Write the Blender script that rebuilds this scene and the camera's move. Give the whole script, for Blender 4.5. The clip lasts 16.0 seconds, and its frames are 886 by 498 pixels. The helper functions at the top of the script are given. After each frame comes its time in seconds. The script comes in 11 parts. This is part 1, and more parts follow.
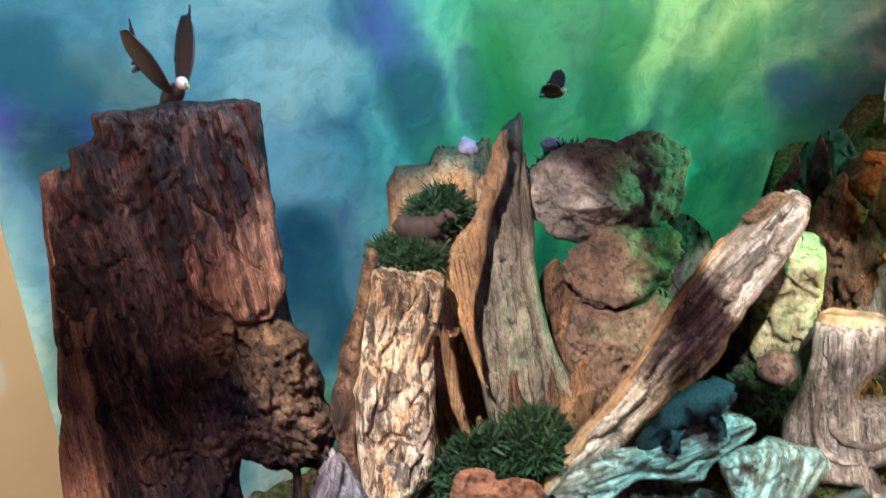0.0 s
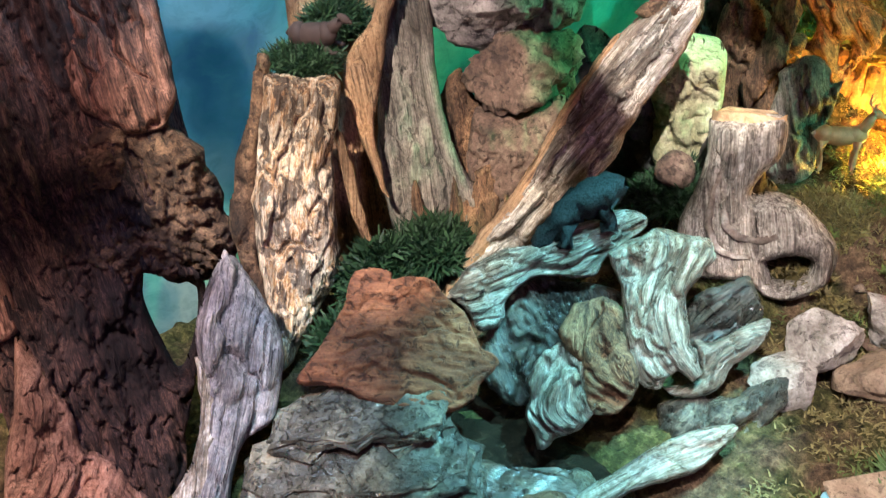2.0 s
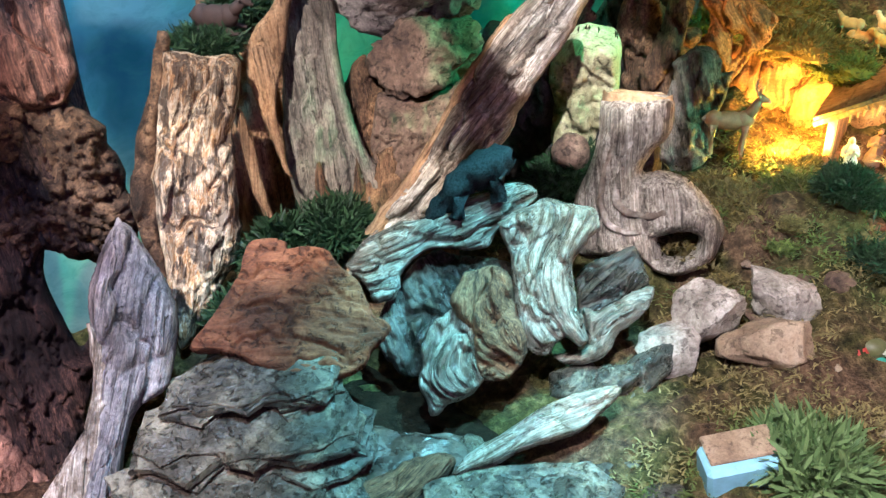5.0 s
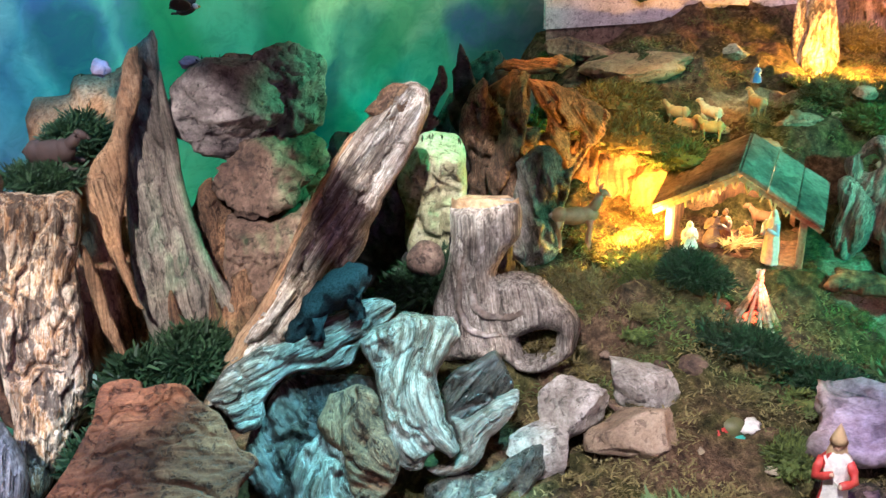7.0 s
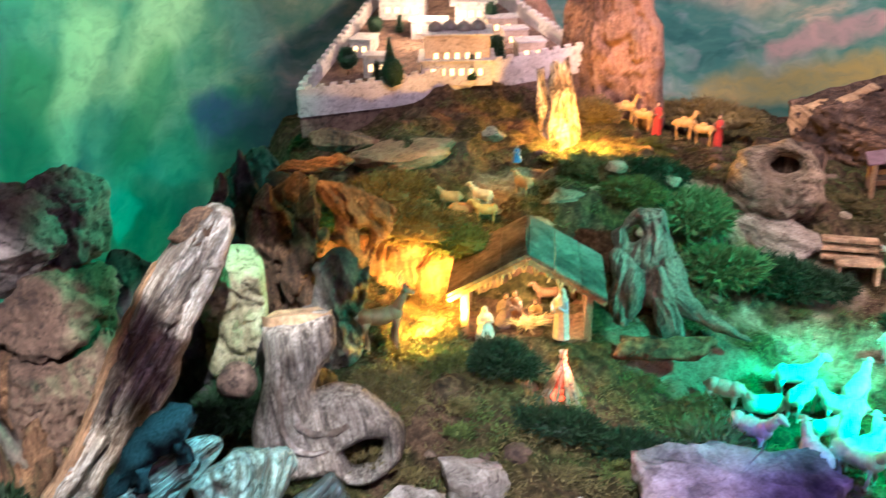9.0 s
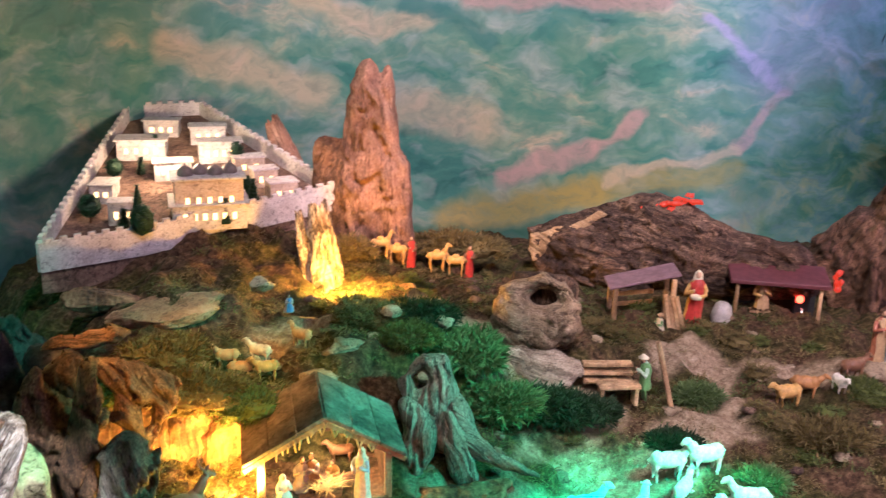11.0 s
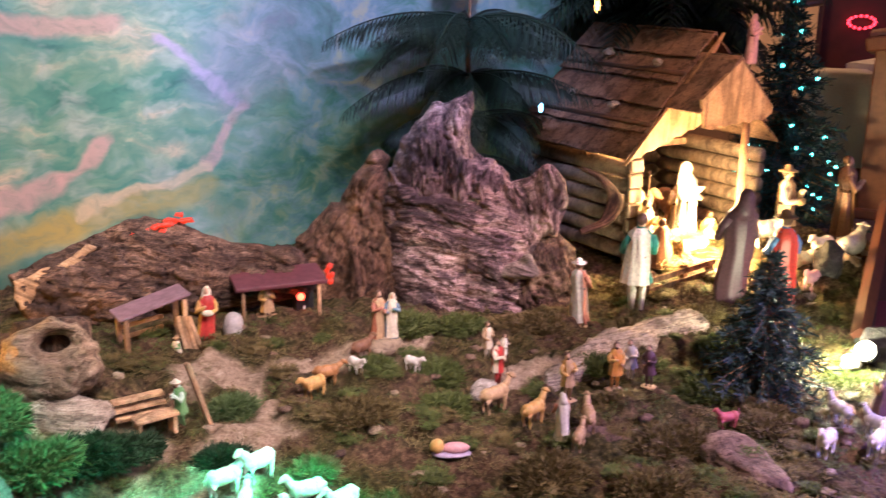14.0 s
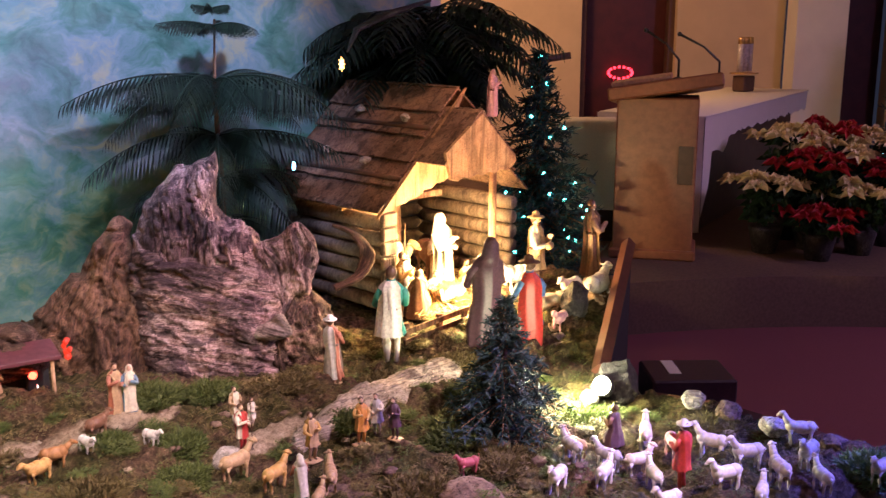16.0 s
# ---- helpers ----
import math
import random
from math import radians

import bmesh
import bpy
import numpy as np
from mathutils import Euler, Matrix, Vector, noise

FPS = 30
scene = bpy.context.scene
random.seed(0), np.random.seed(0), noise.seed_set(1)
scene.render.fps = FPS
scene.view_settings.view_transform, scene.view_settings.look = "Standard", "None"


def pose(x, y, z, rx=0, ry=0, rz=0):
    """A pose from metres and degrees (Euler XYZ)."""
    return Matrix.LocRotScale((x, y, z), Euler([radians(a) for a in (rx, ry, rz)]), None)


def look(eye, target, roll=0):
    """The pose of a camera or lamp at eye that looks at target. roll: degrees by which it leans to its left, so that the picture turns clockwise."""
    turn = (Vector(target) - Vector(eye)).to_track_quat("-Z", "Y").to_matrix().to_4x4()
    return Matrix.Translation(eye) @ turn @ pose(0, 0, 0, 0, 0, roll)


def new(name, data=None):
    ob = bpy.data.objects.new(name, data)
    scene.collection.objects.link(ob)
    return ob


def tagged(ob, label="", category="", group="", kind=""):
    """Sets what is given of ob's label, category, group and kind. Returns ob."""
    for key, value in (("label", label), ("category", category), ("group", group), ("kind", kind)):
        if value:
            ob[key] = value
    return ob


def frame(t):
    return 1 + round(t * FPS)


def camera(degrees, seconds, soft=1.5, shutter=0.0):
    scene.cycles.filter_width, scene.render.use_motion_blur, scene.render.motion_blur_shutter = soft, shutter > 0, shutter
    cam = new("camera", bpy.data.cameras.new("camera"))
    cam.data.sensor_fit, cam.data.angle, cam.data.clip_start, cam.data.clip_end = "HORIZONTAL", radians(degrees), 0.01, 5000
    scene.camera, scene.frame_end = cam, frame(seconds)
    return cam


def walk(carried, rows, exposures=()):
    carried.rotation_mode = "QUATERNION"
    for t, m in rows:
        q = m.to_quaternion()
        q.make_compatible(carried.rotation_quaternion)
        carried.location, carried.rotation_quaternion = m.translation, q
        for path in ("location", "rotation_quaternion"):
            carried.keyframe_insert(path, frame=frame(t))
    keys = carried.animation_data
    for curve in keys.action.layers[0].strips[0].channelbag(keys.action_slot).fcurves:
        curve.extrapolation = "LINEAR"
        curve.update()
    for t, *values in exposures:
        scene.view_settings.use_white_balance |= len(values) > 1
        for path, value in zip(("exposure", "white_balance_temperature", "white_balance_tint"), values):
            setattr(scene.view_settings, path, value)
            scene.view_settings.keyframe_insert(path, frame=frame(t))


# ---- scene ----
# ---------------------------------------------------------------- camera
cam = camera(48.0, 16.0, soft=1.3, shutter=0.4)
PATH = [
    (0.0, -0.0200, 0.0030, 1.5961, 53.430, -25.186, -3.613),
    (0.5, 0.0126, 0.0257, 1.5749, 53.100, -28.032, -3.678),
    (1.0, 0.0316, 0.0383, 1.5551, 52.047, -30.561, -3.772),
    (1.5, 0.0534, 0.0488, 1.5273, 51.439, -32.070, -3.968),
    (2.0, 0.0579, 0.0424, 1.5082, 50.809, -33.239, -3.708),
    (2.5, 0.0771, 0.0368, 1.4768, 50.604, -33.986, -2.639),
    (3.0, 0.0975, 0.0455, 1.4665, 50.353, -34.600, -1.669),
    (5.5, 0.1804, 0.0552, 1.4378, 46.037, -29.853, -2.459),
    (6.0, 0.1773, 0.0671, 1.4524, 44.134, -28.447, -2.802),
    (6.5, 0.1660, 0.0760, 1.4678, 41.488, -27.227, -2.798),
    (7.0, 0.1658, 0.0765, 1.4806, 38.373, -26.758, -2.646),
    (7.5, 0.2351, 0.0470, 1.5143, 37.516, -26.339, -2.492),
    (8.0, 0.2198, 0.0396, 1.5315, 35.360, -25.771, -2.752),
    (8.5, 0.1202, 0.0446, 1.5418, 29.176, -25.084, -2.038),
    (9.0, 0.0178, 0.0549, 1.5506, 20.915, -23.841, -1.018),
    (9.5, 0.0071, 0.0431, 1.5986, 16.126, -22.069, -0.459),
    (9.7, 0.0208, 0.0379, 1.6165, 15.284, -21.314, -0.170),
    (11.8, -0.2339, 0.0909, 1.6646, -4.390, -17.071, 1.591),
    (12.0, -0.2341, 0.0861, 1.6718, -5.714, -17.072, 1.486),
    (12.5, -0.2651, 0.1304, 1.6293, -10.978, -16.907, 0.426),
    (13.0, -0.3308, 0.1688, 1.5850, -18.305, -16.654, -0.669),
    (13.5, -0.3551, 0.1542, 1.5916, -24.551, -16.071, 0.009),
    (14.0, -0.2926, 0.1064, 1.6233, -28.908, -15.848, 0.693),
    (14.5, -0.2415, 0.0583, 1.6406, -32.707, -15.486, 0.639),
    (15.0, -0.1944, 0.0286, 1.6436, -35.739, -14.615, 0.337),
    (15.5, -0.1472, 0.0078, 1.6448, -38.303, -13.736, 0.212),
    (16.0, -0.1055, -0.0155, 1.6367, -40.000, -12.700, -0.001),
]
EXPOSURES = [(0.0, 0.0, 6450, 11), (3.0, 0.0, 6100, 10.5), (6.0, -0.03, 5800, 12), (7.5, -0.13, 5700, 13), (9.7, -0.22, 5500, 11.5), (12.0, -0.34, 5750, 14), (13.2, -0.08, 5900, 16), (14.5, 0.16, 5950, 16), (16.0, 0.10, 6100, 17)]
walk(cam, [(t, pose(x, y, z, 90 + p, 0, w) @ pose(0, 0, 0, 0, 0, r)) for t, x, y, z, w, p, r in PATH], EXPOSURES)


# ---------------------------------------------------------------- world and lamps
world = bpy.data.worlds.new("room_air")
world.use_nodes = True
world.node_tree.nodes["Background"].inputs["Color"].default_value = (0.55, 0.62, 1.0, 1)
world.node_tree.nodes["Background"].inputs["Strength"].default_value = 0.03
scene.world = world


def lamp(name, kind, eye, target, power, colour, size=0.05, cone=50, blend=0.4, label=""):
    """One lamp: a spot, small bulb or disk; some are added, unseen fills."""
    data = bpy.data.lights.new(name, kind)
    data.energy, data.color = power * GAIN, colour
    if kind == "AREA":
        data.shape, data.size = "DISK", size
    else:
        data.shadow_soft_size = size
    if kind == "SPOT":
        data.spot_size, data.spot_blend = radians(cone), blend
    ob = new(name, data)
    ob.matrix_world = look(eye, target) if kind != "POINT" else pose(*eye)
    return tagged(ob, label or "coloured display lamp", "lamp", kind="structure")


GAIN = 4.2
# ceiling spots over the left woods and the fall
lamp("spot_blue_left", "SPOT", (-0.55, 1.05, 2.5), (-1.80, 0.88, 1.15), 50, (0.16, 0.62, 1.0), 0.04, 44, 0.7)
lamp("spot_green_wall", "SPOT", (-0.70, 1.90, 2.5), (-1.95, 2.1, 1.12), 46, (0.03, 1.0, 0.45), 0.03, 56, 0.6)
lamp("spot_white_left", "SPOT", (-0.35, -0.25, 2.5), (-1.14, 0.84, 0.80), 112, (1.0, 0.88, 0.78), 0.012, 19, 0.4)
# added unseen spot that whitens the bleached log's upper end
lamp("spot_log", "SPOT", (0.10, 0.25, 2.5), (-0.77, 1.24, 0.98), 125, (1.0, 0.95, 0.90), 0.008, 10, 0.3)
# added warm fill, unseen, to lift the roots at lower left
lamp("spot_warm_left", "SPOT", (-0.2, -0.3, 2.5), (-1.08, 0.32, 0.22), 96, (1.0, 0.72, 0.66), 0.03, 24, 0.8)
# added unseen spot to brighten the top of the dark trunk
lamp("spot_trunk", "SPOT", (-0.15, -0.3, 2.4), (-1.43, 0.57, 1.06), 36, (1.0, 0.62, 0.62), 0.03, 18, 0.8)
lamp("spot_teal_fall", "SPOT", (-0.05, 1.05, 2.4), (-0.65, 0.87, 0.48), 116, (0.26, 0.88, 1.0), 0.012, 18, 0.5)
lamp("spot_teal_slates", "SPOT", (-0.15, 0.35, 2.4), (-0.68, 0.66, 0.46), 50, (0.40, 0.86, 1.0), 0.02, 27, 0.5)
lamp("spot_blue_splinter", "SPOT", (-0.45, 0.1, 2.3), (-1.02, 0.5, 0.66), 15, (0.25, 0.38, 1.0), 0.03, 20, 0.6)
lamp("spot_green_rocks", "SPOT", (-0.05, 2.12, 1.9), (-1.05, 1.30, 0.78), 42, (0.03, 1.0, 0.42), 0.02, 18, 0.6)
# added spot standing in for room light on the cream side wall
lamp("spot_side_wall", "SPOT", (-1.1, -1.2, 2.6), (-2.0, 0.02, 0.75), 150, (1.0, 0.86, 0.70), 0.05, 28, 0.6)
# orange lamps hidden in the hill
lamp("bulb_orange_hut", "POINT", (-0.650, 1.69, 0.60), (0, 0, 0), 1.5, (1.0, 0.50, 0.03), 0.012)
lamp("bulb_hut_inside", "POINT", (-0.485, 1.87, 0.66), (0, 0, 0), 0.7, (1.0, 0.62, 0.26), 0.012)
lamp("bulb_orange_stump", "POINT", (-0.56, 2.62, 0.75), (0, 0, 0), 5.0, (1.0, 0.45, 0.05), 0.02)
lamp("spot_tall_stump", "SPOT", (-0.1, 1.7, 2.5), (-0.52, 3.22, 0.9), 62, (1.0, 0.50, 0.38), 0.04, 24, 0.6)
lamp("spot_orange_hill", "SPOT", (-1.0, 1.1, 2.2), (-0.76, 2.0, 0.70), 52, (1.0, 0.40, 0.07), 0.04, 20, 0.6)
lamp("bulb_orange_cliff", "SPOT", (-0.60, 1.73, 0.60), (-0.78, 1.98, 0.68), 9, (1.0, 0.42, 0.04), 0.015, 105, 0.5)
lamp("bulb_town", "POINT", (-1.2, 3.12, 1.0), (0, 0, 0), 2.2, (1.0, 0.62, 0.34), 0.03)
lamp("spot_town", "SPOT", (-0.4, 1.6, 2.5), (-1.05, 2.75, 0.8), 30, (1.0, 0.72, 0.78), 0.04, 36, 0.7)
# flock
lamp("spot_green_flock", "SPOT", (0.75, 1.35, 1.75), (0.29, 1.95, 0.42), 118, (0.0, 1.0, 0.52), 0.02, 25, 0.4)
lamp("spot_green_hut", "SPOT", (1.25, 1.75, 1.65), (-0.30, 1.98, 0.60), 58, (0.03, 1.0, 0.62), 0.03, 36, 0.6)
# added unseen spot to raise the mound behind the hut
lamp("spot_mound", "SPOT", (-0.05, 0.9, 2.6), (-0.16, 2.42, 0.60), 36, (1.0, 0.84, 0.72), 0.03, 22, 0.8)
lamp("spot_violet_slab", "SPOT", (0.45, 0.75, 2.3), (0.04, 1.48, 0.5), 42, (0.24, 0.18, 1.0), 0.03, 14, 0.6)
lamp("spot_centre", "SPOT", (0.15, -0.1, 2.6), (-0.36, 1.24, 0.52), 112, (1.0, 0.93, 0.90), 0.03, 23, 0.8)
lamp("spot_violet_fir", "SPOT", (2.5, 0.8, 1.7), (1.75, 1.75, 0.45), 24, (0.30, 0.20, 1.0), 0.03, 34, 0.7)
# middle wall, village and big stump
lamp("spot_wall_middle", "SPOT", (0.2, 1.6, 2.7), (-0.15, 4.0, 1.15), 100, (1.0, 0.78, 0.74), 0.1, 58, 0.8)
lamp("spot_village", "SPOT", (0.5, 1.2, 2.6), (0.62, 2.85, 0.5), 60, (1.0, 0.76, 0.72), 0.04, 42, 0.6)
lamp("spot_magenta_stump", "SPOT", (2.5, 1.6, 2.4), (1.50, 3.2, 0.72), 40, (1.0, 0.52, 0.74), 0.04, 28, 0.6)
lamp("spot_violet_palm", "SPOT", (1.3, 2.4, 2.6), (1.55, 4.1, 1.35), 50, (0.60, 0.62, 1.0), 0.05, 64, 0.7)
# barn, rock lamp and right corner
lamp("bulb_barn", "POINT", (2.56, 2.96, 0.60), (0, 0, 0), 14.0, (1.0, 0.64, 0.24), 0.02)
lamp("bulb_barn_inside", "POINT", (2.50, 3.12, 0.84), (0, 0, 0), 4.5, (1.0, 0.66, 0.28), 0.02)
lamp("spot_barn_front", "SPOT", (2.5, 1.7, 2.0), (2.62, 3.15, 1.12), 26, (1.0, 0.50, 0.30), 0.03, 28, 0.6)
lamp("bulb_rock", "POINT", (2.20, 2.02, 0.50), (0, 0, 0), 6.0, (1.0, 0.94, 0.55), 0.02)
lamp("spot_blue_right", "SPOT", (3.0, 0.9, 1.6), (2.30, 1.3, 0.4), 46, (0.10, 0.12, 1.0), 0.03, 46, 0.7)
lamp("spot_meadow", "SPOT", (1.9, 0.5, 2.6), (1.35, 2.05, 0.4), 80, (1.0, 0.69, 0.68), 0.03, 52, 0.6)
# nave: two added area fills, unseen, for the church wall and the carpet
lamp("nave_lamp", "AREA", (5.0, 5.8, 3.5), (6.3, 7.2, 1.2), 17, (1.0, 0.54, 0.26), 0.8)
lamp("nave_window", "AREA", (5.6, -1.2, 3.2), (3.4, 2.6, 0.2), 22, (0.66, 0.40, 0.8), 1.4)


# ---------------------------------------------------------------- noise and geometry helpers
def hash3(i):
    h = (i[..., 0] * 73856093) ^ (i[..., 1] * 19349663) ^ (i[..., 2] * 83492791)
    h = (h ^ (h >> 13)) * 1274126177
    return ((h ^ (h >> 16)) & 0xFFFF) / 32767.5 - 1.0


def vnoise(p):
    """Smooth value noise in -1..1 at an array of points."""
    p = np.asarray(p, float) + 1000.0
    i = np.floor(p).astype(np.int64)
    f = p - i
    f = f * f * (3 - 2 * f)
    out = 0.0
    for a in (0, 1):
        for b in (0, 1):
            for c in (0, 1):
                w = (f[..., 0] if a else 1 - f[..., 0]) * (f[..., 1] if b else 1 - f[..., 1]) * (f[..., 2] if c else 1 - f[..., 2])
                out = out + w * hash3(i + np.array([a, b, c]))
    return out


def fbm(p, octaves=4, gain=0.5):
    p, out, amp = np.asarray(p, float), 0.0, 1.0
    for k in range(octaves):
        out = out + amp * vnoise(p * 2.03 ** k + 17.3 * k)
        amp *= gain
    return out


def ridge(p, octaves=3):
    p, out, amp = np.asarray(p, float), 0.0, 1.0
    for k in range(octaves):
        out = out + amp * (1 - np.abs(vnoise(p * 2.1 ** k + 9.1 * k)) * 2.2)
        amp *= 0.5
    return out


def basis(d, up=(0, 0, 1)):
    d = np.array(d, float)
    d /= np.linalg.norm(d)
    s = np.cross(np.array(up, float), d)
    if np.linalg.norm(s) < 1e-4:
        s = np.cross(np.array([1.0, 0, 0]), d)
    s /= np.linalg.norm(s)
    return s, np.cross(d, s), d


def spline(points, n):
    """Catmull-Rom through the points (any width of row), n samples."""
    p = np.array(points, float)
    q = np.vstack([2 * p[0] - p[1], p, 2 * p[-1] - p[-2]])
    out = []
    for t in np.linspace(0, len(p) - 1, n):
        k = min(int(t), len(p) - 2)
        u = t - k
        a, b, c, d = q[k], q[k + 1], q[k + 2], q[k + 3]
        out.append(0.5 * (2 * b + (c - a) * u + (2 * a - 5 * b + 4 * c - d) * u * u + (3 * b - a - 3 * c + d) * u ** 3))
    return np.array(out)


class Geo:
    """Collects vertices, faces, material slots and a grain coordinate for one mesh."""

    def __init__(self):
        self.v, self.f, self.m, self.g, self.n = [], [], [], [], 0

    def add(self, v, f, m=0, g=None):
        v = np.asarray(v, float)
        self.v.append(v)
        self.g.append(v if g is None else np.asarray(g, float))
        f = [tuple(int(i) + self.n for i in q) for q in f]
        self.f += f
        self.m += [m] * len(f)
        self.n += len(v)
        return self

    def box(self, c, size, rot=None, m=0, bevel=None):
        s = np.array(size, float) / 2
        b = min(s) * 0.16 if bevel is None else bevel
        v, ids = [], {}
        for sx in (-1, 1):
            for sy in (-1, 1):
                for sz in (-1, 1):
                    for a in range(3):
                        q = np.array([sx, sy, sz]) * (s - b)
                        q[a] = (sx, sy, sz)[a] * s[a]
                        ids[sx, sy, sz, a] = len(v)
                        v.append(q)
        f = []
        for a in range(3):
            b1, b2 = [(1, 2), (2, 0), (0, 1)][a]
            for sg in (-1, 1):
                ring = []
                for p, q in ((-1, -1), (1, -1), (1, 1), (-1, 1)):
                    k = [0, 0, 0]
                    k[a], k[b1], k[b2] = sg, p, q
                    ring.append(ids[(*k, a)])
                f.append(ring if sg > 0 else ring[::-1])
            for p in (-1, 1):
                for q in (-1, 1):
                    lo, hi = [0, 0, 0], [0, 0, 0]
                    lo[a], hi[a] = -1, 1
                    lo[b1] = hi[b1] = p
                    lo[b2] = hi[b2] = q
                    ring = [ids[(*lo, b1)], ids[(*hi, b1)], ids[(*hi, b2)], ids[(*lo, b2)]]
                    f.append(ring if p * q < 0 else ring[::-1])
        for sx in (-1, 1):
            for sy in (-1, 1):
                for sz in (-1, 1):
                    ring = [ids[sx, sy, sz, a] for a in range(3)]
                    f.append(ring if sx * sy * sz > 0 else ring[::-1])
        v = np.array(v)
        g = v.copy()
        if rot is not None:
            v = v @ np.array(rot).T
        return self.add(v + np.array(c), f, m, g + np.array(c) * 3)

    def ball(self, c, r, rot=None, m=0, n=10, rough=0.0, seed=0.0):
        r = np.ones(3) * np.array(r, float)
        v, f = [(0, 0, 1)], []
        rows = max(4, n * 2 // 3)
        for i in range(1, rows):
            th = math.pi * i / rows
            v += [(math.sin(th) * math.cos(2 * math.pi * j / n), math.sin(th) * math.sin(2 * math.pi * j / n), math.cos(th)) for j in range(n)]
        v.append((0, 0, -1))
        for j in range(n):
            f.append((0, 1 + j, 1 + (j + 1) % n))
            for i in range(rows - 2):
                a, b = 1 + i * n + j, 1 + i * n + (j + 1) % n
                f.append((a, a + n, b + n, b))
            f.append((1 + (rows - 2) * n + j, len(v) - 1, 1 + (rows - 2) * n + (j + 1) % n))
        v = np.array(v, float)
        if rough:
            v = v * (1 + rough * fbm(v * 2.2 + seed, 3))[:, None]
        v = v * r
        if rot is not None:
            v = v @ np.array(rot).T
        return self.add(v + np.array(c), f, m)

    def tube(self, path, radii, n=8, m=0, flat=1.0, up=(0, 0, 1), caps=True):
        p = np.array(path, float)
        radii = np.ones(len(p)) * np.array(radii, float)
        v, f = [], []
        for i in range(len(p)):
            d = p[min(i + 1, len(p) - 1)] - p[max(i - 1, 0)]
            s, u, _ = basis(d, up)
            for j in range(n):
                a = 2 * math.pi * j / n
                v.append(p[i] + radii[i] * (math.cos(a) * s + flat * math.sin(a) * u))
        for i in range(len(p) - 1):
            for j in range(n):
                f.append((i * n + j, i * n + (j + 1) % n, (i + 1) * n + (j + 1) % n, (i + 1) * n + j))
        if caps:
            f += [tuple(range(n))[::-1], tuple(range((len(p) - 1) * n, len(p) * n))]
        return self.add(v, f, m)

    def lathe(self, prof, n=14, m=0, c=(0, 0, 0), sx=1.0, sy=1.0, wob=0.0, k=5, turn=0.0):
        v, f = [], []
        for r, z in prof:
            for j in range(n):
                a = 2 * math.pi * j / n
                rr = r * (1 + wob * math.sin(k * a + 3 * z / max(prof[-1][1], 1e-6)))
                x, y = rr * math.cos(a) * sx, rr * math.sin(a) * sy
                v.append((c[0] + x * math.cos(turn) - y * math.sin(turn), c[1] + x * math.sin(turn) + y * math.cos(turn), c[2] + z))
        for i in range(len(prof) - 1):
            for j in range(n):
                f.append((i * n + j, i * n + (j + 1) % n, (i + 1) * n + (j + 1) % n, (i + 1) * n + j))
        f += [tuple(range(n))[::-1], tuple(range((len(prof) - 1) * n, len(prof) * n))]
        return self.add(v, f, m)

    def mesh(self, name, mats, smooth=True, offset=(0, 0, 0)):
        me = bpy.data.meshes.new(name)
        v = np.vstack(self.v) - np.array(offset, float)
        me.from_pydata(v.tolist(), [], self.f)
        for mt in mats:
            me.materials.append(mt)
        me.polygons.foreach_set("material_index", self.m)
        me.polygons.foreach_set("use_smooth", [smooth] * len(self.f))
        at = me.attributes.new("grain", "FLOAT_VECTOR", "POINT")
        at.data.foreach_set("vector", np.vstack(self.g).ravel())
        me.update()
        return me


def listed(m):
    return m if isinstance(m, (list, tuple)) else [m]


def solo(name, geo, mats, label, category, at=(0, 0, 0), group="", kind="", smooth=True):
    """A thing of one mesh; its vertices are given in the world, its origin is put at its base."""
    ob = new(name, geo.mesh(name, listed(mats), smooth, at))
    ob.location = at
    return tagged(ob, label, category, group, kind)


def thing(name, label, category, m=None, group="", kind=""):
    ob = new(name)
    ob.empty_display_size = 0.05
    ob.matrix_world = m if m is not None else Matrix()
    return tagged(ob, label, category, group, kind)


def part(name, geo, mats, parent, label="", smooth=True, kind=""):
    ob = new(name, geo.mesh(name, listed(mats), smooth))
    ob.parent = parent
    return tagged(ob, label, kind=kind)


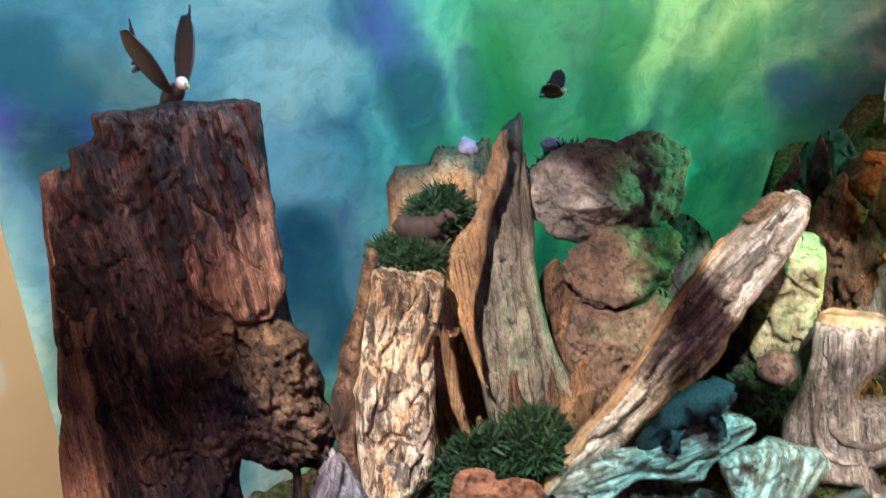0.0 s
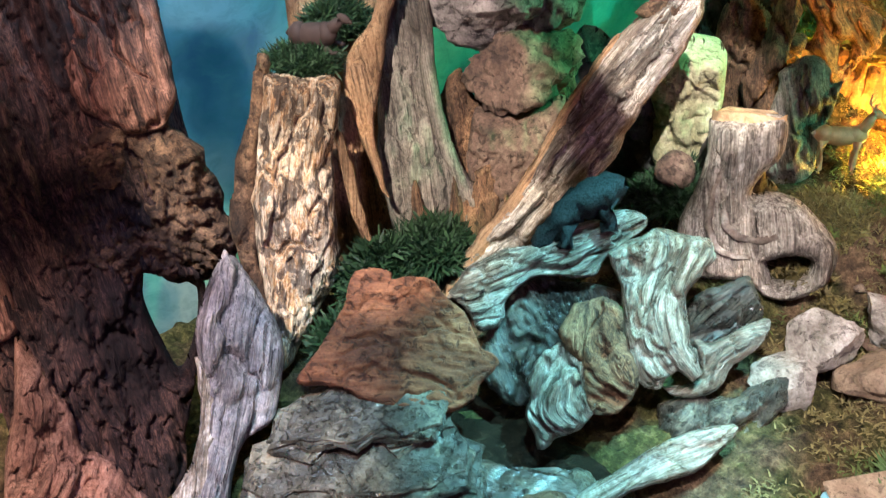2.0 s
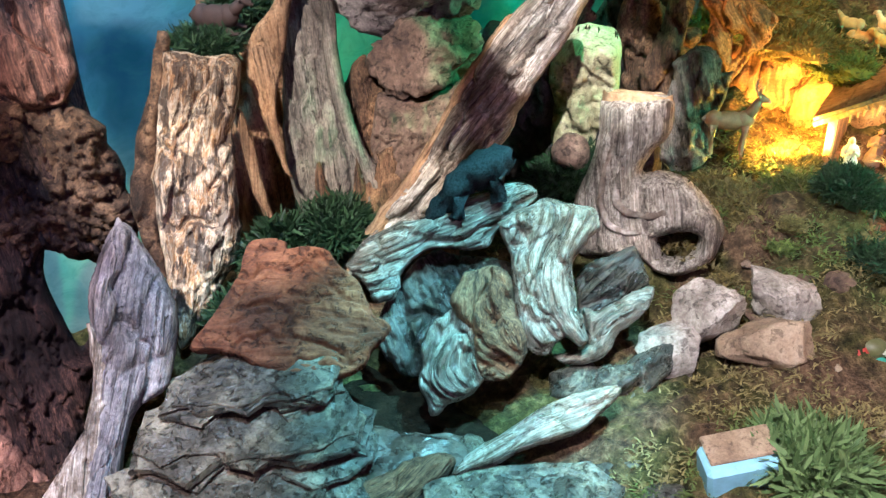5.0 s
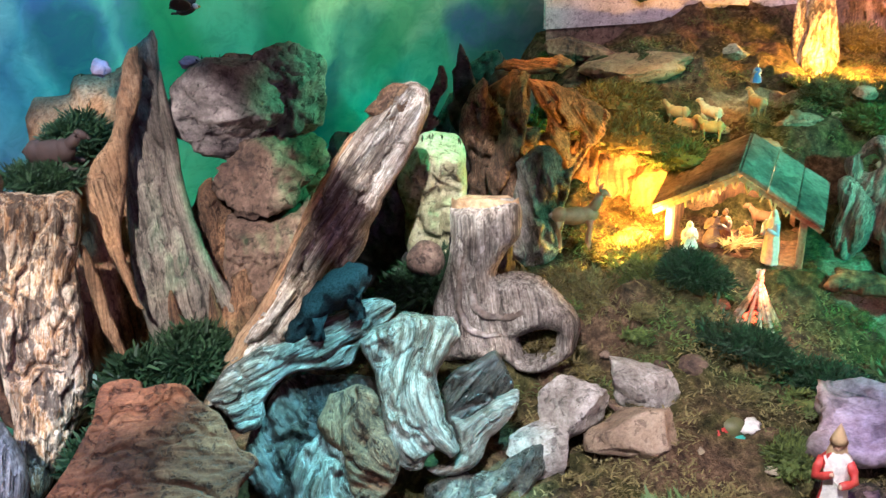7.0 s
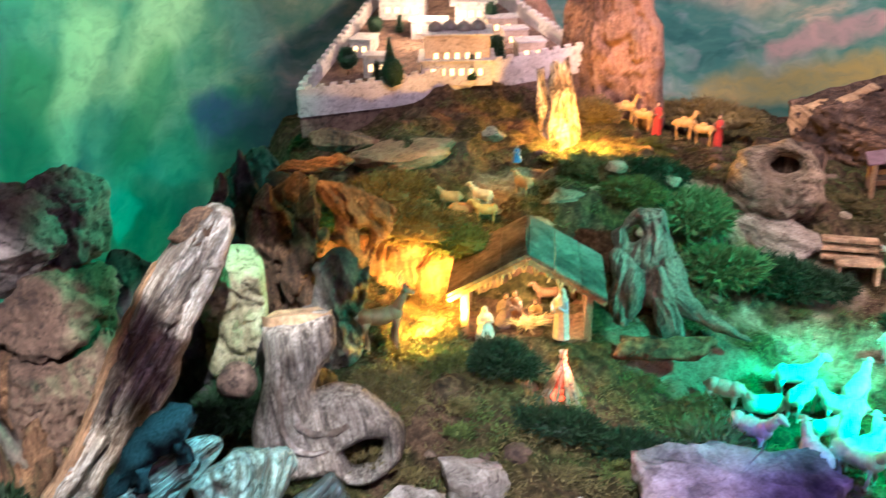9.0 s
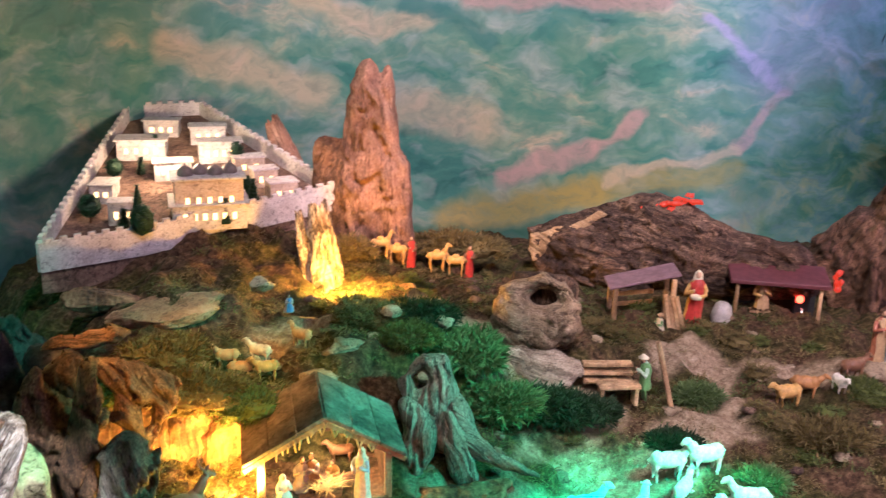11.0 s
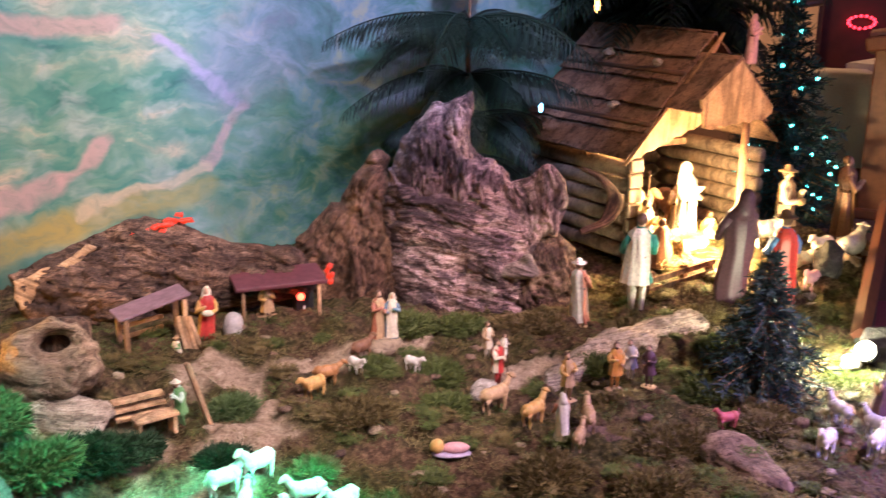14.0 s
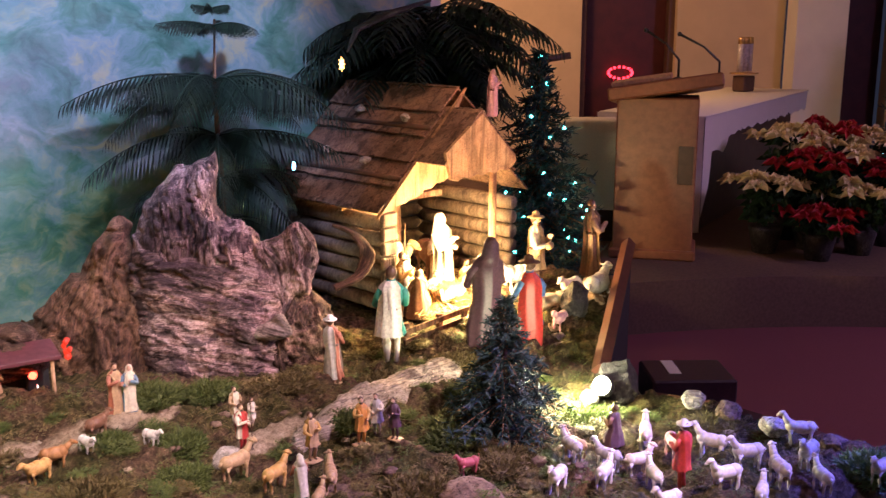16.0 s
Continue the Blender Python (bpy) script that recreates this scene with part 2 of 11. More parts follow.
def log(geo, path, radii, n=56, rings=70, flat=1.0, side=(0, 0, 1), lump=0.12, groove=0.10, fine=0.03, freq=2.2, jag=0.0, jag0=0.0, seed=0.0, m=0, twist=0.0, mtop=None, hollow=0.0):
    """A weathered log: a swept ring with lumps, long grooves, torn ends and a sunken end face."""
    c = spline(path, rings)
    rad = spline([[r] for r in radii], rings)[:, 0]
    length = np.concatenate([[0], np.cumsum(np.linalg.norm(np.diff(c, axis=0), axis=1))])
    ang = np.linspace(0, 2 * np.pi, n, endpoint=False)
    ca, sa = np.cos(ang), np.sin(ang)
    v, g = [], []
    for i in range(rings):
        d = c[min(i + 1, rings - 1)] - c[max(i - 1, 0)]
        s, u, d = basis(d, side)
        q = np.stack([ca, sa, np.full(n, length[i])], 1)
        tw = twist * length[i]
        q2 = np.stack([np.cos(ang + tw), np.sin(ang + tw), q[:, 2]], 1)
        warp = 0.35 * fbm(q2 * [1.3, 1.3, 7.0] + seed * 2.1, 3)
        qw = np.stack([np.cos(ang + tw + warp), np.sin(ang + tw + warp), q[:, 2]], 1)
        big = fbm(q2 * [1.1, 1.1, 5.0] + seed, 3)
        long = ridge(qw * [freq * 2.4, freq * 2.4, 3.4] + seed * 1.7, 3)
        chip = np.clip(fbm(q2 * [3.2, 3.2, 15.0] + seed * 3.0, 3), -0.4, 0.9)
        tiny = fbm(q2 * [9, 9, 26.0] + seed, 3)
        r = rad[i] * (1 + lump * big - 0.55 * groove * np.clip(long - 0.2, 0, 2) + 0.45 * groove * chip + fine * tiny)
        t = i / (rings - 1)
        push = 0.0
        if jag:
            w = np.clip((t - 0.72) / 0.28, 0, 1) ** 1.5
            push = push + jag * w * (fbm(np.stack([ca * 2.4, sa * 2.4, np.full(n, seed)], 1), 3) + 0.6 * vnoise(np.stack([ca * 9, sa * 9, np.full(n, seed)], 1)))
        if jag0:
            w = np.clip((0.28 - t) / 0.28, 0, 1) ** 1.5
            push = push - jag0 * w * fbm(np.stack([ca * 2.4, sa * 2.4, np.full(n, seed + 5)], 1), 3)
        v.append(c[i] + (r * ca)[:, None] * s + (flat * r * sa)[:, None] * u + np.outer(np.ones(n) * push, d))
        g.append(np.stack([ca * rad.mean() * 8, sa * rad.mean() * 8, np.full(n, length[i]) + push], 1) * [1, 1, 1.0] + seed)
    f = []
    for i in range(rings - 1):
        for j in range(n):
            f.append((i * n + j, i * n + (j + 1) % n, (i + 1) * n + (j + 1) % n, (i + 1) * n + j))
    geo.add(np.vstack(v), f, m, np.vstack(g))
    for ring, sign, h in ((v[0], -1, 0.0), (v[-1], 1, hollow)):
        mid = ring.mean(0)
        d = (c[-1] - c[-4]) if sign > 0 else (c[0] - c[3])
        d = d / np.linalg.norm(d)
        rr = [ring]
        for k in (0.8, 0.55, 0.28):
            rr.append(mid + (ring - mid) * k - d * h * (1 - k) + np.outer(0.006 * fbm((ring - mid) * 60 + seed + k, 2), d))
        vv = np.vstack(rr + [[mid - d * h]])
        ff = []
        for k in range(3):
            for j in range(n):
                q = (k * n + j, k * n + (j + 1) % n, (k + 1) * n + (j + 1) % n, (k + 1) * n + j)
                ff.append(q if sign > 0 else q[::-1])
        for j in range(n):
            q = (3 * n + j, 3 * n + (j + 1) % n, 4 * n)
            ff.append(q if sign > 0 else q[::-1])
        geo.add(vv, ff, m if mtop is None else mtop, (vv - mid) * [8, 8, 8] + seed)
    return geo


def inside_distance(p, ring):
    """Signed distance of 2D points to a closed outline (positive inside) and the nearest place on it."""
    ring = np.array(ring, float)
    a, b = ring, np.roll(ring, -1, 0)
    best, near = np.full(len(p), 1e9), np.zeros_like(p)
    odd = np.zeros(len(p), bool)
    for (x0, y0), (x1, y1) in zip(a, b):
        dx, dy = x1 - x0, y1 - y0
        t = np.clip(((p[:, 0] - x0) * dx + (p[:, 1] - y0) * dy) / (dx * dx + dy * dy + 1e-12), 0, 1)
        q = np.stack([x0 + t * dx, y0 + t * dy], 1)
        d = np.hypot(*(p - q).T)
        k = d < best
        best[k], near[k] = d[k], q[k]
        odd ^= ((y0 > p[:, 1]) != (y1 > p[:, 1])) & (p[:, 0] < (x1 - x0) * (p[:, 1] - y0) / (y1 - y0 + 1e-12) + x0)
    return np.where(odd, best, -best), near


def facets(x, y, seed):
    """Tilted plates on a jittered grid: their height, and the closeness to a joint between two plates."""
    ix, iy = np.floor(x), np.floor(y)
    best, second = np.full(x.shape, 9.0), np.full(x.shape, 9.0)
    val = np.zeros(x.shape)
    for dx in (-1, 0, 1):
        for dy in (-1, 0, 1):
            c = np.stack([ix + dx + 500, iy + dy + 500, np.full(x.shape, int(seed * 31) + 7)], -1).astype(np.int64)
            a, b, h = hash3(c), hash3(c + np.array([0, 0, 1013])), hash3(c + np.array([0, 0, 2027]))
            px, py = x - (ix + dx + 0.5 + 0.42 * a), y - (iy + dy + 0.5 + 0.42 * b)
            d = np.hypot(px, py)
            new_best = d < best
            second = np.where(new_best, best, np.minimum(second, d))
            val = np.where(new_best, 0.6 * h + 0.9 * (b * px + a * py), val)
            best = np.where(new_best, d, best)
    return val, np.exp(-((second - best) / 0.09) ** 2)


def crag(geo, outline, depth, origin, xaxis, yaxis, seed=0.0, cell=0.005, grain=0.0, rel=0.02, crack=0.5, fray=0.006, hole=None, back=0.7, m=0, swirl=0.0, long=3.0, patches=None, soft=1.0):
    """A gnarled piece of wood or rock: an outline given body, round to its edges, with lumps, splits along the grain and frayed rims."""
    ring = spline(list(outline) + [outline[0]], len(outline) * 5)[:-1]
    ring = ring + fray * np.stack([fbm(np.c_[ring * 38, np.full(len(ring), seed)], 3), fbm(np.c_[ring * 38, np.full(len(ring), seed + 7)], 3)], 1)
    lo, hi = ring.min(0) - cell * 2, ring.max(0) + cell * 2
    nx, ny = (int((hi[i] - lo[i]) / cell) + 2 for i in (0, 1))
    gx, gy = np.meshgrid(lo[0] + np.arange(nx) * cell, lo[1] + np.arange(ny) * cell)
    p = np.stack([gx.ravel(), gy.ravel()], 1)
    d, near = inside_distance(p, ring)
    if hole is not None:
        hr = spline(list(hole) + [hole[0]], len(hole) * 5)[:-1]
        d2, near2 = inside_distance(p, hr)
        k = -d2 < d
        d = np.where(k, -d2, d)
        near[k] = near2[k]
    use = d > -cell * 0.75
    rim = use & (d < cell * 0.35)
    p[rim] = near[rim]
    d = np.where(rim, 0.0, np.maximum(d, 0))
    ca, sa = math.cos(radians(grain)), math.sin(radians(grain))
    u, v = p[:, 0] * ca + p[:, 1] * sa, -p[:, 0] * sa + p[:, 1] * ca
    if swirl:
        u = u + 0.7 * swirl * fbm(np.stack([p[:, 0] * 7, p[:, 1] * 7, np.full(len(p), seed)], 1), 2)
    q = np.stack([u, v / long, np.full(len(p), seed)], 1)
    warp = 0.010 * fbm(np.stack([u * 16, v * 16, np.full(len(p), seed + 2)], 1), 3)
    qw = q + np.stack([warp, 0.4 * warp, 0 * warp], 1)
    lumps = fbm(np.stack([p[:, 0] * 8, p[:, 1] * 8, np.full(len(p), seed)], 1), 3)
    lg = min(long, 4.5)
    f1, j1 = facets((u + 2.2 * warp) * 17, (v + 2.2 * warp) * 17 / lg, seed)
    f2, j2 = facets((u - 1.6 * warp) * 48, (v + 1.6 * warp) * 48 / lg, seed + 3)
    flakes = 0.62 * f1 + 0.34 * f2
    keep = np.clip(0.55 + 1.5 * vnoise(q * [9, 9, 1] + seed + 4), 0, 1)
    split = 0.9 * j1 * keep + 0.45 * j2 * (1 - 0.6 * keep) + 0.5 * np.exp(-(vnoise(qw * [40, 40, 1] + seed) / 0.12) ** 2) * keep
    fibre = fbm(q * [170, 170, 1] + seed, 3)
    r = np.clip(d / (depth * soft), 0, 1)
    prof = np.sqrt(1 - (1 - r) ** 2)
    ease = np.clip(d / 0.012, 0, 1)
    out = []
    for sg, dep in ((1, depth), (-1, depth * back)):
        h = prof * dep + ease * (rel * (0.5 * lumps + 0.75 * flakes) * (1 if sg > 0 else 0.6) - rel * crack * 0.85 * split + rel * 0.20 * fibre)
        out.append(np.where(rim, 0.0, np.maximum(h, 0.002)) * sg)
    idx = -np.ones((2, len(p)), int)
    ids = np.nonzero(use)[0]
    idx[0, ids] = np.arange(len(ids))
    inner = ids[~rim[ids]]
    idx[1, ids] = idx[0, ids]
    idx[1, inner] = len(ids) + np.arange(len(inner))
    x, y = np.array(xaxis, float), np.array(yaxis, float)
    x /= np.linalg.norm(x)
    y = y - x * (x @ y)
    y /= np.linalg.norm(y)
    z = np.cross(x, y)
    pts = np.vstack([np.c_[p[ids], out[0][ids]], np.c_[p[inner], out[1][inner]]])
    world_pts = np.array(origin) + pts[:, :1] * x + pts[:, 1:2] * y + pts[:, 2:] * z
    gv = np.vstack([np.c_[u[ids] * 8, out[0][ids] * 8, v[ids]], np.c_[u[inner] * 8, out[1][inner] * 8, v[inner]]]) + seed
    k = np.arange(len(p)).reshape(ny, nx)
    a, b, c, e = k[:-1, :-1].ravel(), k[:-1, 1:].ravel(), k[1:, 1:].ravel(), k[1:, :-1].ravel()
    ok = use[a] & use[b] & use[c] & use[e] & ~(rim[a] & rim[b] & rim[c] & rim[e])
    quads = np.stack([a, b, c, e], 1)[ok]
    f1 = idx[0][quads]
    f2 = idx[1][quads][:, ::-1]
    n0 = len(geo.f)
    geo.add(world_pts, f1.tolist() + f2.tolist(), m, gv)
    if patches:
        # bark or bare wood in patches, by place on the piece
        mid = p[quads].mean(1)
        for mat_id, scale, limit in patches:
            t = fbm(np.c_[mid * scale, np.full(len(mid), seed + mat_id)], 3) > limit
            for i in np.nonzero(t)[0]:
                geo.m[n0 + i] = mat_id
    return geo



def boulder(geo, c, size, rot=(0, 0, 0), seed=0.0, cuts=9, rough=0.10, sub=5, m=0, crack=0.0, flatness=0.82):
    """A broken stone: a ball flattened by random cutting planes, then roughened."""
    bm = bmesh.new()
    bmesh.ops.create_icosphere(bm, subdivisions=sub, radius=1.0)
    v = np.array([p.co[:] for p in bm.verts])
    f = [[p.index for p in q.verts] for q in bm.faces]
    bm.free()
    rng = np.random.default_rng(int(seed * 1000) + 3)
    for k in range(cuts):
        d = rng.normal(size=3)
        d /= np.linalg.norm(d)
        lim = rng.uniform(flatness - 0.25, flatness + 0.08)
        over = np.maximum(v @ d - lim, 0)
        v = v - np.outer(over * 0.93, d)
    nrm = v / np.linalg.norm(v, axis=1)[:, None]
    v = v + nrm * (rough * fbm(v * 1.7 + seed, 4) + rough * 0.35 * fbm(v * 7 + seed, 3))[:, None]
    if crack:
        v = v - nrm * (crack * np.clip(ridge(v * [1.6, 1.6, 2.6] + seed, 1) - 0.72, 0, 1) * 3)[:, None]
    v = v * np.array(size)
    r = np.array(Euler([radians(a) for a in rot]).to_matrix())
    v = v @ r.T + np.array(c)
    return geo.add(v, f, m)


def slab(geo, outline, thick, origin, xaxis, yaxis, seed=0.0, rough=0.006, layers=7, m=0, edge=0.012, dome=0.0, step=0.008, ply=0.0):
    """A flat broken stone or board: an outline in its own plane, with a layered, uneven edge."""
    o = np.array(outline, float)
    pts = []
    for i in range(len(o)):
        a, b = o[i], o[(i + 1) % len(o)]
        k = max(2, int(np.linalg.norm(b - a) / step))
        pts += [a + (b - a) * t / k for t in range(k)]
    p = np.array(pts)
    p = p + rough * 1.6 * np.stack([fbm(np.c_[p * 25, np.full(len(p), seed)], 3), fbm(np.c_[p * 25, np.full(len(p), seed + 9)], 3)], 1)
    n, mid = len(p), p.mean(0)
    x, y = np.array(xaxis, float), np.array(yaxis, float)
    x /= np.linalg.norm(x)
    y = y - x * (x @ y)
    y /= np.linalg.norm(y)
    z = np.cross(x, y)
    rows = []
    for k in range(layers):
        t = k / (layers - 1)
        inset = edge * (abs(2 * t - 1) ** 3) + edge * 0.8 * fbm(np.c_[p * 30, np.full(n, seed + k * 0.7)], 2)
        inset = inset + ply * 2.2 * math.sin(k * 2.6 + seed) + ply * 1.6 * fbm(np.c_[p * 9, np.full(n, seed * 3 + k * 5.7)], 2)
        d = (p - mid)
        l = np.linalg.norm(d, axis=1)[:, None]
        q = p - d / l * np.array(inset).reshape(-1, 1)
        rows.append(np.c_[q, np.full(n, (t - 0.5) * thick) + rough * fbm(np.c_[p * 18, np.full(n, seed + k)], 2)])
    top, low = [], []
    for k in (0.93, 0.8, 0.62, 0.42, 0.22):
        for lst, base, sg in ((top, rows[-1], 1), (low, rows[0], -1)):
            q = mid + (base[:, :2] - mid) * k
            h = sg * thick * 0.5 + sg * dome * (1 - k) + rough * fbm(np.c_[q * 20, np.full(n, seed)], 4) * 1.3
            lst.append(np.c_[q, h])
    seq = low[::-1] + rows + top
    v = np.vstack(seq + [[[*mid, -thick * 0.5 - dome]], [[*mid, thick * 0.5 + dome]]])
    f = []
    for i in range(len(seq) - 1):
        for j in range(n):
            f.append((i * n + j, i * n + (j + 1) % n, (i + 1) * n + (j + 1) % n, (i + 1) * n + j))
    e = len(seq) * n
    for j in range(n):
        f.append((e, (j + 1) % n, j))
        f.append((e + 1, (len(seq) - 1) * n + j, (len(seq) - 1) * n + (j + 1) % n))
    w = np.array(origin) + v[:, :1] * x + v[:, 1:2] * y + v[:, 2:] * z
    return geo.add(w, f, m, v + seed)


BUMPS = [(-1.4, 1.5, 0.3, -0.16), (-1.0, 2.75, 0.42, 0.163), (-1.2, 3.4, 0.4, 0.306), (-1.0, 2.25, 0.25, 0.17), (-0.85, 2.0, 0.35, 0.051), (-0.39, 2.34, 0.22, 0.171), (-0.6, 1.65, 0.35, 0.154), (-0.55, 2.9, 0.4, 0.09), (0, 2.7, 0.3, 0.067),
         (-0.45, 1.2, 0.35, 0.035), (0.4, 3.1, 0.5, 0.105), (2.9, 3.0, 0.5, 0.09), (-0.8, 0.6, 0.4, 0.016), (0.1, 2.05, 0.3, -0.042), (2, 1.7, 0.6, -0.024)]


def height(x, y):
    """The display's modelled ground."""
    x, y = np.broadcast_arrays(np.asarray(x, float), np.asarray(y, float))
    h = 0.41 + 0 * x
    for bx, by, s, a in BUMPS:
        h = h + a * np.exp(-((x - bx) ** 2 + (y - by) ** 2) / (2 * s * s))
    pool = np.exp(-(((x + 0.66) / 0.22) ** 2 + ((y - 0.66) / 0.24) ** 2) ** 2)
    h = h - 0.06 * pool
    # the platform falls away behind the boulders, along a line to the town's corner
    edge = np.where(y < 1.8, -0.95, -0.95 - 0.62 * (y - 1.8))
    back = np.clip((edge - x) / 0.09, 0, 1) * np.clip((y - 1.25) / 0.15, 0, 1)
    lump = 0.030 * fbm(np.stack([x * 6, y * 6, 0 * x], -1), 3) + 0.020 * fbm(np.stack([x * 19, y * 19, 0 * x + 3], -1), 3)
    h = h + lump * np.clip((np.hypot(x + 0.64, y - 0.7) - 0.3) / 0.2, 0, 1)
    h = h + (0.40 - h) * back
    pad = np.exp(-(((x + 0.50) / 0.25) ** 2 + ((y - 1.79) / 0.21) ** 2) ** 2)
    h = h + (0.542 + 0.3 * lump - h) * pad
    far = np.clip((edge - 0.30 - x) / 0.06, 0, 1) * np.clip((y - 1.2) / 0.1, 0, 1)
    left = np.clip((-1.29 - x) / 0.05, 0, 1) * np.clip((1.32 - y) / 0.1, 0, 1)
    corner = np.clip((-1.06 - x) / 0.05, 0, 1) * np.clip((0.60 - y) / 0.08, 0, 1)
    return h + (0.02 - h) * np.maximum(np.maximum(far, left), corner)


def ground_at(x, y, dz=0.0):
    return (x, y, float(height(x, y)) + dz)


# ---------------------------------------------------------------- materials
class Mt:
    """A small writer of node materials."""

    def __init__(self, name):
        self.mat = bpy.data.materials.new(name)
        self.mat.use_nodes = True
        self.nt = self.mat.node_tree
        self.b = self.nt.nodes["Principled BSDF"]

    def put(self, socket, value):
        if hasattr(value, "is_output"):
            self.nt.links.new(value, socket)
        elif isinstance(value, (tuple, list)) and len(value) == 3 and socket.type == "RGBA":
            socket.default_value = (*value, 1)
        else:
            socket.default_value = value

    def coord(self, kind="Object", scale=(1, 1, 1), offset=(0, 0, 0)):
        if kind == "grain":
            n = self.nt.nodes.new("ShaderNodeAttribute")
            n.attribute_name = "grain"
            out = n.outputs["Vector"]
        else:
            out = self.nt.nodes.new("ShaderNodeTexCoord").outputs[kind]
        mp = self.nt.nodes.new("ShaderNodeMapping")
        mp.inputs["Scale"].default_value = scale
        mp.inputs["Location"].default_value = offset
        self.nt.links.new(out, mp.inputs["Vector"])
        return mp.outputs[0]

    def noise(self, vec, scale=1.0, detail=4.0, rough=0.55, dist=0.0):
        n = self.nt.nodes.new("ShaderNodeTexNoise")
        self.put(n.inputs["Vector"], vec)
        for k, v in (("Scale", scale), ("Detail", detail), ("Roughness", rough), ("Distortion", dist)):
            n.inputs[k].default_value = v
        return n.outputs["Fac"]

    def voronoi(self, vec, scale=1.0, feature="F1", out="Distance"):
        n = self.nt.nodes.new("ShaderNodeTexVoronoi")
        n.feature = feature
        self.put(n.inputs["Vector"], vec)
        n.inputs["Scale"].default_value = scale
        return n.outputs[out]

    def wave(self, vec, scale=1.0, dist=2.0, detail=2.0):
        n = self.nt.nodes.new("ShaderNodeTexWave")
        self.put(n.inputs["Vector"], vec)
        n.inputs["Scale"].default_value, n.inputs["Distortion"].default_value, n.inputs["Detail"].default_value = scale, dist, detail
        return n.outputs["Fac"]

    def ramp(self, fac, stops):
        n = self.nt.nodes.new("ShaderNodeValToRGB")
        self.put(n.inputs["Fac"], fac)
        while len(n.color_ramp.elements) < len(stops):
            n.color_ramp.elements.new(0.5)
        for e, (p, c) in zip(n.color_ramp.elements, stops):
            e.position = p
            e.color = (c, c, c, 1) if isinstance(c, (int, float)) else (*c, 1)
        return n.outputs["Color"]

    def mix(self, fac, a, b, blend="MIX"):
        n = self.nt.nodes.new("ShaderNodeMix")
        n.data_type, n.blend_type = "RGBA", blend
        self.put(n.inputs["Factor"], fac)
        self.put(n.inputs["A"] if n.inputs["A"].type == "RGBA" else n.inputs[6], a)
        self.put(n.inputs["B"] if n.inputs["B"].type == "RGBA" else n.inputs[7], b)
        return n.outputs[2]

    def math(self, op, a, b=0.0, clamp=False):
        n = self.nt.nodes.new("ShaderNodeMath")
        n.operation, n.use_clamp = op, clamp
        self.put(n.inputs[0], a)
        self.put(n.inputs[1], b)
        return n.outputs[0]

    def attr(self, name):
        n = self.nt.nodes.new("ShaderNodeAttribute")
        n.attribute_name = name
        return n.outputs["Fac"]

    def rand(self):
        return self.nt.nodes.new("ShaderNodeObjectInfo").outputs["Random"]

    def island(self):
        return self.nt.nodes.new("ShaderNodeNewGeometry").outputs["Random Per Island"]

    def bump(self, h, strength=0.5, dist=0.01, normal=None):
        n = self.nt.nodes.new("ShaderNodeBump")
        n.inputs["Strength"].default_value, n.inputs["Distance"].default_value = strength, dist
        self.put(n.inputs["Height"], h)
        if normal is not None:
            self.put(n.inputs["Normal"], normal)
        return n.outputs[0]

    def done(self, base, rough=0.8, normal=None, **more):
        self.put(self.b.inputs["Base Color"], base)
        self.put(self.b.inputs["Roughness"], rough)
        if normal is not None:
            self.put(self.b.inputs["Normal"], normal)
        for k, v in more.items():
            self.put(self.b.inputs[k.replace("_", " ")], v)
        return self.mat


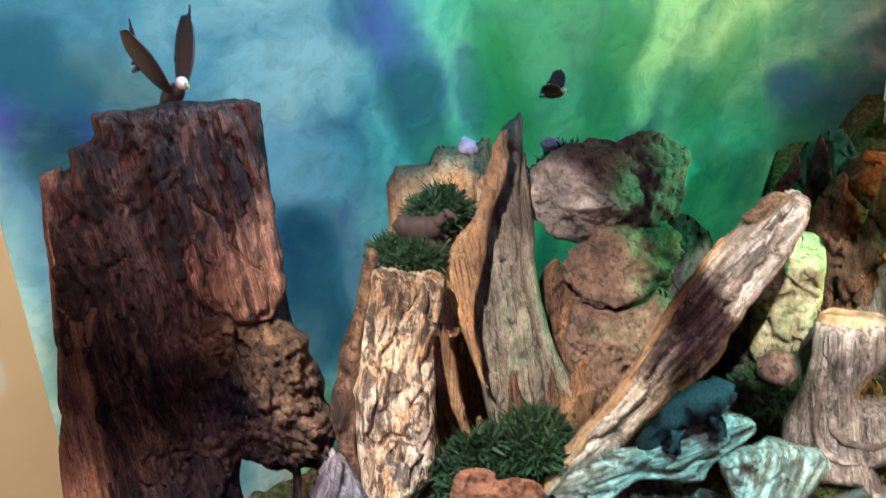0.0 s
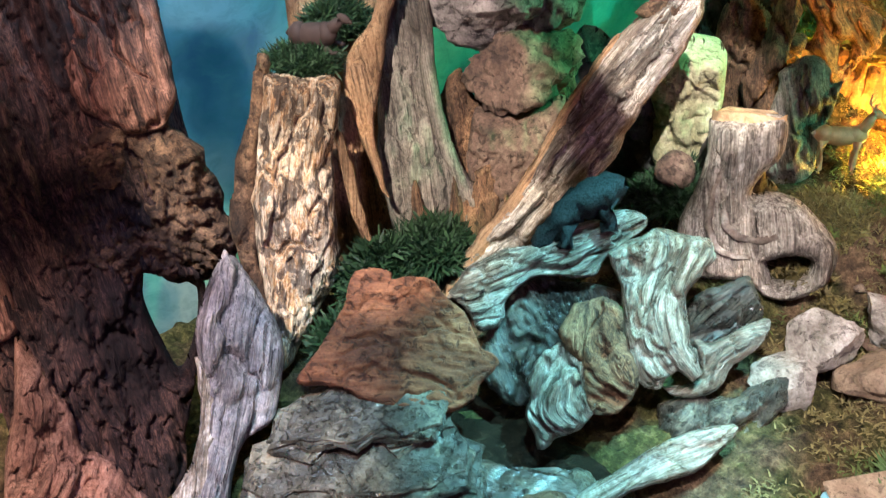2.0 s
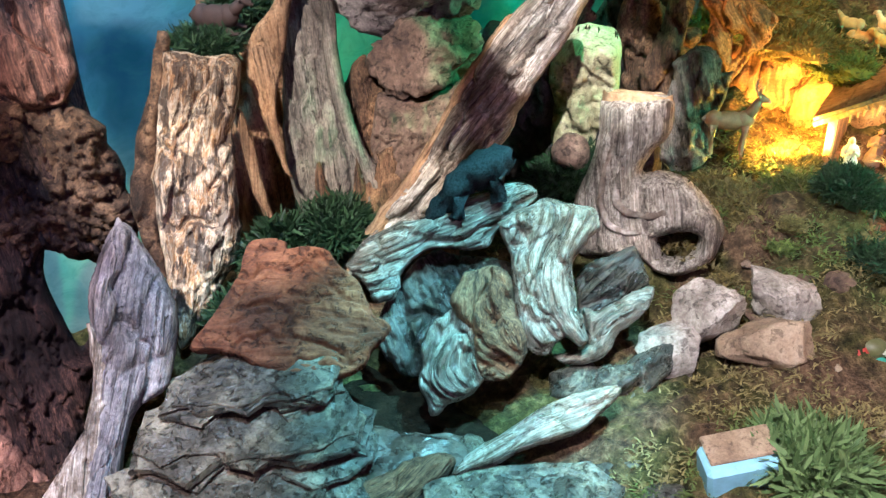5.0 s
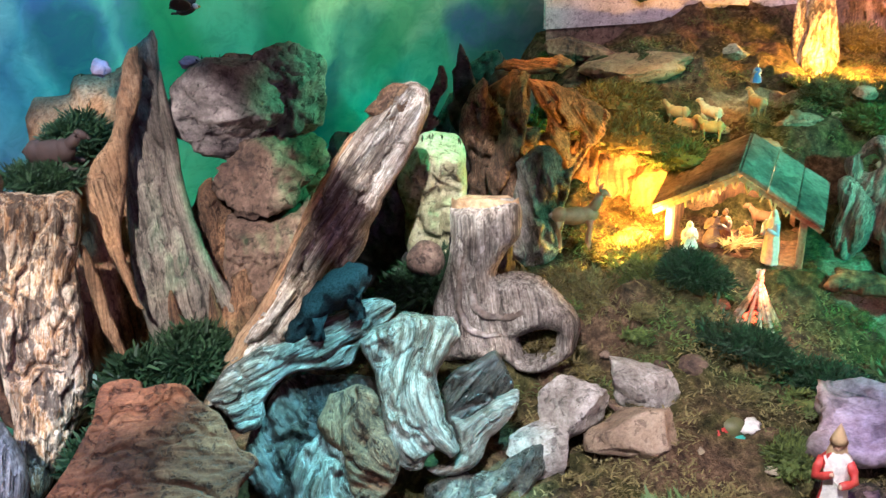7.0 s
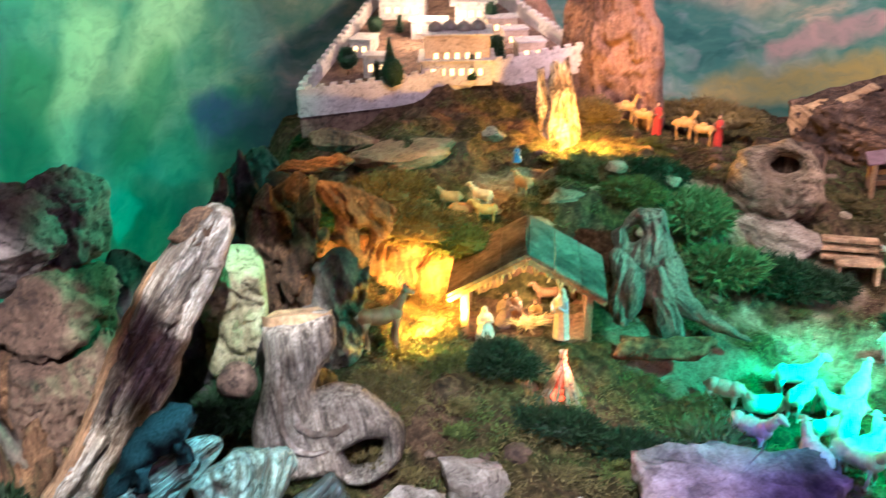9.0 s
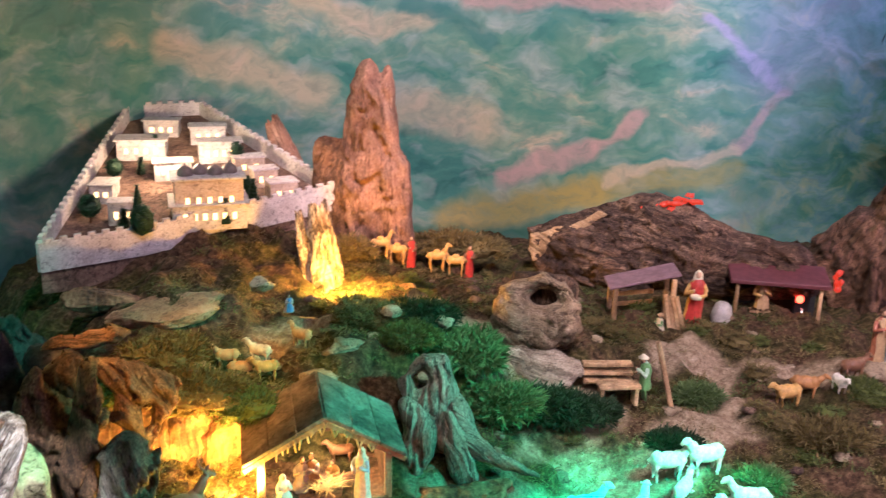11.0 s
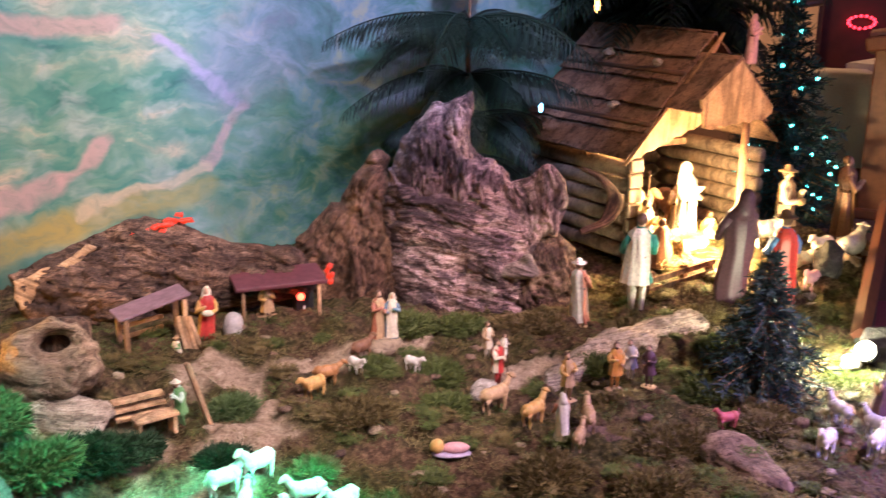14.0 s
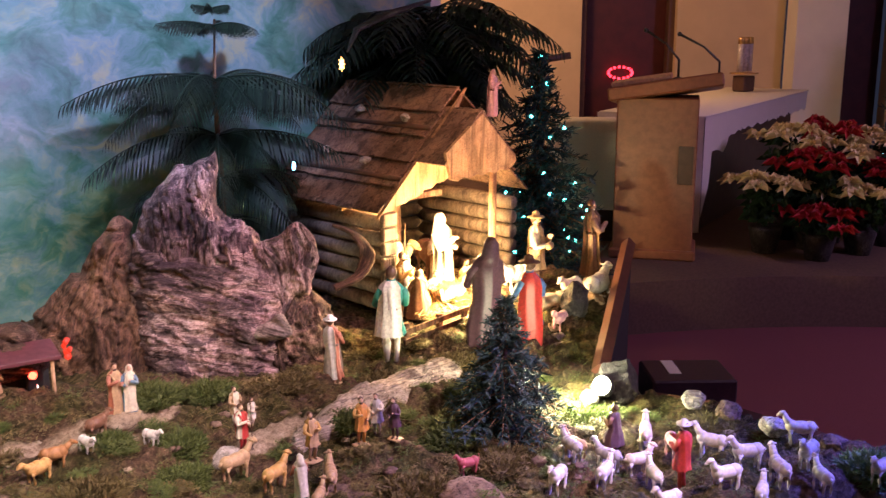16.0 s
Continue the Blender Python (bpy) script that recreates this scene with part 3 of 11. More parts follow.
def wood(name, dark, mid, light, rough=0.85, spread=(14, 14, 7), bias=0.5, wet=0.0, blotch=None, blotch_amount=0.35, bump=0.9, sharp=1.0, blotch_size=(1.3, 1.3, 6)):
    k = Mt(name)
    fine = k.noise(k.coord("grain", tuple(s * 1.5 for s in spread)), 1.0, 6.0, 0.65, 0.6)
    wide = k.noise(k.coord("grain", (4, 4, 1.6)), 1.0, 3.0, 0.55, 0.8)
    iso = k.noise(k.coord("Object"), 16.0, 8.0, 0.72, 0.3)
    hair = k.noise(k.coord("grain", (spread[0] * 6, spread[1] * 6, spread[2] * 1.7)), 1.0, 3.0, 0.6, 0.2)
    v = k.math("ADD", k.math("ADD", k.math("MULTIPLY", fine, 0.30), k.math("MULTIPLY", hair, 0.28)), k.math("ADD", k.math("MULTIPLY", wide, 0.16), k.math("MULTIPLY", iso, 0.26)))
    col = k.ramp(v, [(bias - 0.115 / sharp, dark), (bias - 0.02 / sharp, mid), (bias + 0.105 / sharp, light)])
    patch = k.noise(k.coord("grain", blotch_size), 1.0, 6.0, 0.7, 0.8)
    col = k.mix(k.ramp(patch, [(0.47, 0.0), (0.56, blotch_amount)]), col, blotch or tuple(c * 0.35 for c in dark))
    tone = k.noise(k.coord("Object", (5, 5, 5), (3, 1, 2)), 1.0, 3.0, 0.6, 0.3)
    col = k.mix(1.0, col, k.ramp(tone, [(0.36, (0.55, 0.51, 0.50)), (0.5, 1.0), (0.64, (1.3, 1.24, 1.16))]), "MULTIPLY")
    crack = k.ramp(k.noise(k.coord("grain", (spread[0] * 0.8, spread[1] * 0.8, spread[2] * 0.35)), 1.0, 2.0, 0.5, 0.3), [(0.36, 0.0), (0.44, 1.0)])
    col = k.mix(k.math("MULTIPLY", k.math("SUBTRACT", 1.0, crack), 0.5), col, tuple(c * 0.22 for c in dark))
    slit = k.ramp(k.noise(k.coord("grain", (spread[0] * 2.6, spread[1] * 2.6, spread[2] * 0.5), (5, 2, 1)), 1.0, 2.0, 0.5, 0.3), [(0.37, 0.0), (0.43, 1.0)])
    col = k.mix(k.math("MULTIPLY", k.math("SUBTRACT", 1.0, slit), 0.4), col, tuple(c * 0.3 for c in dark))
    speck = k.noise(k.coord("Object", (160, 160, 160)), 1.0, 2.0, 0.6)
    col = k.mix(0.4, col, k.ramp(speck, [(0.34, 0.25), (0.60, 1.0)]), "MULTIPLY")
    h = k.math("ADD", k.math("MULTIPLY", v, 0.8), k.math("ADD", k.math("ADD", k.math("MULTIPLY", crack, 0.5), k.math("MULTIPLY", slit, 0.25)), k.math("MULTIPLY", speck, 0.12)))
    r = rough if not wet else k.ramp(k.noise(k.coord("Object", (18, 18, 18)), 1.0, 4.0, 0.6), [(0.38, 0.12), (0.62, rough)])
    return k.done(col, r, k.bump(h, bump, 0.009), Specular_IOR_Level=0.35 if not wet else 0.6)


def stone(name, a, b, c, scale=9.0, rough=0.85, vein=0.0, wet=0.0, bump=0.8, strata=0.0):
    k = Mt(name)
    p = k.coord("Object")
    n1 = k.noise(p, scale, 6.0, 0.62, 0.5)
    n2 = k.noise(p, scale * 9, 4.0, 0.6)
    v = k.math("ADD", k.math("MULTIPLY", n1, 0.74), k.math("MULTIPLY", n2, 0.26))
    if strata:
        w = k.noise(k.coord("grain", (9, 9, 5)), 1.0, 6.0, 0.7, 0.8)
        v = k.math("ADD", k.math("MULTIPLY", v, 1 - strata), k.math("MULTIPLY", w, strata))
    col = k.ramp(v, [(0.36, a), (0.5, b), (0.63, c)])
    cr = k.voronoi(k.coord("Object", (scale * 0.7, scale * 0.7, scale * 0.7)), 1.0, "DISTANCE_TO_EDGE")
    line = k.ramp(cr, [(0.0, 0.0), (0.025, 1.0)])
    col = k.mix(k.math("MULTIPLY", k.math("SUBTRACT", 1.0, line), vein), col, tuple(x * 0.25 for x in a))
    speck = k.noise(p, 240.0, 2.0, 0.7)
    col = k.mix(0.45, col, k.ramp(speck, [(0.34, 0.4), (0.6, 1.0)]), "MULTIPLY")
    pit = k.ramp(k.noise(p, 75.0, 3.0, 0.65, 0.6), [(0.36, 0.0), (0.45, 1.0)])
    col = k.mix(k.math("MULTIPLY", k.math("SUBTRACT", 1.0, pit), 0.6), col, tuple(x * 0.35 for x in a))
    h = k.math("ADD", k.math("MULTIPLY", v, 0.9), k.math("ADD", k.math("MULTIPLY", pit, 0.3), k.math("MULTIPLY", speck, 0.18)))
    r = rough if not wet else k.ramp(k.noise(k.coord("Object", (42, 42, 42)), 1.0, 5.0, 0.7), [(0.42, 0.1), (0.58, rough)])
    return k.done(col, r, k.bump(h, bump, 0.009), Specular_IOR_Level=0.4)


def paint(name, colour, rough=0.55, var=0.25, scale=60.0, bump=0.25, metal=0.0, **more):
    k = Mt(name)
    n = k.noise(k.coord("Object"), scale, 4.0, 0.6)
    lo = tuple(c * (1 - var) for c in colour)
    hi = tuple(min(1.0, c * (1 + var * 0.5)) for c in colour)
    col = k.ramp(n, [(0.35, lo), (0.62, hi)])
    return k.done(col, rough, k.bump(n, bump, 0.002), Metallic=metal, **more)


def leafy(name, a, b, rough=0.6, more=0.0):
    k = Mt(name)
    col = k.ramp(k.math("ADD", k.math("MULTIPLY", k.island(), 0.6), k.math("MULTIPLY", k.noise(k.coord("Object"), 9.0, 3.0), 0.4)), [(0.15, a), (0.75, b)])
    return k.done(col, rough, Specular_IOR_Level=0.3)


def glow(name, colour, strength):
    k = Mt(name)
    return k.done((0.02, 0.02, 0.02), 0.5, Emission_Color=(*colour, 1), Emission_Strength=strength)


M_TRUNK = wood("bark_dark_trunk", (0.012, 0.009, 0.010), (0.055, 0.034, 0.030), (0.20, 0.115, 0.085), blotch=(0.012, 0.010, 0.010), blotch_amount=0.75, sharp=1.5)
M_PLATE = wood("red_brown_bark", (0.035, 0.020, 0.016), (0.13, 0.066, 0.046), (0.30, 0.165, 0.115), spread=(8, 8, 3), blotch=(0.03, 0.018, 0.016), blotch_amount=0.6, sharp=1.4)
M_BURL = stone("burl_bark", (0.018, 0.012, 0.008), (0.09, 0.052, 0.030), (0.28, 0.17, 0.095), 26.0, 0.9, 0.3, bump=1.0)
M_PALE = wood("bark_pale_flaky", (0.20, 0.10, 0.045), (0.58, 0.34, 0.16), (0.86, 0.74, 0.56), spread=(9, 9, 18), blotch=(0.06, 0.05, 0.045), blotch_amount=0.85, bias=0.47, sharp=1.7, blotch_size=(5, 5, 24))
M_SPLIT = wood("split_grey_wood", (0.07, 0.06, 0.05), (0.24, 0.21, 0.17), (0.46, 0.40, 0.32), spread=(20, 20, 5))
M_INNER = wood("torn_orange_wood", (0.22, 0.12, 0.06), (0.50, 0.29, 0.15), (0.68, 0.46, 0.28), spread=(20, 20, 5), blotch_amount=0.2)
M_BLEACH = wood("bleached_log", (0.10, 0.07, 0.05), (0.40, 0.33, 0.26), (0.88, 0.83, 0.74), spread=(10, 10, 2.4), blotch=(0.16, 0.12, 0.09), blotch_amount=0.7, sharp=1.3)
M_DRIFT = wood("grey_driftwood", (0.08, 0.064, 0.052), (0.25, 0.215, 0.175), (0.52, 0.46, 0.38), spread=(9, 9, 1.6), blotch_amount=0.3, bump=0.9)
M_WET = wood("wet_driftwood", (0.045, 0.034, 0.026), (0.22, 0.185, 0.14), (0.58, 0.54, 0.46), rough=0.6, spread=(10, 10, 2.4), wet=1.0, blotch=(0.07, 0.045, 0.028), blotch_amount=0.55)
# darker copy of wet_driftwood: sunken pieces, and hollows with shade in the colour
M_DARKDRIFT = wood("soaked_dark_driftwood", (0.010, 0.009, 0.008), (0.045, 0.034, 0.026), (0.15, 0.12, 0.09), rough=0.5, spread=(10, 10, 2.4), wet=1.0, blotch=(0.012, 0.010, 0.009), blotch_amount=0.5)
M_SPLINTER = wood("grey_blue_splinter", (0.07, 0.065, 0.07), (0.28, 0.26, 0.28), (0.60, 0.55, 0.52), spread=(14, 14, 3))
M_ROOT = wood("brown_root", (0.05, 0.03, 0.02), (0.22, 0.12, 0.065), (0.42, 0.25, 0.14), spread=(14, 14, 6), blotch_amount=0.5, sharp=1.3)
M_TALL = wood("pink_brown_stump", (0.13, 0.065, 0.048), (0.38, 0.21, 0.145), (0.60, 0.40, 0.30), spread=(16, 16, 3.5), blotch_amount=0.3)
M_BIG = wood("purple_brown_stump", (0.06, 0.036, 0.034), (0.26, 0.165, 0.14), (0.60, 0.46, 0.41), spread=(7, 7, 3.0), blotch=(0.05, 0.032, 0.036), blotch_amount=0.85, bias=0.49, sharp=1.3)
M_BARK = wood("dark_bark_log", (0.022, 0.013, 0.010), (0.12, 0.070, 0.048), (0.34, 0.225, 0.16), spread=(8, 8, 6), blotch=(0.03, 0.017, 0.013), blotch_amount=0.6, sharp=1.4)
M_CUT = wood("cut_tan_wood", (0.34, 0.2, 0.1), (0.58, 0.38, 0.21), (0.72, 0.54, 0.34), spread=(16, 16, 8), blotch_amount=0.1)
M_TUNNEL = wood("tan_root_hollow", (0.20, 0.15, 0.11), (0.50, 0.41, 0.31), (0.72, 0.63, 0.51), spread=(9, 9, 5), blotch_amount=0.2)
M_STUFFBARK = wood("violet_bark_slab", (0.07, 0.05, 0.045), (0.26, 0.20, 0.185), (0.50, 0.42, 0.39), spread=(6, 6, 12), blotch_amount=0.5)

M_GREY = stone("grey_pink_boulder", (0.07, 0.058, 0.055), (0.23, 0.195, 0.18), (0.46, 0.40, 0.365), 11.0, 0.8, 0.15, bump=1.0)
M_BROWNROCK = stone("brown_earth_rock", (0.055, 0.035, 0.028), (0.19, 0.12, 0.085), (0.36, 0.25, 0.18), 9.0, 0.9, 0.35, bump=1.0)
M_REDROCK = stone("rust_red_slab_rock", (0.055, 0.018, 0.009), (0.18, 0.058, 0.024), (0.36, 0.14, 0.065), 14.0, 0.8, 0.0, strata=0.45, bump=1.0)
M_SLATE = stone("wet_dark_slate", (0.014, 0.013, 0.012), (0.075, 0.066, 0.052), (0.30, 0.26, 0.19), 16.0, 0.55, 0.0, wet=1.0, strata=0.5, bump=1.0)
M_WHITEROCK = stone("white_grey_stone", (0.20, 0.17, 0.14), (0.46, 0.41, 0.35), (0.70, 0.66, 0.60), 14.0, 0.8, 0.0, bump=1.0)
M_TANROCK = stone("tan_brown_stone", (0.22, 0.14, 0.09), (0.38, 0.27, 0.18), (0.52, 0.40, 0.29), 7.0, 0.7, 0.1)
M_CURL = wood("pale_curled_driftwood", (0.09, 0.07, 0.055), (0.36, 0.31, 0.25), (0.80, 0.73, 0.62), spread=(9, 9, 1.6), blotch_amount=0.3, sharp=1.2)
M_HOLLOW = wood("tan_brown_root", (0.12, 0.08, 0.05), (0.33, 0.24, 0.16), (0.56, 0.44, 0.32), spread=(9, 9, 5), blotch_amount=0.3)
M_GREENROCK = stone("yellow_green_lichen_rock", (0.16, 0.14, 0.07), (0.42, 0.38, 0.22), (0.64, 0.58, 0.40), 9.0, 0.85, 0.2)
M_CLIFF = stone("orange_layered_cliff_rock", (0.20, 0.10, 0.05), (0.46, 0.27, 0.14), (0.66, 0.46, 0.28), 10.0, 0.85, 0.1, strata=0.5)
M_PATHROCK = stone("pale_flat_path_stone", (0.14, 0.10, 0.06), (0.38, 0.30, 0.20), (0.62, 0.54, 0.41), 14.0, 0.85, 0.1, strata=0.5)
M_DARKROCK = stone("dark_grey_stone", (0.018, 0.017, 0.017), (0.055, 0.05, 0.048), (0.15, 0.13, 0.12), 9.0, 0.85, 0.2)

M_MOSS = leafy("moss_green", (0.035, 0.06, 0.015), (0.13, 0.16, 0.04))
M_MOSSBROWN = leafy("moss_olive_brown", (0.06, 0.045, 0.015), (0.19, 0.15, 0.055))
M_DRYMOSS = leafy("dry_straw_moss", (0.09, 0.072, 0.026), (0.25, 0.20, 0.08))
M_MOSSDARK = leafy("moss_dark_green", (0.006, 0.020, 0.008), (0.026, 0.060, 0.022))
M_FERN = leafy("pale_green_sprig", (0.05, 0.10, 0.03), (0.16, 0.24, 0.09))
M_NEEDLE = leafy("conifer_needles", (0.010, 0.028, 0.028), (0.032, 0.066, 0.066))
M_PALM = leafy("palm_leaf", (0.004, 0.012, 0.008), (0.016, 0.036, 0.022), 0.5)
M_STRAW = leafy("straw", (0.45, 0.30, 0.10), (0.75, 0.56, 0.26))
M_TOYTREE = leafy("toy_tree_green", (0.01, 0.035, 0.018), (0.03, 0.08, 0.035))


def ground_material():
    k = Mt("mossy_ground")
    p = k.coord("Object")
    n1, n2, n3 = k.noise(p, 6.0, 5.0, 0.6, 0.4), k.noise(p, 55.0, 4.0, 0.65), k.noise(p, 260.0, 2.0, 0.7)
    moss = k.ramp(n2, [(0.3, (0.012, 0.014, 0.005)), (0.52, (0.075, 0.068, 0.022)), (0.72, (0.21, 0.17, 0.065))])
    earth = k.ramp(n2, [(0.3, (0.022, 0.013, 0.009)), (0.52, (0.12, 0.072, 0.042)), (0.72, (0.28, 0.18, 0.11))])
    sand = k.ramp(n2, [(0.3, (0.24, 0.17, 0.11)), (0.52, (0.44, 0.34, 0.23)), (0.72, (0.62, 0.51, 0.37))])
    col = k.mix(k.ramp(n1, [(0.44, 0.0), (0.58, 1.0)]), moss, earth)
    col = k.mix(k.attr("sand"), col, sand)
    col = k.mix(0.55, col, k.ramp(n3, [(0.32, 0.25), (0.62, 1.0)]), "MULTIPLY")
    return k.done(col, 0.95, k.bump(k.math("ADD", n2, k.math("MULTIPLY", n3, 0.4)), 1.0, 0.012), Specular_IOR_Level=0.2)


M_GROUND = ground_material()


TAN, PINKISH, OCHRE, DEEP, LILAC, SEA = (0.58, 0.46, 0.33), (0.52, 0.34, 0.34), (0.42, 0.33, 0.10), (0.03, 0.11, 0.07), (0.38, 0.36, 0.56), (0.06, 0.20, 0.20)
# brush strokes of the mural: from, to, width, colour, strength
FIELDS = [(3.5, 1.22, 4.05, 1.02, 0.10, TAN, 0.7), (4.0, 1.36, 4.5, 1.28, 0.06, TAN, 0.7), (4.3, 0.98, 4.75, 0.90, 0.10, TAN, 0.6), (4.40, 1.38, 4.75, 1.24, 0.06, SEA, 0.8),
          (4.6, 0.50, 5.2, 0.62, 0.10, OCHRE, 0.8), (5.1, 0.62, 5.75, 0.72, 0.08, OCHRE, 0.6), (4.4, 0.40, 5.4, 0.44, 0.10, DEEP, 0.8),
          (5.9, 0.52, 6.35, 0.98, 0.22, DEEP, 0.7), (6.45, 0.80, 6.60, 1.12, 0.16, OCHRE, 0.55)]
ROADS = [(4.82, 0.68, 5.20, 0.80, 0.055, PINKISH, 0.8), (5.20, 0.80, 5.37, 0.95, 0.035, PINKISH, 0.8), (5.60, 1.34, 5.95, 1.06, 0.03, LILAC, 0.9), (5.95, 1.06, 5.76, 0.82, 0.035, PINKISH, 0.8),
         (5.76, 0.82, 5.25, 0.68, 0.03, TAN, 0.7), (4.65, 1.38, 5.45, 1.41, 0.05, PINKISH, 0.7), (6.27, 1.18, 6.52, 0.94, 0.02, TAN, 0.6), (5.9, 1.2, 6.5, 1.5, 0.25, LILAC, 0.5)]
PALE, VIOLET, DARKLEAF = (0.62, 0.76, 0.62), (0.13, 0.11, 0.34), (0.03, 0.10, 0.09)
TEALP, GREENP, NIGHT = (0.20, 0.46, 0.46), (0.03, 0.26, 0.14), (0.02, 0.06, 0.08)
FAR_LEFT = [(1.79, 0.72, 1.95, 0.98, 0.10, PALE, 0.9), (1.86, 0.80, 2.02, 1.0, 0.07, PALE, 0.8), (2.15, 0.80, 2.35, 1.02, 0.16, PALE, 0.8), (0.55, 1.05, 0.78, 1.0, 0.10, PALE, 0.7), (0.60, 0.84, 0.72, 0.78, 0.12, TEALP, 0.8),
            (0.92, 1.10, 1.02, 0.88, 0.11, VIOLET, 0.85), (0.97, 0.94, 1.05, 0.74, 0.10, DARKLEAF, 0.7), (1.14, 0.96, 1.18, 0.80, 0.06, VIOLET, 0.7), (1.25, 0.92, 1.32, 0.70, 0.14, GREENP, 0.7), (1.60, 0.60, 1.72, 0.90, 0.13, GREENP, 0.6),
            (0.05, 1.06, 0.16, 1.00, 0.07, VIOLET, 0.9), (0.12, 1.00, 0.20, 0.80, 0.09, DARKLEAF, 0.85), (0.22, 1.12, 0.34, 1.06, 0.08, OCHRE, 0.35), (0.08, 1.18, 0.14, 1.12, 0.10, SEA, 0.8),
            (2.45, 0.62, 2.80, 0.42, 0.12, VIOLET, 0.85), (2.55, 0.44, 2.95, 0.52, 0.14, DARKLEAF, 0.8), (0.62, 0.66, 0.64, 0.36, 0.12, NIGHT, 0.5), (1.40, 0.98, 1.50, 0.80, 0.10, TEALP, 0.6), (2.05, 0.62, 2.25, 0.80, 0.12, GREENP, 0.6), (2.62, 0.95, 2.75, 0.70, 0.10, TEALP, 0.5)]


def mural_material():
    """The painted cloth: a hazy valley with fields, roads and a cloudy sky, laid out by the cloth's own width and height."""
    k = Mt("painted_valley_mural")
    uv = k.nt.nodes.new("ShaderNodeTexCoord").outputs["UV"]
    sep = k.nt.nodes.new("ShaderNodeSeparateXYZ")
    k.nt.links.new(uv, sep.inputs[0])
    warp = k.nt.nodes.new("ShaderNodeTexNoise")
    k.nt.links.new(uv, warp.inputs["Vector"])
    warp.inputs["Scale"].default_value, warp.inputs["Detail"].default_value = 6.0, 5.0
    off = k.nt.nodes.new("ShaderNodeVectorMath")
    off.operation = "SCALE"
    k.nt.links.new(warp.outputs["Color"], off.inputs[0])
    off.inputs["Scale"].default_value = 0.16
    add = k.nt.nodes.new("ShaderNodeVectorMath")
    add.operation = "ADD"
    k.nt.links.new(uv, add.inputs[0])
    k.nt.links.new(off.outputs[0], add.inputs[1])
    wob = k.nt.nodes.new("ShaderNodeSeparateXYZ")
    k.nt.links.new(add.outputs[0], wob.inputs[0])
    U, V = k.math("SUBTRACT", wob.outputs[0], 0.08), k.math("SUBTRACT", wob.outputs[1], 0.08)

    def mapped(scale, tilt=0.0):
        mp = k.nt.nodes.new("ShaderNodeMapping")
        mp.inputs["Scale"].default_value = scale
        mp.inputs["Rotation"].default_value = (0, 0, tilt)
        k.nt.links.new(add.outputs[0], mp.inputs["Vector"])
        return mp.outputs[0]

    def stroke(x0, y0, x1, y1, width, soft=0.6):
        """1 on a brush stroke between two places of the cloth, 0 away from it."""
        dx, dy = x1 - x0, y1 - y0
        ll = dx * dx + dy * dy
        px, py = k.math("SUBTRACT", U, x0), k.math("SUBTRACT", V, y0)
        t = k.math("DIVIDE", k.math("ADD", k.math("MULTIPLY", px, dx), k.math("MULTIPLY", py, dy)), ll, True)
        ex, ey = k.math("SUBTRACT", px, k.math("MULTIPLY", t, dx)), k.math("SUBTRACT", py, k.math("MULTIPLY", t, dy))
        d = k.math("SQRT", k.math("ADD", k.math("MULTIPLY", ex, ex), k.math("MULTIPLY", ey, ey)))
        return k.ramp(k.math("DIVIDE", d, width), [(1 - soft, 1.0), (1.0, 0.0)])

    band = k.noise(mapped((2.2, 5.5, 1), 0.25), 1.0, 4.0, 0.6, 0.5)
    dab = k.noise(mapped((9, 13, 1), -0.4), 1.0, 4.0, 0.65, 0.3)
    col = k.ramp(band, [(0.32, (0.035, 0.14, 0.13)), (0.44, (0.09, 0.26, 0.21)), (0.56, (0.24, 0.36, 0.28)), (0.68, (0.52, 0.44, 0.33))])
    col = k.mix(k.ramp(dab, [(0.42, 0.0), (0.66, 0.75)]), col, (0.06, 0.22, 0.19))
    col = k.mix(k.ramp(k.noise(mapped((5, 9, 1), 0.5), 1.0, 3.0, 0.6), [(0.5, 0.0), (0.72, 0.6)]), col, (0.46, 0.50, 0.52))
    sky = k.ramp(k.noise(mapped((2.0, 3.0, 1), 0.3), 1.0, 4.0, 0.6), [(0.35, (0.10, 0.26, 0.42)), (0.52, (0.24, 0.42, 0.46)), (0.68, (0.62, 0.66, 0.62))])
    col = k.mix(k.ramp(k.math("MULTIPLY", sep.outputs[1], 0.5), [(0.60, 0.0), (0.85, 0.6)]), col, sky)
    left = k.ramp(k.noise(mapped((2.6, 1.6, 1), -0.3), 1.0, 4.0, 0.55, 0.4), [(0.34, (0.05, 0.13, 0.22)), (0.5, (0.22, 0.42, 0.42)), (0.64, (0.55, 0.66, 0.55))])
    col = k.mix(k.ramp(k.math("DIVIDE", sep.outputs[0], 4.0), [(0.42, 0.9), (0.74, 0.0)]), col, left)
    for x0, y0, x1, y1, w, c, a in FIELDS + ROADS + FAR_LEFT:
        col = k.mix(k.math("MULTIPLY", stroke(x0, y0, x1, y1, w), a), col, c)
    broken = k.noise(mapped((16, 24, 1), 0.6), 1.0, 5.0, 0.7, 0.4)
    col = k.mix(k.ramp(broken, [(0.44, 0.0), (0.66, 0.38)]), col, k.ramp(dab, [(0.40, (0.03, 0.14, 0.13)), (0.60, (0.12, 0.27, 0.22))]))
    east = k.ramp(k.math("DIVIDE", sep.outputs[0], 8.0), [(0.70, 0.0), (0.80, 0.75)])
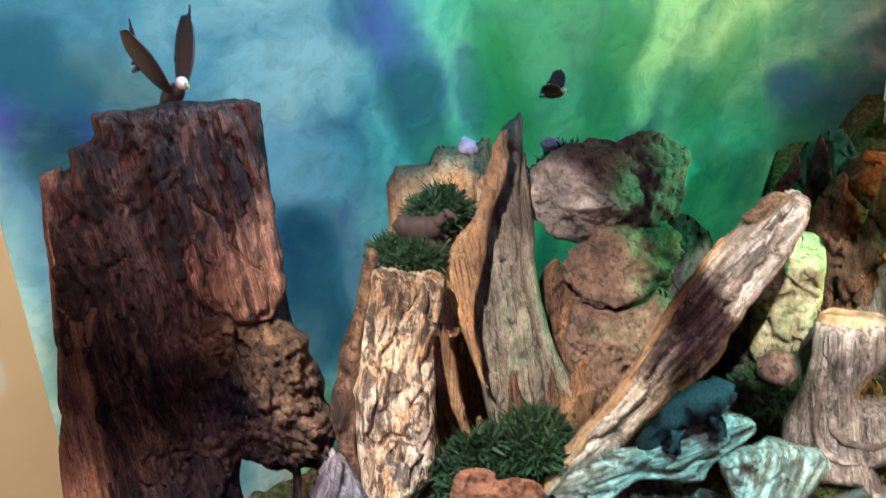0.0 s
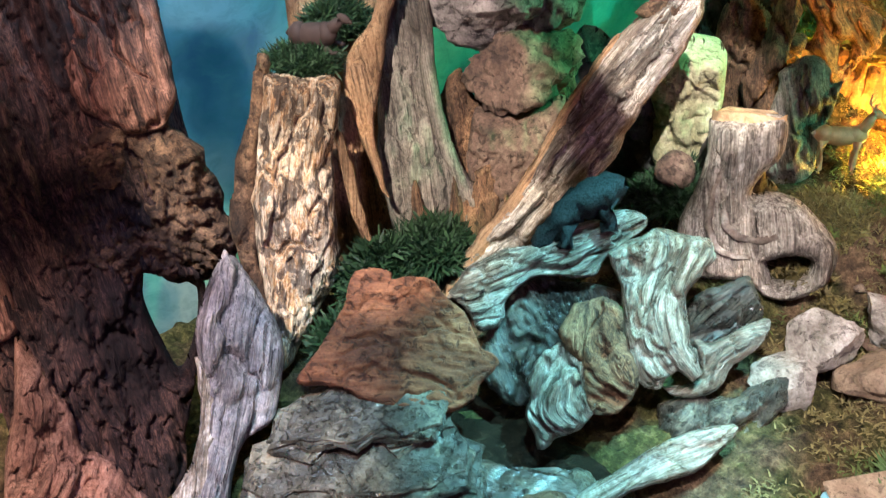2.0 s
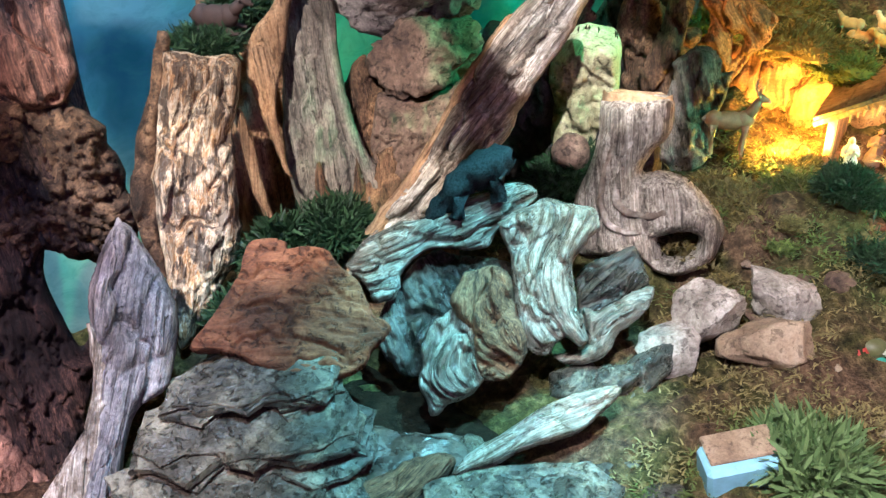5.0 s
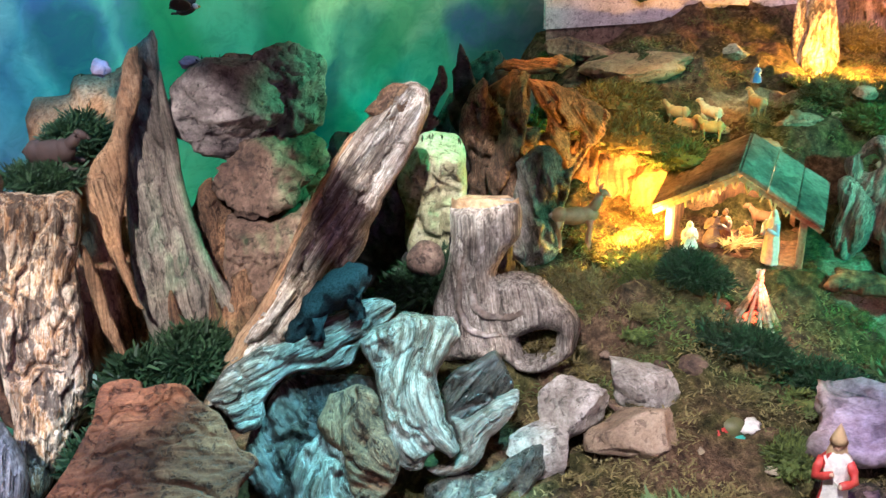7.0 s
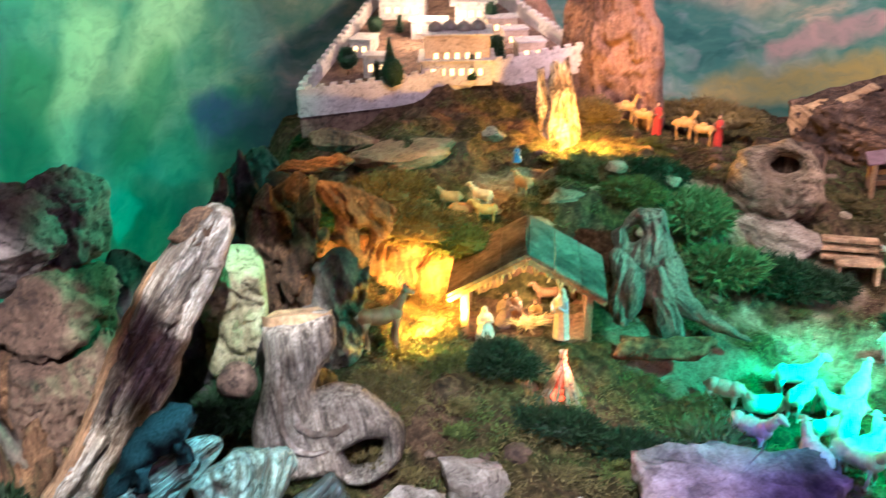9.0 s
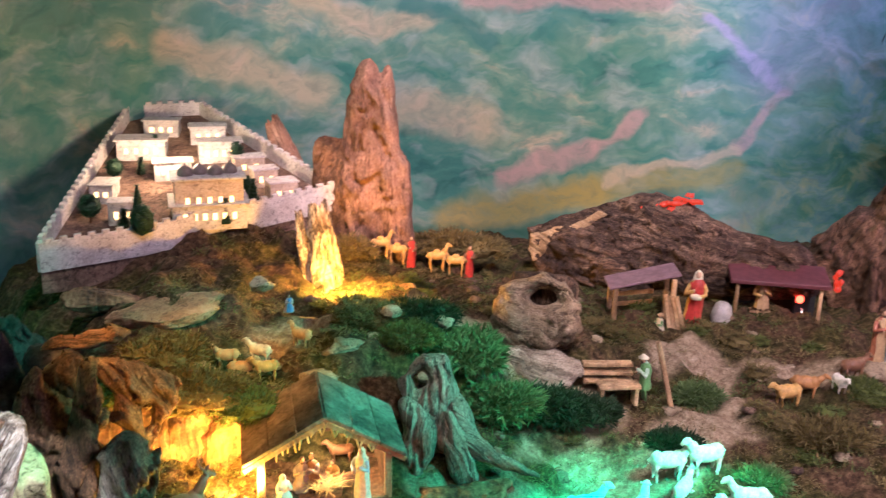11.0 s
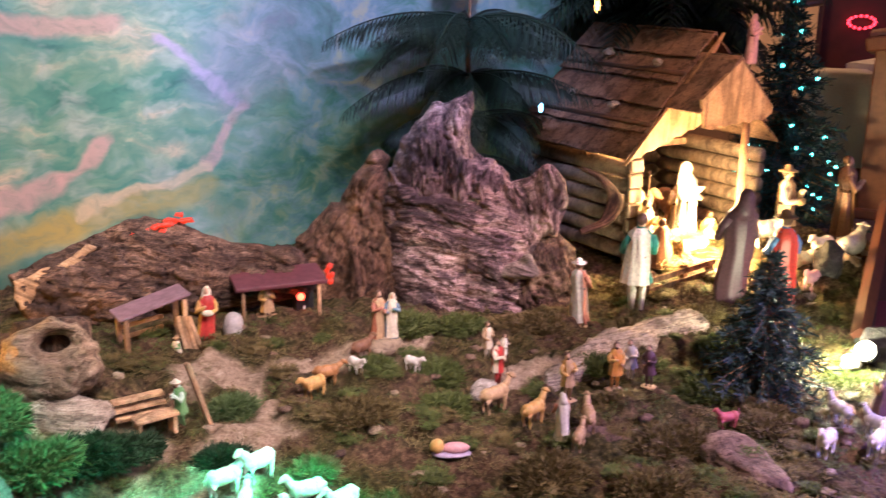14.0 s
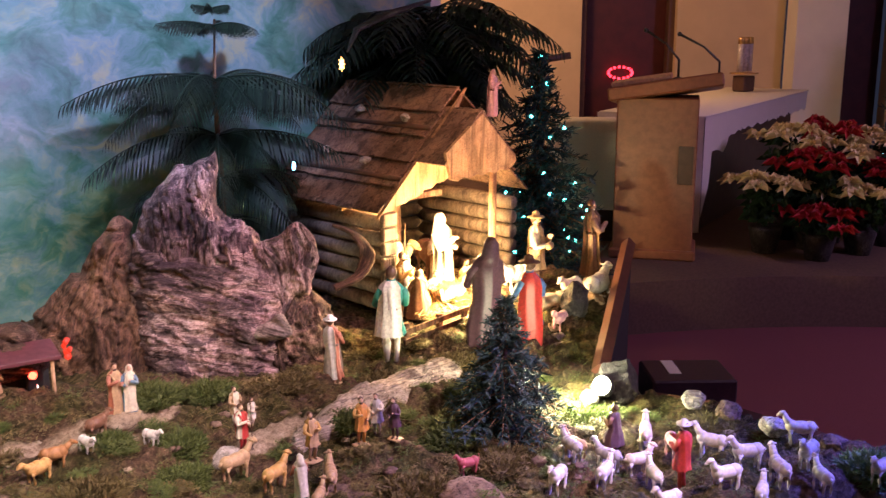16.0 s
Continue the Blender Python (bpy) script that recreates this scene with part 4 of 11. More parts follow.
    col = k.mix(east, col, k.ramp(k.noise(mapped((4, 5, 1), 0.9), 1.0, 5.0, 0.65, 0.5), [(0.36, (0.03, 0.12, 0.07)), (0.46, (0.09, 0.24, 0.17)), (0.56, (0.22, 0.34, 0.36)), (0.66, (0.46, 0.46, 0.26))]))
    lowland = k.math("MULTIPLY", east, k.ramp(k.math("MULTIPLY", V, 0.5), [(0.36, 0.85), (0.58, 0.0)]))
    col = k.mix(lowland, col, k.ramp(dab, [(0.38, (0.02, 0.09, 0.03)), (0.50, (0.08, 0.19, 0.05)), (0.62, (0.30, 0.32, 0.08))]))
    weave = k.noise(k.coord("Object", (300, 300, 300)), 1.0, 2.0, 0.6)
    return k.done(col, 0.9, k.bump(weave, 0.2, 0.001), Specular_IOR_Level=0.2)


M_CREAM = paint("cream_wall_paint", (0.62, 0.48, 0.29), 0.85, 0.06, 3.0, 0.05)
M_WHITEWALL = paint("white_wall_paint", (0.78, 0.75, 0.68), 0.85, 0.05, 3.0, 0.05)
M_DARKDOOR = paint("dark_red_door", (0.07, 0.012, 0.012), 0.5, 0.2, 8.0, 0.1)
M_DARKFRAME = paint("dark_brown_frame", (0.09, 0.045, 0.025), 0.5, 0.2, 20.0, 0.1)
M_CARPET = paint("maroon_carpet", (0.17, 0.05, 0.065), 0.97, 0.35, 160.0, 0.7)
M_STEP = paint("grey_brown_step", (0.11, 0.068, 0.05), 0.9, 0.2, 60.0, 0.4)
M_CEIL = paint("ceiling_paint", (0.6, 0.52, 0.4), 0.9, 0.05, 3.0, 0.05)
M_RAIL = paint("red_brown_rail", (0.10, 0.035, 0.020), 0.4, 0.25, 30.0, 0.15)
M_PANEL = paint("dark_green_panel", (0.03, 0.035, 0.03), 0.7, 0.2, 20.0, 0.1)
M_LECTERN = paint("oak_lectern", (0.24, 0.088, 0.042), 0.45, 0.16, 30.0, 0.1)
M_CLOTH = paint("white_altar_cloth", (0.74, 0.70, 0.60), 0.9, 0.08, 120.0, 0.3)
M_BLACK = paint("black_metal", (0.015, 0.015, 0.016), 0.4, 0.2, 80.0, 0.1)
M_BRASS = paint("brass", (0.72, 0.48, 0.18), 0.28, 0.1, 40.0, 0.05, 1.0)
def water_material():
    k = Mt("pool_water")
    n = k.noise(k.coord("Object"), 60.0, 4.0, 0.6, 0.6)
    return k.done(k.ramp(n, [(0.35, (0.006, 0.006, 0.005)), (0.65, (0.030, 0.022, 0.014))]), 0.10, k.bump(n, 0.8, 0.006), Specular_IOR_Level=0.6)


M_WATER = water_material()

M_MURAL = mural_material()


# ---------------------------------------------------------------- room, mural and ground


def wall(name, a, b, z0, z1, thick, mat, label):
    """A straight wall from a to b, its face on the line and its thickness to the right of it."""
    a, b = np.array(a, float), np.array(b, float)
    d = (b - a) / np.linalg.norm(b - a)
    n = np.array([d[1], -d[0]])
    mid = (a + b) / 2 + n * thick / 2
    rot = [[d[0], -n[0], 0], [d[1], -n[1], 0], [0, 0, 1]]
    g = Geo().box((*mid, (z0 + z1) / 2), (np.linalg.norm(b - a), thick, z1 - z0), rot, bevel=0.002)
    return solo(name, g, mat, label, "wall", (*mid, z0), kind="structure", smooth=False)


solo("floor", Geo().box((4.0, 1.5, -0.1), (16.0, 18.0, 0.2), bevel=0.002), M_CARPET, "dark maroon carpet of the church floor", "floor", (4, 1.5, -0.2), kind="structure", smooth=False)
solo("ceiling", Geo().box((4.0, 1.5, 4.1), (16.0, 18.0, 0.2), bevel=0.002), M_CEIL, "plain cream church ceiling", "ceiling", (4, 1.5, 4.0), kind="structure", smooth=False)
wall("wall_west", (-2.04, 10), (-2.04, -7), 0, 4, 0.15, M_CREAM, "cream painted wall beside the mural")
wall("wall_south", (-2.0, -6.5), (11.5, -6.5), 0, 4, 0.15, M_CREAM, "cream painted wall behind the visitors")
wall("wall_east", (11.5, -6.5), (11.5, 3.8), 0, 4, 0.15, M_CREAM, "cream painted church wall")

MURAL_LINE = [(-1.93, 0.38), (-1.93, 1.2), (-1.93, 2.2), (-1.86, 2.9), (-1.6, 3.5), (-1.1, 3.9), (-0.3, 4.08), (1.2, 4.15), (3.35, 4.2)]


def mural():
    c = spline(MURAL_LINE, 160)
    lens = np.concatenate([[0], np.cumsum(np.linalg.norm(np.diff(c, axis=0), axis=1))])
    zs = np.linspace(0.0, 2.7, 24)
    v, uv, f = [], [], []
    for layer in (0, 1):
        for i, p in enumerate(c):
            d = c[min(i + 1, 159)] - c[max(i - 1, 0)]
            n = np.array([-d[1], d[0]]) / np.linalg.norm(d)
            for z in zs:
                w = 0.006 * math.sin(lens[i] * 5 + 2 * z) + 0.01 * layer
                v.append((p[0] + n[0] * w, p[1] + n[1] * w, z))
                uv.append((lens[i], z))
    k, half = len(zs), 160 * len(zs)
    for i in range(159):
        for j in range(k - 1):
            a = i * k + j
            f.append((a, a + 1, a + k + 1, a + k)[::-1])
            f.append((half + a, half + a + 1, half + a + k + 1, half + a + k))
    for i in range(159):
        f.append((i * k + k - 1, (i + 1) * k + k - 1, half + (i + 1) * k + k - 1, half + i * k + k - 1))
    for j in range(k - 1):
        f.append((j, j + 1, half + j + 1, half + j))
    me = bpy.data.meshes.new("mural")
    me.from_pydata(v, [], f)
    lay = me.uv_layers.new(name="UVMap")
    idx = np.empty(len(me.loops), dtype=np.int64)
    me.loops.foreach_get("vertex_index", idx)
    lay.data.foreach_set("uv", np.array(uv)[idx].ravel())
    me.materials.append(M_MURAL)
    me.polygons.foreach_set("use_smooth", [True] * len(me.polygons))
    ob = new("backdrop", me)
    return tagged(ob, "hand-painted cloth mural of a hazy green valley", "mural", kind="structure")


mural()

# the sandy paths of the model landscape
SAND = [((0.25, 2.2), (0.42, 2.40), 0.07), ((0.42, 2.40), (0.52, 2.68), 0.06), ((0.35, 2.68), (0.95, 2.72), 0.07), ((0.95, 2.72), (1.15, 2.9), 0.06), ((-0.05, 2.2), (0.25, 2.2), 0.06),
        ((-0.12, 2.55), (0.1, 2.4), 0.09), ((-0.25, 1.9), (-0.1, 1.85), 0.08), ((1.25, 2.5), (1.7, 2.52), 0.05),
        ((-0.7, 2.3), (-0.3, 2.5), 0.06), ((-0.16, 1.97), (0.12, 2.12), 0.06), ((0.12, 2.12), (0.34, 2.30), 0.07)]


def sandiness(x, y):
    out = np.zeros_like(x)
    wob = 0.05 * fbm(np.stack([x * 9, y * 9, 0 * x], -1), 3)
    for (x0, y0), (x1, y1), w in SAND:
        dx, dy = x1 - x0, y1 - y0
        t = np.clip(((x - x0) * dx + (y - y0) * dy) / (dx * dx + dy * dy), 0, 1)
        d = np.hypot(x - x0 - t * dx, y - y0 - t * dy) + wob
        out = np.maximum(out, np.clip((w - d) / (0.5 * w) + 0.5, 0, 1))
    return out


RIGHT_EDGE = [(1.9, -0.2), (2.62, 1.0), (2.66, 1.35), (2.62, 1.8), (2.50, 2.02), (2.46, 2.2), (3.36, 2.82), (3.45, 4.3)]


def edge_x(y):
    ys = [p[1] for p in RIGHT_EDGE]
    return np.interp(y, ys, [p[0] for p in RIGHT_EDGE])


def ground():
    nx, ny = 330, 300
    ys = np.linspace(0.18, 4.18, ny)
    v, sand = [], []
    for y in ys:
        xs = np.linspace(-1.92, float(edge_x(y)), nx)
        yy = np.full(nx, y)
        z = height(xs, yy)
        rough = 0.013 * fbm(np.stack([xs * 42, yy * 42, 0 * xs], 1), 3)
        s = sandiness(xs, yy)
        v.append(np.stack([xs, yy, z + rough * (1 - 0.6 * s)], 1))
        sand.append(s)
    v = np.vstack(v)
    f = [(j * nx + i, j * nx + i + 1, (j + 1) * nx + i + 1, (j + 1) * nx + i) for j in range(ny - 1) for i in range(nx - 1)]
    skirt = [j * nx + nx - 1 for j in range(ny)]
    base = len(v)
    v = np.vstack([v, v[skirt] * [1, 1, 0] + [0, 0, 0.0]])
    for j in range(ny - 1):
        f.append((skirt[j], base + j, base + j + 1, skirt[j + 1]))
    me = bpy.data.meshes.new("ground")
    me.from_pydata(v.tolist(), [], f)
    me.materials.append(M_GROUND)
    me.materials.append(M_PANEL)
    me.polygons.foreach_set("material_index", [0] * ((nx - 1) * (ny - 1)) + [1] * (ny - 1))
    me.polygons.foreach_set("use_smooth", [True] * len(f))
    at = me.attributes.new("sand", "FLOAT", "POINT")
    at.data.foreach_set("value", np.concatenate([np.concatenate(sand), np.zeros(ny)]))
    return tagged(new("ground", me), "mossy modelled landscape of moss, earth and sand paths", "ground", kind="structure")


ground()


# ---------------------------------------------------------------- left woods
VIEW, SIDE = np.array([-0.77, 0.63, 0.0]), np.array([0.63, 0.77, 0.0])


def place(*rows):
    return [tuple(r) for r in rows]


def eagle_trunk():
    t = thing("tree_trunk", "tall dark weathered trunk with a burl and a hole", "tree trunk", pose(-1.15, 0.40, 0.02))
    o = np.array([-1.15, 0.40, 0.02])
    X, Y = (0.343, 0.939, 0.0), (-0.32, 0.117, 0.94)
    g = crag(Geo(), [(-0.174, 0.35), (-0.135, 0.354), (-0.128, 0.381), (-0.102, 0.389), (-0.082, 0.402), (-0.079, 0.434), (-0.025, 0.432), (0.036, 0.433), (0.098, 0.429), (0.172, 0.417), (0.172, 0.362), (0.164, 0.113), (0.165, 0.0), (0.15, -0.12), (0.125, -0.25), (0.079, -0.36), (0.047, -0.45), (0.02, -0.60), (0.06, -0.77), (-0.10, -0.79), (-0.26, -0.77), (-0.225, -0.456), (-0.215, -0.05), (-0.195, 0.15)],
             0.085, np.array([-1.38, 0.50, 0.75]) - o, X, Y, 1.3, 0.0042, 4, 0.046, 1.2, 0.004, [(0.045, -0.152), (0.11, -0.188), (0.12, -0.213), (0.1, -0.275), (0.063, -0.33), (0.045, -0.27), (0.034, -0.2)], 0.6, 0, 0.012, 10.0, None, 0.4)
    part("trunk", g, M_TRUNK, t, "dark furrowed trunk wood")
    g = crag(Geo(), [(0.0, 0.10), (0.09, 0.11), (0.165, 0.06), (0.19, -0.05), (0.21, -0.13), (0.17, -0.175), (0.10, -0.165), (0.05, -0.14), (0.0, -0.16), (-0.04, -0.06), (-0.03, 0.03)], 0.07, np.array([-1.345, 0.487, 0.75]) - o, X, Y, 2.2, 0.0042, 40, 0.05, 0.7, 0.014, None, 0.6, 0, 0.05, 1.2)
    part("burl", g, M_BURL, t, "rough brown crumbling burl")
    g = crag(Geo(), [(-0.17, 0.351), (-0.133, 0.355), (-0.156, 0.298), (-0.162, 0.197), (-0.158, 0.137), (-0.119, 0.144), (-0.141, 0.044), (-0.151, -0.06), (-0.153, -0.181), (-0.227, -0.162), (-0.199, 0.042), (-0.186, 0.202)], 0.030, np.array([-1.318, 0.477, 0.774]) - o, X, Y, 4.1, 0.004, 3, 0.016, 0.9, 0.006, None, 0.8, 0, 0.01, 6.0, None, 0.6)
    part("bare_edge", g, M_TALL, t, "split bare pinkish edge of the trunk")
    g = crag(Geo(), [(0.052, 0.418), (0.107, 0.421), (0.163, 0.416), (0.161, 0.339), (0.161, 0.264), (0.156, 0.143), (0.127, 0.087), (0.061, 0.092), (0.017, 0.132), (0.011, 0.2), (0.032, 0.271), (0.03, 0.36)], 0.035, np.array([-1.315, 0.477, 0.765]) - o, X, Y, 3.3, 0.0036, 5, 0.026, 1.1, 0.008, None, 0.8, 0, 0.01, 7.0, None, 0.6)
    part("bark_plate", g, M_PLATE, t, "red-brown furrowed plate of bark")
    g = crag(Geo(), [(-0.157, -0.1), (-0.125, -0.142), (-0.115, -0.199), (-0.107, -0.23), (-0.1, -0.296), (-0.068, -0.349), (-0.025, -0.422), (-0.014, -0.494), (-0.035, -0.591), (-0.261, -0.514)], 0.06, np.array([-1.27, 0.455, 0.70]) - o, X, Y, 5.7, 0.0045, -24, 0.04, 1.1, 0.010, None, 0.8, 0, 0.03, 6.0, None, 0.8)
    part("root_flare", g, M_TALL, t, "pinkish-brown twisted root at the trunk's foot")
    boulder(g2 := Geo(), np.array([-1.435, 0.575, 1.03]) - o, (0.016, 0.014, 0.02), (0, 0, 0), 3.9, 3, 0.1, 3)
    part("knot", g2, M_BURL, t, "small round knot")


def pale_log():
    t = thing("bark_log", "upright pale log with flaking patchy bark", "log", pose(-1.08, 0.68, 0.42))
    o = np.array([-1.08, 0.68, 0.42])
    X, Y, O = (0.505, 0.863, 0), (-0.248, 0.145, 0.958), np.array([-1.15, 0.75, 0.70]) - o
    g = crag(Geo(), [(-0.035, 0.225), (0.011, 0.208), (0.067, 0.206), (0.083, 0.186), (0.066, 0.12), (0.05, 0.045), (0.043, -0.068), (0.031, -0.124), (-0.04, -0.23), (-0.082, -0.27), (-0.093, -0.174), (-0.088, -0.085), (-0.085, 0.03), (-0.06, 0.12)], 0.055, O, X, Y, 7.7, 0.0034, -14, 0.020, 1.0, 0.005, None, 0.9, 0, 0.0, 4.0, None, 0.6)
    part("wood", g, M_PALE, t, "pale flaking wood with dark patches")
    g = crag(Geo(), [(-0.039, 0.253), (-0.022, 0.235), (-0.045, 0.13), (-0.075, 0.03), (-0.085, -0.06), (-0.088, -0.15), (-0.105, -0.12), (-0.124, -0.05), (-0.111, 0.05), (-0.067, 0.161)], 0.03, O + np.array([0.0, 0.0, 0.0]), X, Y, 8.3, 0.0042, -14, 0.016, 0.9, 0.006, None, 0.9, 0, 0.0, 3.0)
    part("bark_strip", g, M_BURL, t, "dark crumbling strip of bark")
    g = crag(Geo(), [(0.085, 0.02), (0.075, 0.10), (0.062, 0.11), (0.068, 0.0), (0.085, -0.07), (0.10, -0.11), (0.095, -0.04)], 0.008, O, X, Y, 9.1, 0.004, -6, 0.005, 0.6, 0.003, None, 0.9, 0, 0.0, 4.0)
    part("sliver", g, M_INNER, t, "thin loose orange sliver")


def split_trunk():
    t = thing("split_trunk", "tall split grey trunk with torn orange slivers", "tree trunk", pose(-1.10, 0.98, 0.45))
    o = np.array([-1.10, 0.98, 0.45])
    X, Y = (0.666, 0.746, 0), (-0.279, 0.25, 0.927)
    g = crag(Geo(), [(-0.033, 0.318), (-0.018, 0.327), (-0.001, 0.336), (0.0, 0.243), (0.004, 0.144), (0.016, 0.024), (0.034, -0.056), (0.078, -0.117), (0.106, -0.177), (0.075, -0.278), (-0.03, -0.30), (-0.084, -0.135), (-0.09, -0.013), (-0.075, 0.146), (-0.05, 0.244)], 0.045, np.array([-1.17, 1.03, 0.75]) - o, X, Y, 5.5, 0.0042, 5, 0.022, 1.0, 0.004, None, 0.9, 0, 0.0, 6.0)
    part("trunk", g, M_SPLIT, t, "grey fibrous split wood")
    g = crag(Geo(), [(0.02, 0.235), (0.033, 0.231), (0.027, 0.159), (0.0, 0.084), (-0.018, -0.002), (-0.035, -0.069), (-0.025, -0.165), (-0.014, -0.196), (-0.03, -0.18), (-0.051, -0.116), (-0.069, -0.067), (-0.08, 0.0), (-0.064, 0.057), (-0.028, 0.094), (-0.011, 0.161)], 0.02, np.array([-1.165, 0.955, 0.85]) - o, (0.637, 0.771, 0), (-0.327, 0.271, 0.905), 6.1, 0.0036, 8, 0.010, 0.9, 0.003, None, 0.9, 0, 0.0, 6.0)
    part("sliver", g, M_INNER, t, "torn orange sliver of heartwood")
    g = crag(Geo(), [(0.0, 0.30), (0.012, 0.20), (0.02, 0.06), (0.05, -0.06), (0.10, -0.16), (0.085, -0.19), (0.03, -0.08), (-0.005, 0.05), (-0.008, 0.2)], 0.018, np.array([-1.145, 1.01, 0.75]) - o, X, Y, 6.6, 0.0038, 8, 0.008, 0.9, 0.003, None, 0.9, 0, 0.0, 6.0)
    part("rib", g, M_SPLIT, t, "raised grey-green rib of wood")
    for k, (dx, a) in enumerate([(-0.03, 0.0), (0.02, 0.02)]):
        g = crag(Geo(), [(dx, -0.06), (dx + 0.012, -0.10), (dx + 0.03, -0.2), (dx + 0.03, -0.29), (dx - 0.02, -0.29), (dx - 0.012, -0.16)], 0.016, np.array([-1.125, 0.995 + a, 0.74]) - o, X, Y, 6.9 + k, 0.004, 4, 0.008, 0.9, 0.003, None, 0.9, 0, 0.0, 6.0)
        part("buttress", g, M_ROOT, t, "brown root buttress")


def back_stump():
    g = crag(Geo(), [(-0.105, 0.0), (-0.08, 0.025), (-0.03, 0.03), (0.0, 0.06), (0.05, 0.055), (0.09, 0.08), (0.10, 0.0), (0.11, -0.25), (0.10, -0.5), (-0.10, -0.5), (-0.11, -0.2)], 0.09, (-1.42, 1.05, 0.92), (0.62, 0.785, 0), (-0.1, 0.08, 0.95), 9.9, 0.005, 2, 0.02, 0.9, 0.006, None, 0.9, 0, 0.0, 4.0)
    solo("orange_stump", g, [M_INNER], "broken orange-brown stump behind the pale log", "stump", (-1.40, 1.04, 0.42))


def rocks_left():
    X, Y = (0.736, 0.677, 0), (0, 0, 1)
    t = thing("grey_boulder", "large cracked grey-pink boulder in three blocks", "boulder", pose(-1.12, 1.2, 0.85))
    o = np.array([-1.12, 1.2, 0.85])
    for name, c, size, rot, sd, lab in [("face", (-1.138, 1.180, 0.935), (0.132, 0.085, 0.092), (4, -4, 42), 8.2, "flat blue-grey face of the boulder"), ("cap", (-1.115, 1.245, 0.985), (0.078, 0.07, 0.055), (0, -14, 50), 3.9, "rounded top block"), ("shoulder", (-1.085, 1.258, 0.945), (0.062, 0.08, 0.095), (0, 10, 42), 4.4, "pinkish cracked shoulder")]:
        part(name, boulder(Geo(), np.array(c) - o, size, rot, sd, 15, 0.13, 5, 0, 0.05, 0.84), M_GREY, t, lab)
    g = boulder(Geo(), (-1.092, 1.195, 0.812), (0.108, 0.095, 0.092), (0, 0, 42), 4.6, 14, 0.24, 5, 0, 0.10, 0.80)
    solo("brown_boulder", g, M_BROWNROCK, "rounded brown boulder under the grey one", "boulder", (-1.09, 1.17, 0.72))
    g = crag(Geo(), [(-0.07, 0.11), (0.0, 0.10), (0.09, 0.13), (0.12, 0.06), (0.09, -0.05), (0.03, -0.14), (-0.06, -0.14), (-0.085, 0.0)], 0.09, (-1.06, 1.13, 0.655), (0.736, 0.677, 0), (-0.1, 0.1, 1), 5.2, 0.0045, 10, 0.028, 0.8, 0.006, None, 0.9, 0, 0.04, 1.3, None, 0.8)
    solo("earth_rock", g, M_BROWNROCK, "rough brown earthy rock holding the boulders", "rock", (-1.06, 1.13, 0.45))
    g = crag(Geo(), [(-0.074, 0.002), (-0.081, 0.056), (-0.06, 0.094), (-0.033, 0.124), (0.008, 0.122), (0.041, 0.108), (0.050, 0.054), (0.05, -0.02), (0.06, -0.10), (0.0, -0.13), (-0.07, -0.10)], 0.07, (-0.905, 1.43, 0.72), (0.78, 0.62, 0), (0, 0, 1), 6.3, 0.0034, 8, 0.020, 0.7, 0.005, None, 0.9, 0, 0.02, 2.0, None, 0.35)
    solo("lichen_rock", g, M_GREENROCK, "yellow-green lichen rock behind the bleached log", "rock", (-0.9, 1.43, 0.6))
    g = boulder(Geo(), (-0.82, 1.27, 0.68), (0.034, 0.034, 0.036), (0, 0, 0), 7.1, 3, 0.06, 4)
    solo("round_stone", g, M_BROWNROCK, "small round brown stone among moss", "stone", (-0.82, 1.27, 0.65))
    for c, w, h, sd, lab in [((-1.155, 1.11, 0.62), 0.10, 0.20, 14.1, "brown fibrous root mass behind the split trunk"), ((-1.02, 1.05, 0.55), 0.09, 0.15, 14.9, "dark brown root mass under the boulders"), ((-1.20, 1.30, 0.66), 0.10, 0.18, 15.3, "dark earthy root mass behind the boulder")]:
        g = crag(Geo(), [(-w, -h), (-w * 1.05, -h * 0.2), (-w * 0.7, h * 0.5), (-w * 0.2, h * 0.95), (w * 0.2, h * 0.7), (w * 0.75, h * 0.75), (w, 0.0), (w * 1.1, -h)], w * 0.6, c, (0.72, 0.69, 0), (-0.12, 0.12, 1), sd, 0.005, 5, 0.03, 1.0, 0.010, None, 0.9, 0, 0.02, 4.0)
        solo("root_mass", g, M_ROOT, lab, "root", (c[0], c[1], c[2] - h))
    # the two gap rocks take dark stone so their colour carries the shade
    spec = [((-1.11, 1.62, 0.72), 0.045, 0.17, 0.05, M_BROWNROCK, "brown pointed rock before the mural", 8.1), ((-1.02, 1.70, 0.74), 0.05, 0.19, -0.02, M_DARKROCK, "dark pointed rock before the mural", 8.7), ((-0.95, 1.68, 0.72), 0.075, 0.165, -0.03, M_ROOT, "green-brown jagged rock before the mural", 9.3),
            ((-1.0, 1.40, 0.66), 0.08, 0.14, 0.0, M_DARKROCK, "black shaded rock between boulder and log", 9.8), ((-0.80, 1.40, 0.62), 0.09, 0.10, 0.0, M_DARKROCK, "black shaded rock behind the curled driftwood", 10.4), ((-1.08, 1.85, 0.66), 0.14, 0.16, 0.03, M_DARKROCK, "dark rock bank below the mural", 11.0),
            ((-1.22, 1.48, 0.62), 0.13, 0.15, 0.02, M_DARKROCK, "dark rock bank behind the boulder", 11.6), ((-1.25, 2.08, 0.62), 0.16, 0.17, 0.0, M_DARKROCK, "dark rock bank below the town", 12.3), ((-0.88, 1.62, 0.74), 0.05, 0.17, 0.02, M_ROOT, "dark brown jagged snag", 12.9)]
